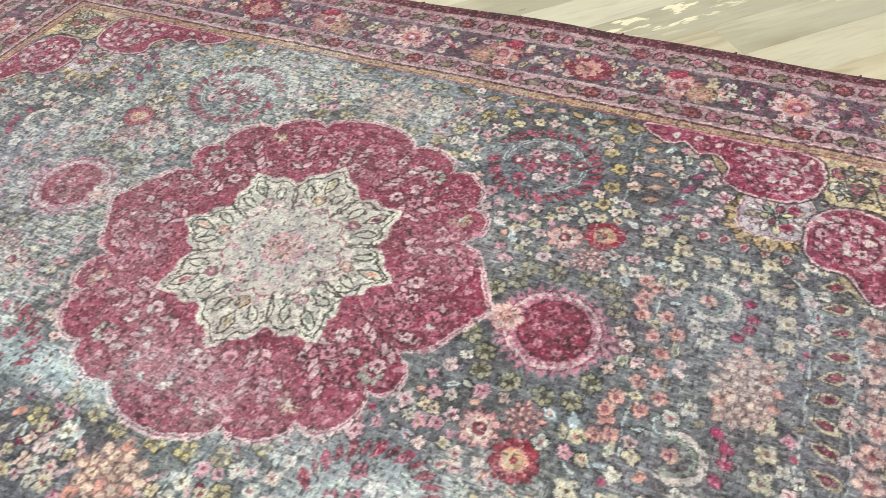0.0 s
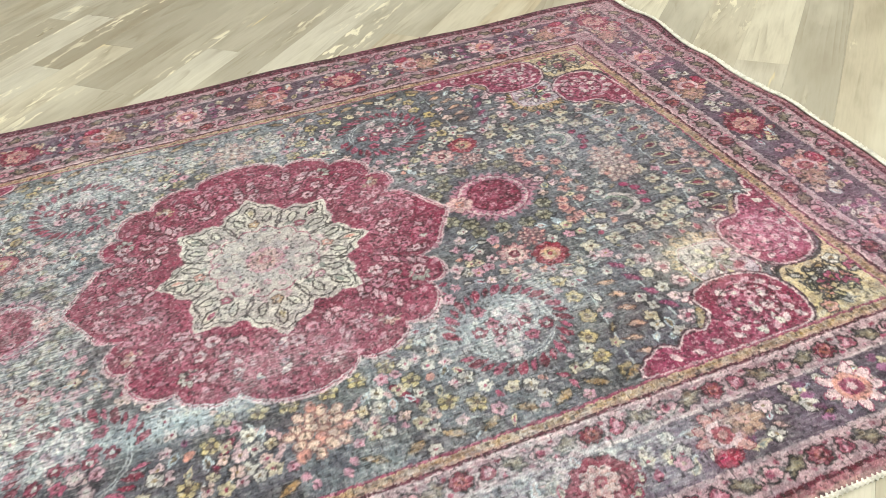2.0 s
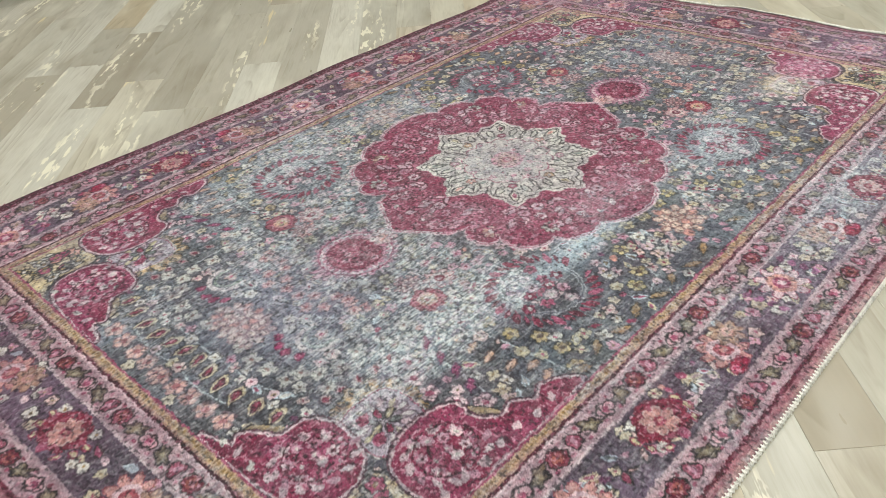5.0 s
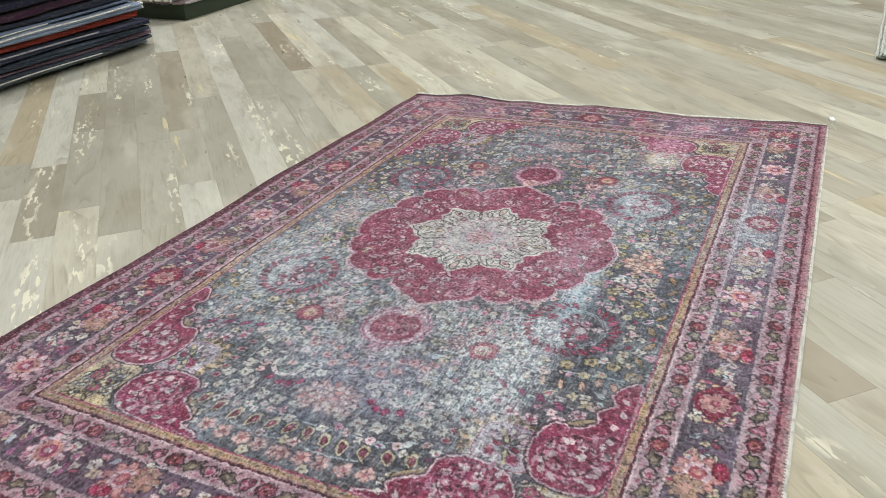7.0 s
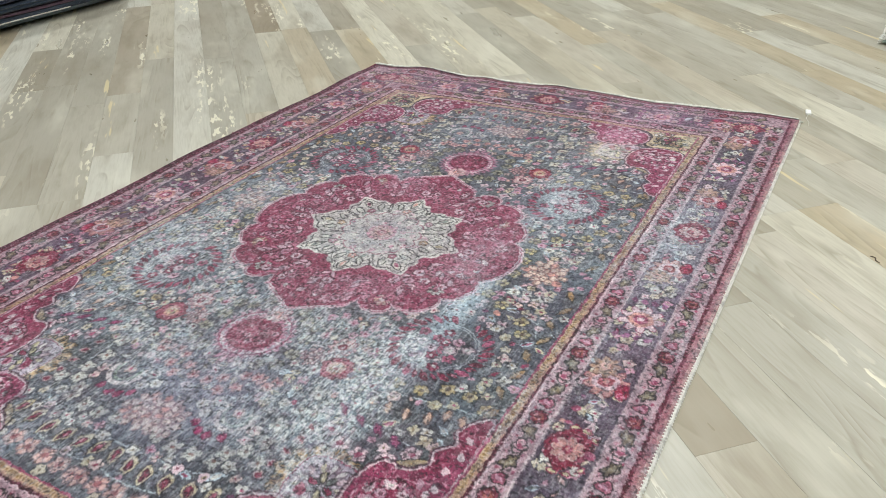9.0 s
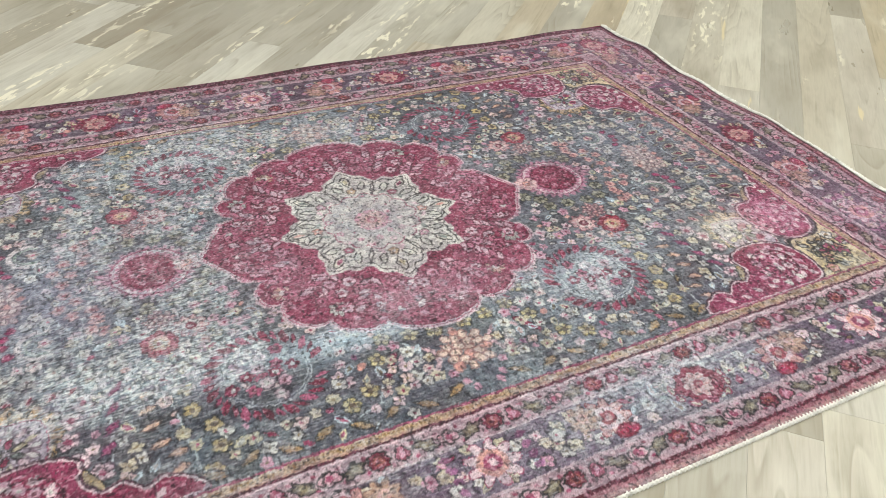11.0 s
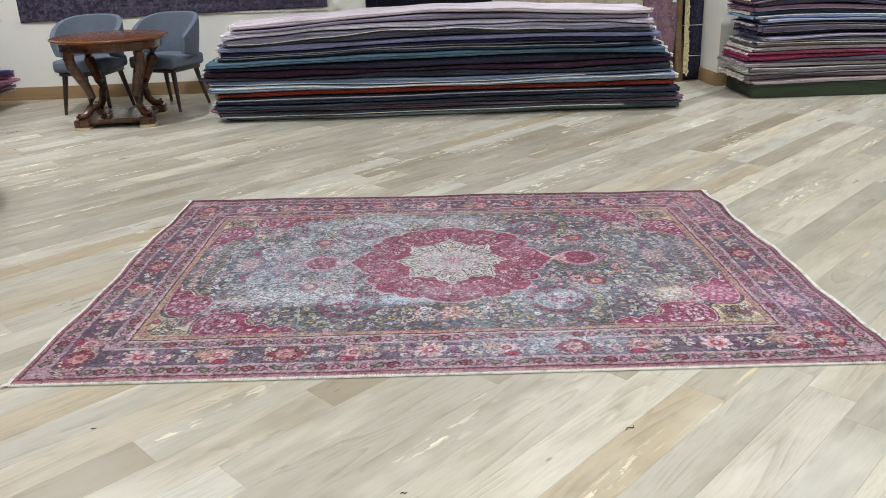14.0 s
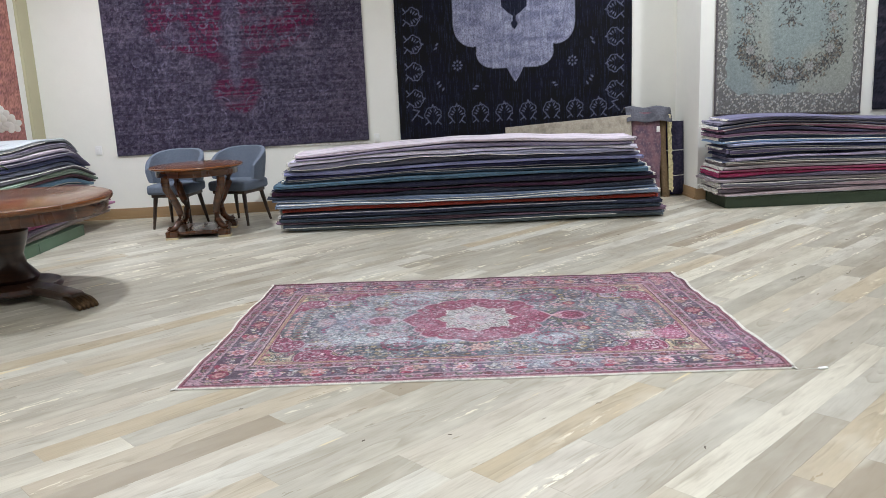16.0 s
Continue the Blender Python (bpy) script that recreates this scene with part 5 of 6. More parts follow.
def weave_navy():
    w = Weave(1.52, 1.5, 0.008, lin(9, 12, 27), 4)
    X, Y = w.X, w.Y          # y = -1.5 is the hem
    m = np.clip((w.noise(0.25, 0.2) - 0.5) * 3, 0, 0.8)[..., None]
    w.col = w.col * (1 - m) + np.array(lin(18, 20, 36)) * m
    lilac = lin(136, 138, 160)
    ax = np.abs(X) / 1.045
    Y = Y + 0.155
    # stepped pale field with rounded shoulders
    d1 = np.minimum(0.75 - ax, Y - (-0.26 - 0.0))
    cut = np.hypot(np.maximum(ax - 0.50, 0), np.maximum(-0.02 - Y, 0))
    shoulder = np.where((ax > 0.50) & (Y < -0.02), 0.245 - cut, d1)
    d2 = np.minimum(0.475 - ax, Y + 0.53)
    c2 = np.hypot(np.maximum(ax - 0.29, 0), np.maximum(-0.33 - Y, 0))
    low = np.where((ax > 0.29) & (Y < -0.33), 0.19 - c2, d2)
    tip = 0.10 * np.clip((Y + 0.70) / 0.17, 0, 1) ** 0.8 - ax
    tip = np.where((Y > -0.70) & (Y < -0.5), tip, -1)
    inside = np.maximum(np.maximum(shoulder, low), tip)
    w.area(inside + 0.02, lin(16, 17, 26))
    w.area(inside, lilac)
    m = np.clip(inside * 40, 0, 1) * np.clip((w.noise(0.25, 0.05) - 0.35) * 1.6, 0, 0.75)
    w.col = w.col * (1 - m[..., None]) + np.array(lin(104, 106, 130)) * m[..., None]
    m = np.clip(inside * 40, 0, 1) * np.clip((w.noise(0.03, 0.12) - 0.6) * 2, 0, 0.5)
    w.col = w.col * (1 - m[..., None]) + np.array(lin(160, 164, 184)) * m[..., None]
    # dark pendant hanging into it
    drop = np.interp(Y, [-0.075, -0.04, 0.0, 0.03, 0.09, 0.12, 0.2, 0.3, 0.36, 0.6, 1.5], [0.0, 0.03, 0.045, 0.02, 0.02, 0.07, 0.155, 0.16, 0.12, 0.3, 0.34]) - ax
    w.area(np.minimum(drop, np.minimum(inside, Y + 0.08)), lin(28, 30, 44))
    for s in (1, -1):
        w.leaf(s * 0.11, 0.17, 0.05, 0.02, 1.2 * s, lilac)
    pale = lin(100, 103, 124)
    for k in range(8):
        arch_motif(w, -1.085 + 0.31 * k, -1.245, 0, pale)
    for k in range(8):
        for s in (1, -1):
            arch_motif(w, s * 1.33, -1.01 + 0.325 * k, s * math.pi / 2, pale)
    for s in (1, -1):
        w.stroke([(s * 1.36, -1.27), (s * 1.26, -1.16), (s * 1.34, -1.14)], 0.014, pale)
        w.stroke([(s * 1.30, -1.2), (s * 1.22, -1.25)], 0.012, pale)
        for k in range(8):
            a = k * math.pi / 4
            w.disc(s * 0.745 + 0.05 * math.cos(a), -0.63 + 0.05 * math.sin(a), 0.016, 0.012, pale, a)
        w.disc(s * 0.745, -0.63, 0.012, 0.012, pale)
        for x, y in ((1.02, -0.35), (1.0, -0.30), (0.98, -0.8), (0.94, -0.84), (1.0, -0.76), (0.53, -0.85), (0.5, -0.82)):
            w.leaf(s * x, y - 0.07, 0.03, 0.011, s * (0.6 + 5 * x), pale)
    m = np.clip((w.noise(0.006, 0.12) - 0.62) * 2, 0, 0.25)[..., None]
    w.col = w.col * (1 - m) + np.array(lin(70, 72, 88)) * m
    w.col *= (0.8 + 0.4 * w.noise(0.02))[..., None]
    return w


def weave_sage():
    w = Weave(0.935, 1.45, 0.0075, lin(136, 146, 144), 6)
    rng = w.rng
    X, Y = w.X, w.Y
    ax = np.abs(X)
    m = np.clip((w.noise(0.3, 0.5) - 0.4) * 2.5, 0, 0.8)[..., None]
    w.col = w.col * (1 - m) + np.array(lin(148, 150, 140)) * m
    dark = lin(66, 66, 68)
    # bouquets: two side columns, a drop from above and a garland below
    for k in range(1500):
        p = rng.random()
        if p < 0.42:
            x, y = rng.normal(0.52, 0.07), rng.uniform(-0.8, 1.4)
        elif p < 0.62:
            y = rng.uniform(-0.45, 1.4)
            x = abs(rng.normal(0, 0.06 + 0.2 * max(0, y + 0.3)))
        else:
            x = rng.uniform(0, 0.66)
            y = -0.98 + 0.25 * (x / 0.6) ** 2 + rng.normal(0, 0.07)
        c = [dark, lin(108, 108, 104), lin(116, 104, 90), dark][k % 4]
        r = rng.uniform(0.008, 0.019)
        for s in (1, -1):
            w.leaf(s * x, y, r * 1.4, r * 0.45, s * rng.random() * 6, c)
    for x, y in ((0.5, -0.7), (0.52, -0.35), (0.5, 0.1), (0.55, 0.5), (0.0, -0.98), (0.25, -0.9)):
        for s in (1, -1):
            w.rosette(s * x, y, 0.06, 7, lin(150, 150, 146), lin(124, 118, 116), dark)
    edge = np.maximum(ax - 0.80, -1.21 - Y)
    edge = np.maximum(edge, 0.9 * ax - Y - 1.80) + 0.05 * (w.noise(0.05) - 0.5)
    w.area(edge, lin(112, 110, 108))
    for k in range(3400):
        x, y = rng.uniform(0, 0.93), rng.uniform(-1.44, 1.44)
        if max(x - 0.80, -1.21 - y, 0.9 * x - y - 1.80) > 0.0:
            for s in (1, -1):
                w.leaf(s * x, y, 0.0135, 0.0062, rng.random() * 6, [lin(176, 178, 174), lin(150, 152, 150), lin(188, 184, 172)][k % 3])
    w.area(np.maximum(ax - 0.912, -1.43 - Y), lin(92, 86, 88))
    w.col *= (0.86 + 0.3 * w.noise(0.018))[..., None]
    return w


def weave_streaked(hx, hy, base, other, seed):
    w = Weave(hx, hy, 0.02, base, seed)
    m = np.clip((w.noise(0.3, 0.06) - 0.5) * 3, 0, 0.8)[..., None]
    w.col = w.col * (1 - m) + np.array(other) * m
    for k in range(200):
        w.leaf(w.rng.uniform(-hx, hx), w.rng.uniform(-hy, hy), 0.05, 0.018, w.rng.random() * 6, [base, other][k % 2])
    return w


hung_rug("overdyed plum-grey rug with faded wine medallion hung on the wall", weave_purple(), BACK @ pose(-5.513, -0.004, 2.31), 0.065, wide=0.982)
hung_rug("navy black rug with lilac-grey field and pale arch border, hung", weave_navy(), BACK @ pose(-2.11, -0.004, 2.33), 0.02, wide=0.962, thread=lin(12, 15, 38))
hung_rug("sage grey rug with dark flower sprays, hung on the wall", weave_sage(), FRONT @ pose(1.055, -0.004, 2.41), -0.05, wide=0.944, grain=0.15, thread=lin(150, 152, 150))
hung_rug("charcoal streaked rug hung on the wall", weave_streaked(1.0, 1.45, lin(40, 40, 50), lin(64, 60, 72), 8), FRONT @ pose(3.08, -0.004, 2.42))
hung_rug("faded salmon pink rug hung on the wall", weave_streaked(1.0, 1.4, lin(176, 124, 112), lin(150, 104, 100), 9), pose(X0 + 0.004, 4.26, 2.45, 0, 0, 90), thread=lin(180, 140, 130))


# ---- stacks of folded rugs ----
def smooth(t):
    t = max(0.0, min(1.0, t))
    return t * t * (3 - 2 * t)


RUG_CLOTH = {}
EDGE_GREY = cloth("grey_bound_edge", lin(150, 148, 152), lin(176, 174, 176), 200)


def patterned_wool(c):
    """Old knotted wool seen on the fold: faded ground with stretches of another shade and specks of a paler motif."""
    n = Nodes("folded_rug_wool")
    v = n.coords()
    mean = sum(c) / 3
    spots, stretch, motif = n.noise(42, v, 5.0, 0.7), n.noise(1.0, n.coords((2.3, 9, 14)), 3.0), n.noise(1.0, n.coords((26, 40, 60)), 2.0, 0.6)
    col = n.mix(c, tuple(min(1, 0.7 * x + 0.22 * mean + 0.012) for x in c), n.ramp(spots, (0.42, 0.0), (0.62, 0.85)))
    col = n.mix(col, tuple(x * 0.5 for x in c), n.ramp(stretch, (0.48, 0.0), (0.66, 0.65)))
    col = n.mix(col, tuple(min(1, 0.6 * x + 0.5 * mean + 0.05) for x in c), n.ramp(motif, (0.59, 0.0), (0.69, 0.65)))
    n.set(Base_Color=col, Roughness=0.9, Sheen_Weight=0.1, Specular_IOR_Level=0.12)
    n.bump(spots, 0.5, 0.006)
    return n.mat


def rug_cloth(colour):
    if colour not in RUG_CLOTH:
        deep = min(1.08, 1.0 * (sum(colour) / 3 / 135) ** 0.25)
        mid = sum(colour) / 3
        c = tuple(v * (0.80 if mid < 105 else 1.08) for v in lin(*[min(250, max(4, (mid + (v - mid) * 1.35) * deep)) for v in colour]))
        RUG_CLOTH[colour] = patterned_wool(c)
    return RUG_CLOTH[colour]


def folded_rug(m, x0, x1, depth, under, over, colour, label, rng, group, end=0.03):
    """A rug folded lengthwise: its rounded fold faces -y. under(x), over(x): heights of its lower and upper side."""
    t = thing("folded_rug", label, "rug", m, group)
    n = 46
    phase, amp, back = rng.uniform(0, 6), rng.uniform(0.007, 0.020), rng.uniform(-0.02, 0.02)
    set_in = rng.uniform(-0.055, 0.05)
    crease = rng.uniform(0.5, 1.4)
    bm = bmesh.new()
    rings = []
    for i in range(n + 1):
        x = x0 + (x1 - x0) * i / n
        lo, hi = under(x), over(x)
        h, mid = (hi - lo) / 2 * (0.74 + 0.07 * math.sin(2.9 * x + 3 * phase) - 0.05 * math.sin(7.1 * x + phase)), (hi + lo) / 2
        y = set_in + amp * math.sin(1.7 * x + phase) + 0.5 * amp * math.sin(5.3 * x + 2 * phase)
        if i in (0, n):
            h *= 0.9
        ring = []
        for k in range(9):            # the rounded fold, with a slight crease where the two layers meet
            a = math.pi / 2 + math.pi * k / 8
            dent = 0.42 * h * crease if k == 4 else 0.0
            ring.append((x, y + 1.05 * h * (1 + math.cos(a)) + dent, mid + h * math.sin(a)))
        ring.append((x, depth + back, mid - h))
        ring.append((x, depth + back + h * 0.6, mid))
        ring.append((x, depth + back, mid + h))
        rings.append([bm.verts.new(v) for v in ring])
    for a, b in zip(rings, rings[1:]):
        for k in range(len(a)):
            j = (k + 1) % len(a)
            bm.faces.new((a[k], b[k], b[j], a[j]))
    bm.faces.new(rings[0])
    bm.faces.new(rings[-1][::-1])
    part("wool_fold", bm, rug_cloth(colour), t)
    if rng.random() < 0.45:
        # the bound edge of the rug runs along the fold, a little above or below its middle
        up, lead = rng.choice((-0.75, 0.72, 0.8)), rng.uniform(0.0, 0.5) * (x1 - x0)
        line = []
        for i in range(41):
            x = x0 + 0.02 + (x1 - x0 - 0.04 - 0.5 * lead) * i / 40
            lo, hi = under(x), over(x)
            h, mid = (hi - lo) / 2 * 0.78, (hi + lo) / 2
            line.append((x, set_in + amp * math.sin(1.7 * x + phase) + 0.5 * amp * math.sin(5.3 * x + 2 * phase) + 1.05 * h * (1 - math.sqrt(max(0, 1 - up * up))) - 0.001, mid + h * up))
        part("bound_edge", sweep(line, [0.0052] * 41, 5), FRINGE if rng.random() < 0.5 else EDGE_GREY, t, "pale bound edge")
    # pale fringe ends that peep out, folded over each other
    for xe, s in ((x0, -1), (x1, 1)):
        bm = bmesh.new()
        lo, hi = under(xe), over(xe)
        count = max(14, int(depth / 0.02))
        for layer in (0.32, 0.70):
            z = lo + (hi - lo) * layer
            pts = [(xe + s * (0.004 + end * (0.35 + 0.35 * math.sin(2.2 * j + phase) + rng.uniform(-0.2, 0.2))), 0.02 + set_in + (depth - 0.05) * j / count, z + rng.uniform(-0.004, 0.004)) for j in range(count + 1)]
            sweep(pts, [min(0.012, (hi - lo) * 0.2)] * len(pts), 5, bm, squash=0.9)
        part("fringe", bm, FRINGE if rng.random() < 0.55 else rug_cloth(colour), t)
    return t


def rug_stack(m, layers, depth, group, base, bulge, ends, where, seed, end=0.03):
    """Rugs folded one on the other. layers: (thickness, (r, g, b), colour words) from the floor up; ends(f): x0, x1 at height fraction f; bulge(x, f): factor on the height."""
    rng = random.Random(seed)
    total = sum(l[0] for l in layers)
    h = 0.0
    ripple = [(rng.uniform(0, 6), rng.uniform(0.8, 2.8), rng.uniform(0.007, 0.019)) for _ in range(len(layers) + 1)]
    ripple[0] = (0, 1, 0.0)
    at = 0
    for th, colour, words in layers:
        f = (h + th / 2) / total
        x0, x1 = ends(f)
        x0, x1 = x0 + rng.uniform(-0.06, 0.05), x1 + rng.uniform(-0.04, 0.04)
        def level(x, v, r):
            return base + v * bulge(x, v / total) + r[2] * math.sin(r[1] * x + r[0]) + 0.3 * r[2] * math.sin(3.7 * r[1] * x + 2 * r[0])
        folded_rug(m, x0, x1, depth, lambda x, v=h, r=ripple[at]: level(x, v, r), lambda x, v=h + th, r=ripple[at + 1]: level(x, v, r),
                   colour, f"{words} wool rug folded in a stack {where}", rng, group, end)
        h += th
        at += 1


MAIN_LAYERS = [(0.042, (141, 151, 159), "moss grey"), (0.036, (92, 100, 113), "charcoal"), (0.036, (122, 103, 117), "greyed burgundy"), (0.042, (74, 84, 98), "dark slate"),
               (0.048, (62, 66, 87), "navy"), (0.056, (170, 84, 72), "rust red"), (0.042, (132, 142, 158), "slate blue"), (0.044, (116, 127, 146), "blue grey"),
               (0.04, (70, 75, 90), "charcoal grey"), (0.05, (80, 50, 73), "dark maroon"), (0.05, (64, 64, 87), "midnight navy"), (0.062, (86, 108, 124), "dusty teal"),
               (0.036, (74, 92, 112), "dark teal"), (0.048, (80, 82, 118), "indigo"), (0.044, (134, 136, 166), "lavender blue"), (0.04, (117, 117, 131), "graphite"),
               (0.044, (146, 146, 163), "pewter grey"), (0.046, (192, 188, 202), "pale lilac"), (0.038, (140, 134, 153), "mauve grey"), (0.05, (184, 176, 182), "dusty pink grey")]
STACK = pose(-2.775, 4.235, 0, 0, 0, 1.3)


def main_ends(f):
    left = np.interp(f, [0, 0.1, 0.2, 0.35, 0.5, 0.6, 0.8, 1.0], [0.02, -0.06, -0.10, -0.12, -0.17, -0.05, 0.05, 0.12])
    right = np.interp(f, [0, 0.15, 0.35, 0.55, 0.75, 0.9, 1.0], [4.02, 3.96, 3.90, 3.84, 3.70, 3.62, 3.70])
    return float(left), float(right)


rug_stack(STACK, MAIN_LAYERS, 0.62, "rugs in the long stack", 0.004,
          lambda x, f: 1.0 + f * (0.04 * math.sin(0.78 * x - 0.3) - 0.03 - 0.035 * smooth(1 - x / 1.6)) + 0.02 * math.sin(1.9 * x + 5 * f) * f, main_ends, "by the wall", 31)

SIDE_LAYERS = [(0.034, (160, 147, 149), "taupe"), (0.032, (133, 125, 132), "brown grey"), (0.034, (175, 159, 167), "blush grey"), (0.032, (124, 121, 131), "grey"), (0.034, (150, 143, 146), "stone grey"),
               (0.034, (105, 99, 114), "dark plum grey"), (0.04, (157, 73, 107), "raspberry pink"), (0.034, (142, 82, 105), "wine"), (0.034, (161, 154, 157), "pale taupe"), (0.034, (127, 118, 119), "brown grey"),
               (0.034, (102, 109, 128), "slate"), (0.034, (147, 141, 158), "mauve grey"), (0.034, (89, 93, 119), "dark blue grey"), (0.034, (118, 111, 133), "plum grey"), (0.034, (77, 86, 121), "navy blue"),
               (0.034, (147, 150, 170), "pale slate"), (0.034, (137, 157, 182), "sky blue"), (0.034, (107, 118, 143), "steel blue"), (0.034, (132, 109, 128), "mauve"), (0.034, (90, 86, 109), "dark grey"),
               (0.034, (136, 103, 118), "faded wine"), (0.034, (100, 104, 127), "slate navy"), (0.034, (147, 144, 159), "silver grey"), (0.036, (112, 110, 131), "purple grey")]
SIDE = pose(1.995, 4.69, 0, 0, 0, 1.4)
rug_stack(SIDE, SIDE_LAYERS, 0.62, "rugs in the stack on the green platform", 0.135,
          lambda x, f: 1.06 + f * (0.035 * math.sin(2.6 * x - 0.6) - 0.05 * max(0.0, x - 0.2)) + 0.012 * f * math.sin(4 * x), lambda f: (float(-0.02 - 0.04 * math.sin(9 * f)), 3.1), "on a platform", 32, 0.05)

WEST_LAYERS = [(0.046, (160, 151, 146), "stone"), (0.046, (128, 116, 130), "brown plum"), (0.05, (149, 92, 123), "raspberry"), (0.048, (164, 122, 146), "rose"), (0.046, (137, 86, 113), "wine"),
               (0.046, (95, 87, 146), "violet blue"), (0.046, (81, 90, 141), "royal blue"), (0.046, (125, 117, 137), "mauve grey"), (0.046, (115, 119, 134), "slate"), (0.046, (148, 119, 129), "faded rose"),
               (0.046, (125, 152, 173), "sky blue"), (0.044, (119, 87, 98), "brown red"), (0.044, (142, 156, 143), "sage"), (0.044, (113, 111, 120), "graphite"), (0.046, (139, 145, 161), "pale slate"),
               (0.046, (97, 103, 135), "denim blue"), (0.046, (117, 114, 138), "purple grey"), (0.046, (161, 154, 159), "pale taupe"), (0.046, (125, 121, 133), "grey"), (0.05, (159, 163, 165), "grey sage")]
WEST = pose(-5.09, 1.6, 0, 0, 0, 91.3)
rug_stack(WEST, WEST_LAYERS, 0.72, "rugs in the stack on the pale green platform", 0.125,
          lambda x, f: 1.04 - 0.46 * smooth((x - 2.85) / 1.0) * (0.3 + 0.7 * f) + 0.02 * f * math.sin(3 * x),
          lambda f: (0.05, float(np.interp(f, [0, 0.2, 0.5, 0.8, 1], [3.92, 3.88, 3.52, 3.36, 3.26]))), "on a platform", 33, 0.04)


def platform(m, x0, x1, depth, z1, paint, label):
    t = thing("rug_platform", label, "platform", m)
    part("top_board", box(x0, x1, 0.0, depth, z1 - 0.02, z1, bevel=0.003), paint, t)
    part("front_board", box(x0, x1, 0.004, 0.026, 0.0, z1 - 0.0205, bevel=0.003), paint, t)
    part("end_board", box(x0 + 0.004, x0 + 0.026, 0.0265, depth - 0.0265, 0.0, z1 - 0.0205, bevel=0.003), paint, t)
    part("end_board", box(x1 - 0.026, x1 - 0.004, 0.0265, depth - 0.0265, 0.0, z1 - 0.0205, bevel=0.003), paint, t)
    part("back_board", box(x0, x1, depth - 0.026, depth - 0.004, 0.0, z1 - 0.0205, bevel=0.003), paint, t)
    for k in range(1, 3):
        x = x0 + (x1 - x0) * k / 3
        part("batten", box(x - 0.012, x + 0.012, -0.001, 0.0035, 0.0, z1 - 0.022, bevel=0.001), paint, t)
    return t


platform(SIDE, -0.01, 3.1, 0.66, 0.13, PALLET, "dark green painted wooden platform under a stack of rugs")
platform(WEST, 0.0, 3.06, 0.80, 0.12, PALLET_LIGHT, "faded green painted wooden platform under a stack of rugs")

# low pile to the east, of which a corner shows: two flat rugs, and a violet one folded over with an open loop
rng_low = random.Random(8)
LOW = pose(1.99, -0.445, 0, 0, 0, 180 + 87.0)
for k, (c, words) in enumerate((((150, 162, 150), "pale sage"), ((176, 186, 178), "pale mint"))):
    z0 = 0.003 + 0.024 * k
    folded_rug(LOW, -0.02 + 0.02 * k, 1.9, 2.2 - 0.04 * k, lambda x, v=z0: v, lambda x, v=z0: v + 0.024 + 0.006 * math.sin(3 * x + v) ** 2, c,
               f"{words} wool rug folded in a low pile on the floor", rng_low, "rugs in the low pile", 0.02)


def looped_rug(m, length, span):
    """A rug folded once along its length: seen from the end, a round loop opens at the fold. x runs along the fold, -y away from it."""
    t = thing("folded_rug", "slate violet wool rug folded over with an open loop", "rug", m, "rugs in the low pile")
    loop = [(span, 0.012), (0.5 * span, 0.011), (0.20, 0.010), (0.08, 0.010), (0.03, 0.020), (0.006, 0.045), (0.012, 0.075), (0.05, 0.100), (0.11, 0.104), (0.18, 0.086), (0.26, 0.060), (0.40, 0.043), (0.55 * span, 0.038), (span, 0.036)]
    for name, off, mat, label in (("outer_face", 0.0, rug_cloth((112, 108, 150)), ""), ("woven_back", 0.007, rug_cloth((150, 146, 168)), "paler woven back inside the loop")):
        bm = bmesh.new()
        rows = []
        for i in range(25):
            x = length * i / 24
            f = 1.0 + 0.10 * math.sin(2.3 * x + 0.5)
            outer, inner = [], []
            for k, (y, z) in enumerate(loop):
                a, b = loop[max(0, k - 1)], loop[min(len(loop) - 1, k + 1)]
                d = Vector((b[0] - a[0], b[1] - a[1])).normalized()
                nrm = Vector((d.y, -d.x))          # towards the inside of the loop
                outer.append(bm.verts.new((x + 0.012 * math.sin(3 * y), -y - nrm.x * off, (z + nrm.y * off) * f)))
                inner.append(bm.verts.new((x + 0.012 * math.sin(3 * y), -y - nrm.x * (off + 0.0068), (z + nrm.y * (off + 0.0068)) * f)))
            rows.append(outer + inner[::-1])
        for a, b in zip(rows, rows[1:]):
            for k in range(len(a)):
                j = (k + 1) % len(a)
                bm.faces.new((a[k], b[k], b[j], a[j]))
        n = len(loop)
        for r in (rows[0], rows[-1]):
            for k in range(n - 1):
                bm.faces.new((r[k], r[k + 1], r[2 * n - 2 - k], r[2 * n - 1 - k]))
        part(name, bm, mat, t, label)
    return t


looped_rug(pose(2.02, -0.49, 0.058, 0, 0, -2), 1.7, 1.5)


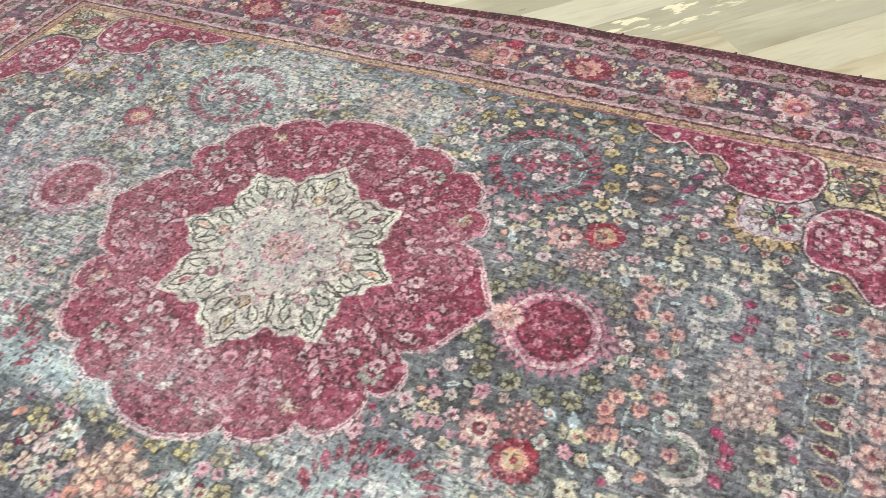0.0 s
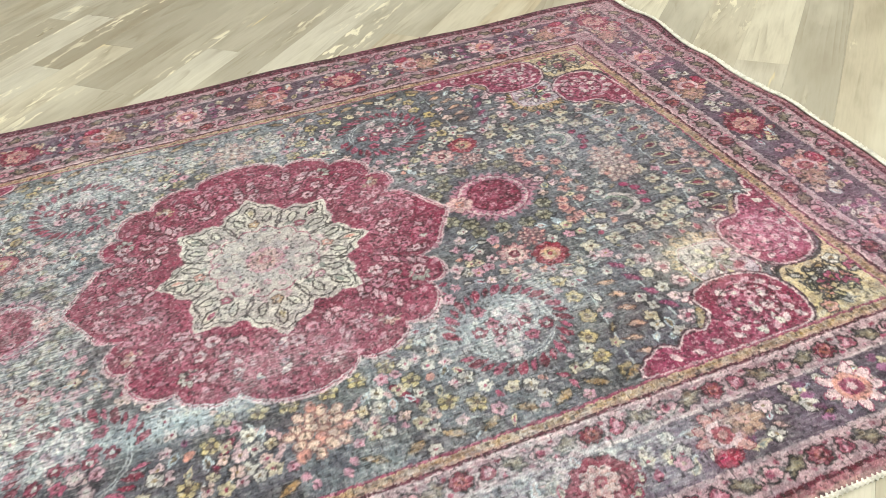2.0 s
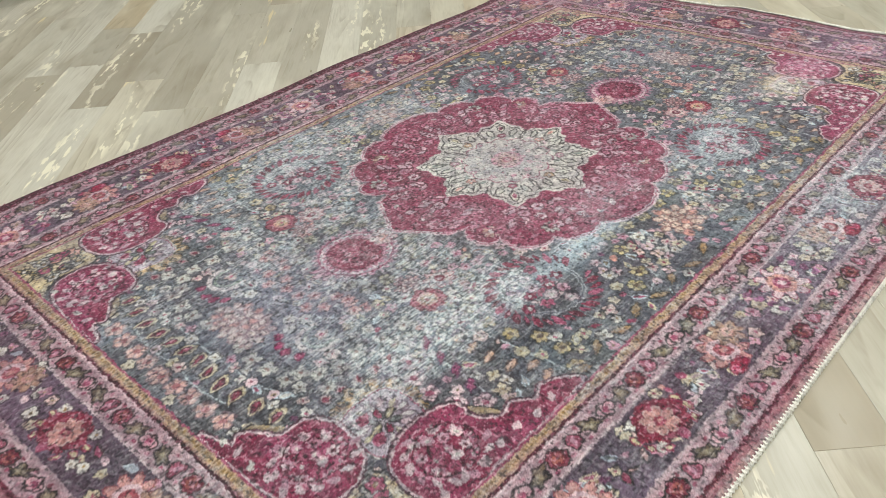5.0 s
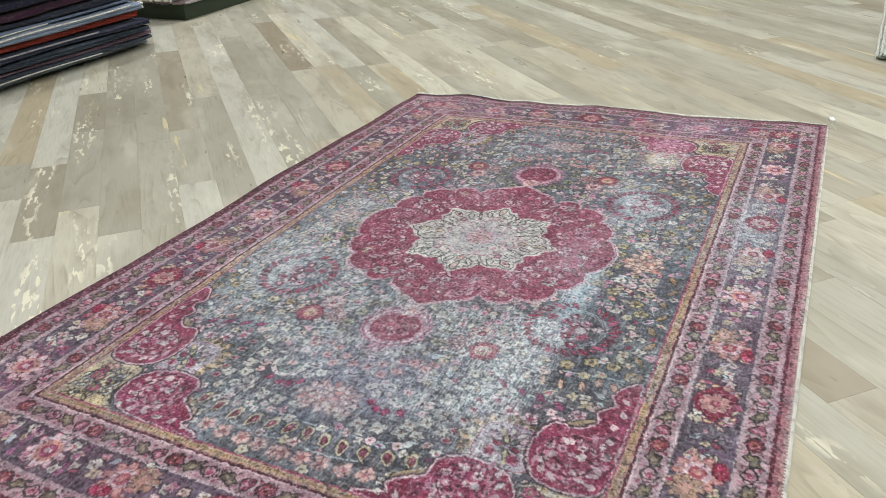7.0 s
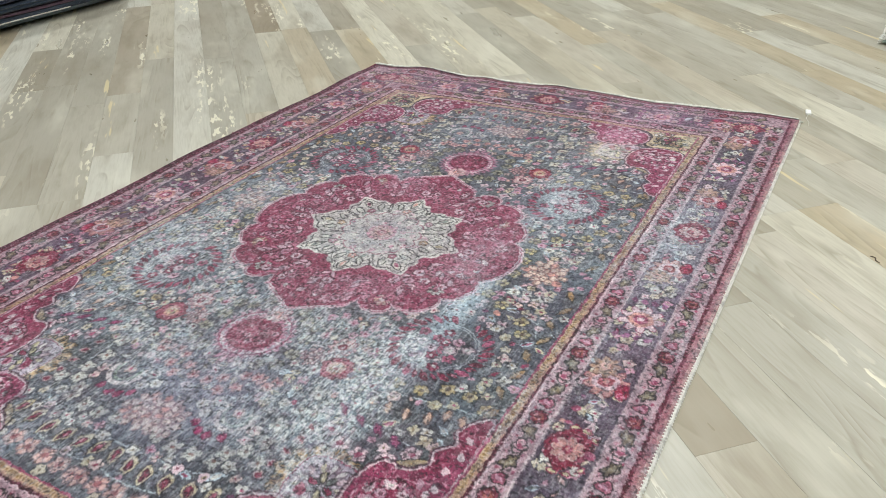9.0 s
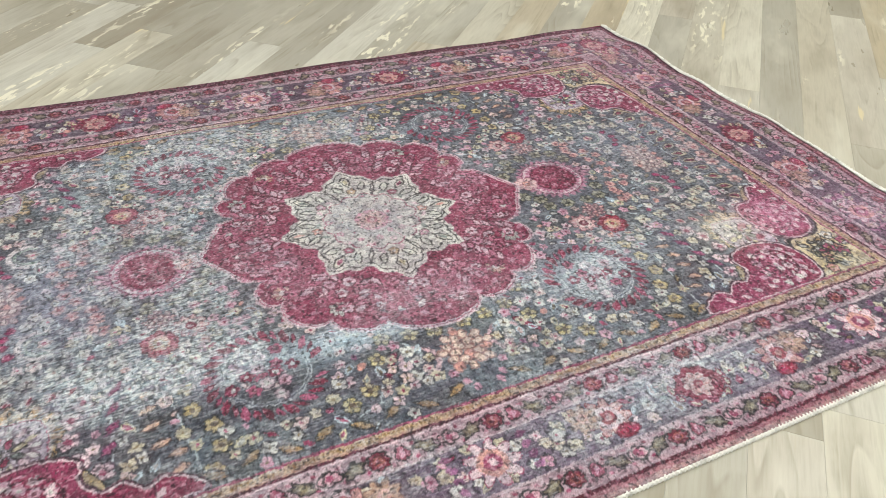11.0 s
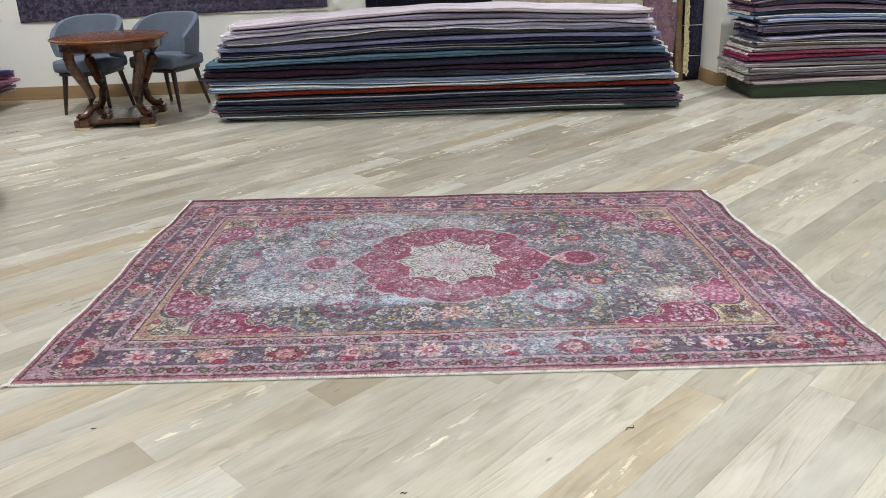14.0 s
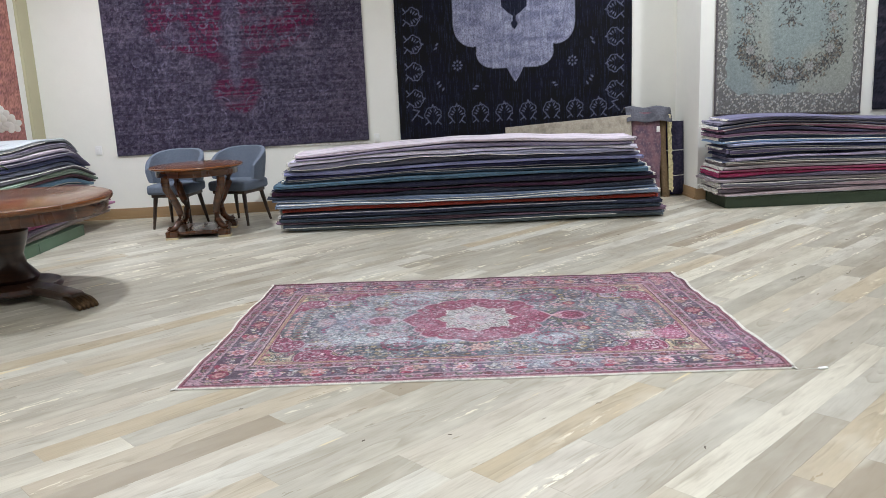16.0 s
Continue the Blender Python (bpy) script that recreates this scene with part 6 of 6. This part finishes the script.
# ---- rolls and slabs leaning by the corner ----
def leaning_rug():
    t = thing("leaning_rug", "faded pink patterned rug folded upright with a grey flap", "rug", BACK @ pose(-0.55, -0.42, 0, 0, 0, 0))
    n = Nodes("faded_pink_pattern")
    v = n.coords()
    c = n.mix(lin(128, 96, 104), lin(92, 74, 90), n.ramp(n.noise(9, v), (0.4, 0.0), (0.6, 1.0)))
    c = n.mix(c, lin(150, 124, 126), n.ramp(n.noise(40, v, 6.0), (0.5, 0.0), (0.7, 0.8)))
    n.set(Base_Color=c, Roughness=0.95)
    n.bump(n.noise(90, v), 0.4, 0.006)

    def slab(x0, x1, y0, y1, z0, z1, lean, mat, name, label=""):
        bm = bmesh.new()
        rings = []
        for i in range(15):
            z = z0 + (z1 - z0) * i / 14
            w = 0.016 * math.sin(5.2 * z + x0 * 9)
            ring = []
            for k in range(20):
                a = 2 * math.pi * k / 20
                cx, sx = math.cos(a), math.sin(a)
                q = max(abs(cx), abs(sx)) ** 0.6
                ring.append(bm.verts.new(((x0 + x1) / 2 + (x1 - x0) / 2 * cx / q * 0.98 + w, (y0 + y1) / 2 + (y1 - y0) / 2 * sx / q * 0.98 + lean * z, z)))
            rings.append(ring)
        for a, b in zip(rings, rings[1:]):
            for k in range(20):
                j = (k + 1) % 20
                bm.faces.new((a[k], a[j], b[j], b[k]))
        bm.faces.new(rings[0][::-1])
        bm.faces.new(rings[-1])
        return part(name, bm, mat, t, label)
    slab(-0.22, 0.16, -0.09, 0.05, 0.0, 1.04, 0.12, n.mat, "folded_body")
    slab(0.15, 0.25, -0.06, 0.05, 0.0, 1.02, 0.12, cloth("olive_brown_back", lin(104, 86, 62)), "inner_fold", "olive brown inner fold")
    # grey flap
    bm = bmesh.new()
    rows = []
    for i in range(9):
        a = i / 8
        y, z = (-0.13 + 0.26 * a + 0.13, 1.055 + 0.055 * math.sin(math.pi * min(1, a * 1.2)) - (0.1 * (0.25 - a) / 0.25 if a < 0.25 else 0))
        rows.append([(-0.27 + 0.056 * k, y, z + 0.012 * math.sin(1.1 * k) - 0.012 * (k / 10)) for k in range(11)])
    top = [[bm.verts.new(v) for v in r] for r in rows]
    low = [[bm.verts.new((x, y, z - 0.022)) for x, y, z in r] for r in rows]
    for g, flip in ((top, 1), (low, -1)):
        for r0, r1 in zip(g, g[1:]):
            for k in range(10):
                bm.faces.new((r0[k], r0[k + 1], r1[k + 1], r1[k])[::flip])
    for k in range(10):
        bm.faces.new((top[0][k], low[0][k], low[0][k + 1], top[0][k + 1]))
        bm.faces.new((top[-1][k + 1], low[-1][k + 1], low[-1][k], top[-1][k]))
    for i in range(8):
        bm.faces.new((top[i][0], top[i + 1][0], low[i + 1][0], low[i][0]))
        bm.faces.new((top[i + 1][10], top[i][10], low[i][10], low[i + 1][10]))
    part("flap", bm, cloth("grey_flap", lin(92, 92, 100)), t, "dark grey flap")
    bm = bmesh.new()
    rr = random.Random(3)
    for k in range(60):
        z = 0.1 + 0.9 * k / 59
        sweep([(0.245, -0.075 + 0.12 * z, z), (0.265 + rr.uniform(0, 0.02), -0.095 + 0.12 * z, z - 0.01), (0.27 + rr.uniform(-0.02, 0.02), -0.11 + 0.12 * z, z - 0.03 - rr.uniform(0, 0.02))], [0.014, 0.012, 0.007], 5, bm)
    part("fringe", bm, cloth("yellow_fringe", lin(206, 194, 146), lin(226, 218, 182), 200), t, "yellowed cotton fringe")
    part("price_tag", box(0.085, 0.125, -0.128, -0.122, 0.80, 0.87, bevel=0.002), WHITE_PLASTIC, t, "white paper tag", pose(0, 0.085, 0.0))
    return t


leaning_rug()
roll = thing("rolled_rug", "dark navy rug rolled up and standing by the wall", "rug", BACK @ pose(-0.19, -0.30, 0, -4, 0, 0))
bm = bmesh.new()
sp = []
for i in range(70):
    a = i * 0.27
    r = 0.02 + 0.0055 * a
    sp.append((r * 1.15 * math.cos(a), r * 0.9 * math.sin(a)))
for (ax_, ay_), (bx_, by_) in zip(sp, sp[1:]):
    bm.faces.new([bm.verts.new(v) for v in ((ax_, ay_, 0.01), (bx_, by_, 0.01), (bx_ * 1.02, by_ * 1.02, 0.91), (ax_ * 1.02, ay_ * 1.02, 0.91))])
bmesh.ops.remove_doubles(bm, verts=bm.verts, dist=0.0008)
lathe([(0.110, 0.01), (0.123, 0.03), (0.123, 0.89), (0.112, 0.905), (0.05, 0.90)], 28, bm, (1.12, 0.88))
part("roll", bm, cloth("navy_roll", lin(50, 50, 72), lin(78, 72, 92), 30), roll)
for z in (0.24, 0.55):
    part("cord", lathe([(0.1245, z), (0.1275, z + 0.004), (0.1245, z + 0.008)], 28, None, (1.12, 0.88)), FRINGE, roll, "pale binding cord")
part("cord_end", sweep([(0.14, -0.02, 0.55), (0.165, -0.03, 0.42), (0.17, -0.03, 0.25), (0.175, -0.03, 0.12)], [0.004] * 4, 5), FRINGE, roll, "loose cord end")

slab_thing = thing("leaning_board", "flat beige fabric board standing behind the long stack", "board", BACK @ pose(-1.45, -0.42, 0, -2, -3.2, 0))
part("board", box(-0.80, 0.74, -0.02, 0.02, 0.045, 0.98, bevel=0.006), cloth("beige_backing", lin(168, 158, 142), lin(186, 178, 162), 80), slab_thing)


# ---- chairs and tables ----
def tub_chair(m):
    t = thing("tub_chair", "grey blue upholstered tub chair with dark tapered legs", "chair", m, "chairs at the small table")
    part("seat", box(-0.25, 0.25, -0.25, 0.24, 0.395, 0.505, bevel=0.04, segs=4), UPHOLSTERY, t)
    part("seat_frame", box(-0.215, 0.215, -0.21, 0.20, 0.36, 0.3945, bevel=0.006), LEGWOOD, t)
    # wrapped back: an open ring, high behind and sloping down to the arms
    bm = bmesh.new()
    rings = []
    for i in range(33):
        a = math.radians(-20 + 220 * i / 32)
        f = abs(i - 16) / 16
        top = 0.875 - 0.20 * f ** 3
        low = 0.47 + 0.05 * f ** 2
        ring = []
        for k in range(14):
            b = 2 * math.pi * k / 14
            th, tall = 0.030, (top - low) / 2
            cu, sv = math.cos(b), math.sin(b)
            q = max(abs(cu), abs(sv)) ** 0.75
            r = 0.265 + th * cu / q + 0.035 * (sv + 1) * (1 - 0.5 * f)
            ring.append(bm.verts.new((r * 1.02 * math.cos(a), r * math.sin(a) * 0.98 + 0.0, (top + low) / 2 + tall * sv / q)))
        rings.append(ring)
    for r0, r1 in zip(rings, rings[1:]):
        for k in range(14):
            j = (k + 1) % 14
            bm.faces.new((r0[k], r0[j], r1[j], r1[k]))
    bm.faces.new(rings[0][::-1])
    bm.faces.new(rings[-1])
    part("backrest", bm, UPHOLSTERY, t)
    for sx in (1, -1):
        for sy in (1, -1):
            part("leg", sweep([(sx * 0.18, sy * 0.17, 0.375), (sx * 0.205, sy * (0.19 if sy < 0 else 0.215), 0.17), (sx * 0.225, sy * (0.205 if sy < 0 else 0.26), 0.0)], [0.024, 0.019, 0.013], 8, square=True), LEGWOOD, t)
    return t


tub_chair(pose(-4.19, 5.00, 0, 0, 0, -6))
tub_chair(pose(-3.50, 5.09, 0, 0, 0, -20))


def small_table(m):
    t = thing("side_table", "round polished walnut table with curved legs on a platform base", "table", m)
    part("tabletop", lathe([(0.0, 0.715), (0.45, 0.715), (0.475, 0.722), (0.488, 0.732), (0.488, 0.742), (0.478, 0.75), (0.46, 0.752), (0.0, 0.752)][1:-1], 64), CHERRY, t, "glossy reddish brown round top")
    part("apron", lathe([(0.40, 0.645), (0.425, 0.650), (0.425, 0.7145), (0.40, 0.7145)], 64), WALNUT, t)
    for k in range(4):
        a = math.pi / 4 + k * math.pi / 2
        prof = [(0.395, 0.645), (0.405, 0.60), (0.39, 0.53), (0.34, 0.44), (0.285, 0.34), (0.262, 0.25), (0.285, 0.17), (0.335, 0.115), (0.39, 0.10), (0.415, 0.115), (0.405, 0.135)]
        pts = [(r * math.cos(a), r * math.sin(a), z) for r, z in prof]
        part("leg", sweep(pts, [0.044, 0.046, 0.046, 0.043, 0.038, 0.035, 0.034, 0.033, 0.030, 0.024, 0.015], 12), WALNUT, t)
        fx, fy = 0.38 * math.cos(a), 0.38 * math.sin(a)
        block = part("foot_block", box(fx - 0.062, fx + 0.062, fy - 0.062, fy + 0.062, 0.022, 0.0845, bevel=0.008), WALNUT, t)
        part("foot_cap", box(fx - 0.066, fx + 0.066, fy - 0.066, fy + 0.066, 0.0, 0.0215, bevel=0.006), GILT, block, "pale gilt foot cap")
    bm = bmesh.new()
    ring = []
    for k in range(64):
        a = 2 * math.pi * k / 64
        r = 0.345 - 0.085 * (0.5 + 0.5 * math.cos(4 * a))
        ring.append((r * math.cos(a), r * math.sin(a)))
    lo = [bm.verts.new((x, y, 0.035)) for x, y in ring]
    mid = [bm.verts.new((x * 1.02, y * 1.02, 0.055)) for x, y in ring]
    hi = [bm.verts.new((x * 0.98, y * 0.98, 0.075)) for x, y in ring]
    for a, b in ((lo, mid), (mid, hi)):
        for k in range(64):
            j = (k + 1) % 64
            bm.faces.new((a[k], a[j], b[j], b[k]))
    bm.faces.new(lo[::-1])
    bm.faces.new(hi)
    part("base_shelf", bm, WALNUT, t)
    return t


small_table(pose(-3.76, 4.460, 0, 0, 0, 8))


def big_table(m):
    t = thing("pedestal_table", "large round polished wood table on a carved pedestal with paw feet", "table", m)
    part("tabletop", lathe([(0.756, 0.716), (0.780, 0.722), (0.788, 0.738), (0.784, 0.756), (0.766, 0.764)], 96), CHERRY, t, "glossy honey brown round top")
    part("apron", lathe([(0.70, 0.625), (0.735, 0.63), (0.748, 0.68), (0.748, 0.7155), (0.715, 0.7155)], 96), WALNUT, t)
    part("pedestal", lathe([(0.17, 0.13), (0.19, 0.16), (0.16, 0.20), (0.11, 0.26), (0.095, 0.34), (0.13, 0.44), (0.15, 0.52), (0.12, 0.56), (0.16, 0.60), (0.26, 0.6245)], 40), DARK_WALNUT, t)
    part("plinth", lathe([(0.30, 0.06), (0.34, 0.065), (0.35, 0.085), (0.33, 0.11), (0.22, 0.1295)], 48), DARK_WALNUT, t)
    for k in (-30, 150, 240):
        a = radians(k)
        ca, sa = math.cos(a), math.sin(a)
        arm = part("foot_arm", sweep([(r * ca, r * sa, z) for r, z in ((0.26, 0.095), (0.44, 0.095), (0.62, 0.088), (0.74, 0.082), (0.79, 0.08))], [0.074, 0.072, 0.07, 0.066, 0.05], 12, square=True, squash=0.5), DARK_WALNUT, t)
        bm = bmesh.new()
        for j in range(-2, 3):          # toes of the paw
            da = 0.075 * j / 2
            pa, qa = math.cos(a + da), math.sin(a + da)
            sweep([(r * pa, r * qa, z) for r, z in ((0.71, 0.075), (0.77, 0.068), (0.83, 0.050), (0.87, 0.030), (0.895, 0.014), (0.90, 0.006))], [0.020, 0.024, 0.027, 0.025, 0.016, 0.008], 8, bm)
        for q in (-1, 1):
            pts = []
            for j in range(12):
                b = j * 0.6
                rr_ = 0.03 * (1 - j / 13)
                pts.append(((0.73 + rr_ * math.cos(b)) * ca - q * sa * 0.05, (0.73 + rr_ * math.cos(b)) * sa + q * ca * 0.05, 0.06 + rr_ * math.sin(b)))
            sweep(pts, [0.008] * 12, 6, bm)
        part("paw_foot", bm, BRONZE, arm, "carved dark gilt paw foot")
    return t


TABLE = pose(-4.44, 1.92, 0, 0, 0, 0)
big_table(TABLE)


def orchid(m):
    t = thing("orchid_plant", "white flowering orchid in a white ceramic pot on the round table", "plant", m)
    part("pot", lathe([(0.05, 0.0), (0.065, 0.005), (0.085, 0.10), (0.095, 0.17), (0.088, 0.172), (0.07, 0.15)], 32), CERAMIC, t)
    rr = random.Random(4)
    for k in range(5):
        a = k * 1.26 + 0.3
        bm = bmesh.new()
        top, low = [], []
        for i in range(9):
            f = i / 8
            r, z, wd = 0.02 + 0.2 * f, 0.16 + 0.12 * math.sin(2.2 * f) - 0.05 * f, 0.035 * math.sin(math.pi * (0.12 + 0.86 * f))
            top.append([bm.verts.new((r * math.cos(a) + q * wd * math.sin(a), r * math.sin(a) - q * wd * math.cos(a), z + 0.008 * abs(q))) for q in (-1, 0, 1)])
            low.append([bm.verts.new(v.co - Vector((0, 0, 0.004))) for v in top[-1]])
        for g, s in ((top, 1), (low, -1)):
            for r0, r1 in zip(g, g[1:]):
                for q in range(2):
                    bm.faces.new((r0[q], r0[q + 1], r1[q + 1], r1[q])[::s])
        part("leaf", bm, STEM, t)
    for k, (a, out) in enumerate(((-0.1, 0.34), (0.9, 0.26), (2.5, 0.25))):
        pts = []
        for i in range(14):
            f = i / 13
            r = out * f ** 1.6
            pts.append(Vector((r * math.cos(a), r * math.sin(a), 0.15 + 0.56 * math.sin(2.2 * f) * (1 - 0.12 * f))))
        stem = part("stem", sweep(pts, [0.004] * 14, 6), STEM, t)
        for i in range(7, 14):
            p = pts[i]
            bm = bmesh.new()
            tw = rr.uniform(0, 6)
            for q in range(5):          # five rounded petals
                b = tw + q * 1.2566
                c = p + Vector((0.03 * math.cos(b), rr.uniform(-0.02, 0.01), 0.03 * math.sin(b)))
                s = bmesh.ops.create_icosphere(bm, subdivisions=2, radius=1)
                bmesh.ops.transform(bm, verts=s["verts"], matrix=Matrix.LocRotScale(c, Euler((0, -b, 0)), (0.034, 0.007, 0.026)))
            part("blossom", bm, PETAL, stem)
    return t


orchid(TABLE @ pose(-0.20, 0.06, 0.7645, 0, 0, 8))


# ---- floor boards ----
solid("floor", box(X0, X1, Y0, 7.0, -0.06, -0.017), SUBFLOOR, "pale limed oak board floor laid diagonally", "floor", kind="structure")
floor = bpy.data.objects["floor"]
WIDE, GAP, DEEP = 0.155, 0.0004, 0.016
rng_floor = random.Random(12)
LENGTHS = [0.75, 1.05, 1.35, 1.65, 1.95, 2.3]
S2 = math.sqrt(0.5)


def board_verts(length):
    """A board along x with a fine eased edge, its face at z = 0."""
    l, w, e = length / 2 - GAP / 2, WIDE / 2 - GAP / 2, 0.0005
    v = [(sx * l, sy * w, -DEEP) for sx, sy in ((-1, -1), (1, -1), (1, 1), (-1, 1))]
    v += [(sx * l, sy * w, -e * 0.7) for sx, sy in ((-1, -1), (1, -1), (1, 1), (-1, 1))]
    v += [(sx * (l - e), sy * (w - e), 0.0) for sx, sy in ((-1, -1), (1, -1), (1, 1), (-1, 1))]
    f = [(8, 9, 10, 11)]
    for a, b in ((0, 4), (4, 8)):
        for k in range(4):
            j = (k + 1) % 4
            f.append((a + k, a + j, b + j, b + k))
    return v, f


board_mesh = {}
# boards whose place and tone stand out: row, from, to along the row, tone
STRIKING = {5: (-1.12, 0.95, 0.99), 6: (-1.05, -0.13, 0.86), 4: (-1.45, -0.15, 0.30), 3: (-1.40, -0.03, 0.55), 2: (-1.0, 0.05, 0.74), 1: (-1.5, -0.30, 0.63), 0: (-1.6, -0.30, 0.97), -1: (-1.6, -0.4, 0.54),
            -14: (1.75, 3.62, 0.02), -13: (0.4, 2.3, 0.28), -12: (0.7, 3.1, 0.45), -11: (0.5, 2.2, 0.16), -19: (1.6, 3.4, 0.635), -18: (1.5, 3.5, 0.42), -16: (0.6, 2.0, 0.22), 8: (0.2, 1.6, 0.40), 11: (1.0, 2.6, 0.3), 7: (0.9, 2.4, 0.64)}
far_v, far_f, near_count = [], [], 0
for row in range(-75, 96):
    across = -0.03 + WIDE * (row + 0.5)
    along = -13.0 - rng_floor.uniform(0, 2)
    fixed = STRIKING.get(row)
    while along < 13.5:
        i = rng_floor.choices(range(6), (1, 2, 3, 3, 3, 2))[0]
        length, shade = LENGTHS[i], rng_floor.random()
        if fixed and along - 0.001 < fixed[0] < along + length + 0.4:
            if fixed[0] - along > 0.3:
                length = fixed[0] - along          # the board before it is cut to fit
            else:
                length, shade, fixed = fixed[1] - along, fixed[2], None
        mid = along + length / 2
        along += length
        x, y = S2 * (mid + across), S2 * (mid - across)
        reach = 0.36 * length
        if not (X0 - reach < x < X1 + reach and Y0 - reach < y < 6.55 + reach):
            continue
        if -3.9 < x < 2.6 and -2.6 < y < 4.2 and near_count < 300:
            if length not in board_mesh:
                v, f = board_verts(length)
                board_mesh[length] = bpy.data.meshes.new("board")
                board_mesh[length].from_pydata(v, [], f)
                board_mesh[length].materials.append(BOARDS)
            ob = new("board", board_mesh[length])
            ob.parent = floor
            ob.color = (shade, shade, shade, 1)
            ob.matrix_world = pose(x, y, 0, 0, 0, 45)
            near_count += 1
        else:
            v, f = board_verts(length)
            n0 = len(far_v)
            far_v += [(x + S2 * (a - b), y + S2 * (a + b), c) for a, b, c in v]
            far_f += [tuple(n0 + k for k in q) for q in f]
me = bpy.data.meshes.new("far_boards")
me.from_pydata(far_v, [], far_f)
me.materials.append(BOARDS_FAR)
bm = bmesh.new()
bm.from_mesh(me)
for co, no in (((X0 + 0.001, 0, 0), (-1, 0, 0)), ((X1 - 0.001, 0, 0), (1, 0, 0)), ((0, Y0 + 0.001, 0), (0, -1, 0)), ((1.91, 6.23, 0), (-math.sin(A), math.cos(A), 0))):
    bmesh.ops.bisect_plane(bm, geom=bm.verts[:] + bm.edges[:] + bm.faces[:], plane_co=co, plane_no=no, clear_outer=True)
bm.to_mesh(me)
bm.free()
far = new("far_boards", me)
far.parent = floor
tagged(far, kind="stuff")

# ---- lint on the boards ----
for x, y, turn, length in ((-0.36, -0.55, 35, 0.04), (-0.02, -1.03, 80, 0.022), (-1.05, -0.83, 10, 0.018), (-1.42, -0.86, 60, 0.02), (-2.05, -0.47, 20, 0.016)):
    solid("thread_lint", sweep([(-length / 2, 0, 0.0018), (-length / 5, length / 6, 0.0035), (length / 5, -length / 8, 0.0022), (length / 2, length / 7, 0.0018)], [0.0013, 0.0016, 0.0016, 0.0012], 5),
                 plain("dark_thread", lin(70, 56, 44), 0.9), "short dark thread of lint lying on the floor", "lint", pose(x, y, 0, 0, 0, turn), "lint on the floor")
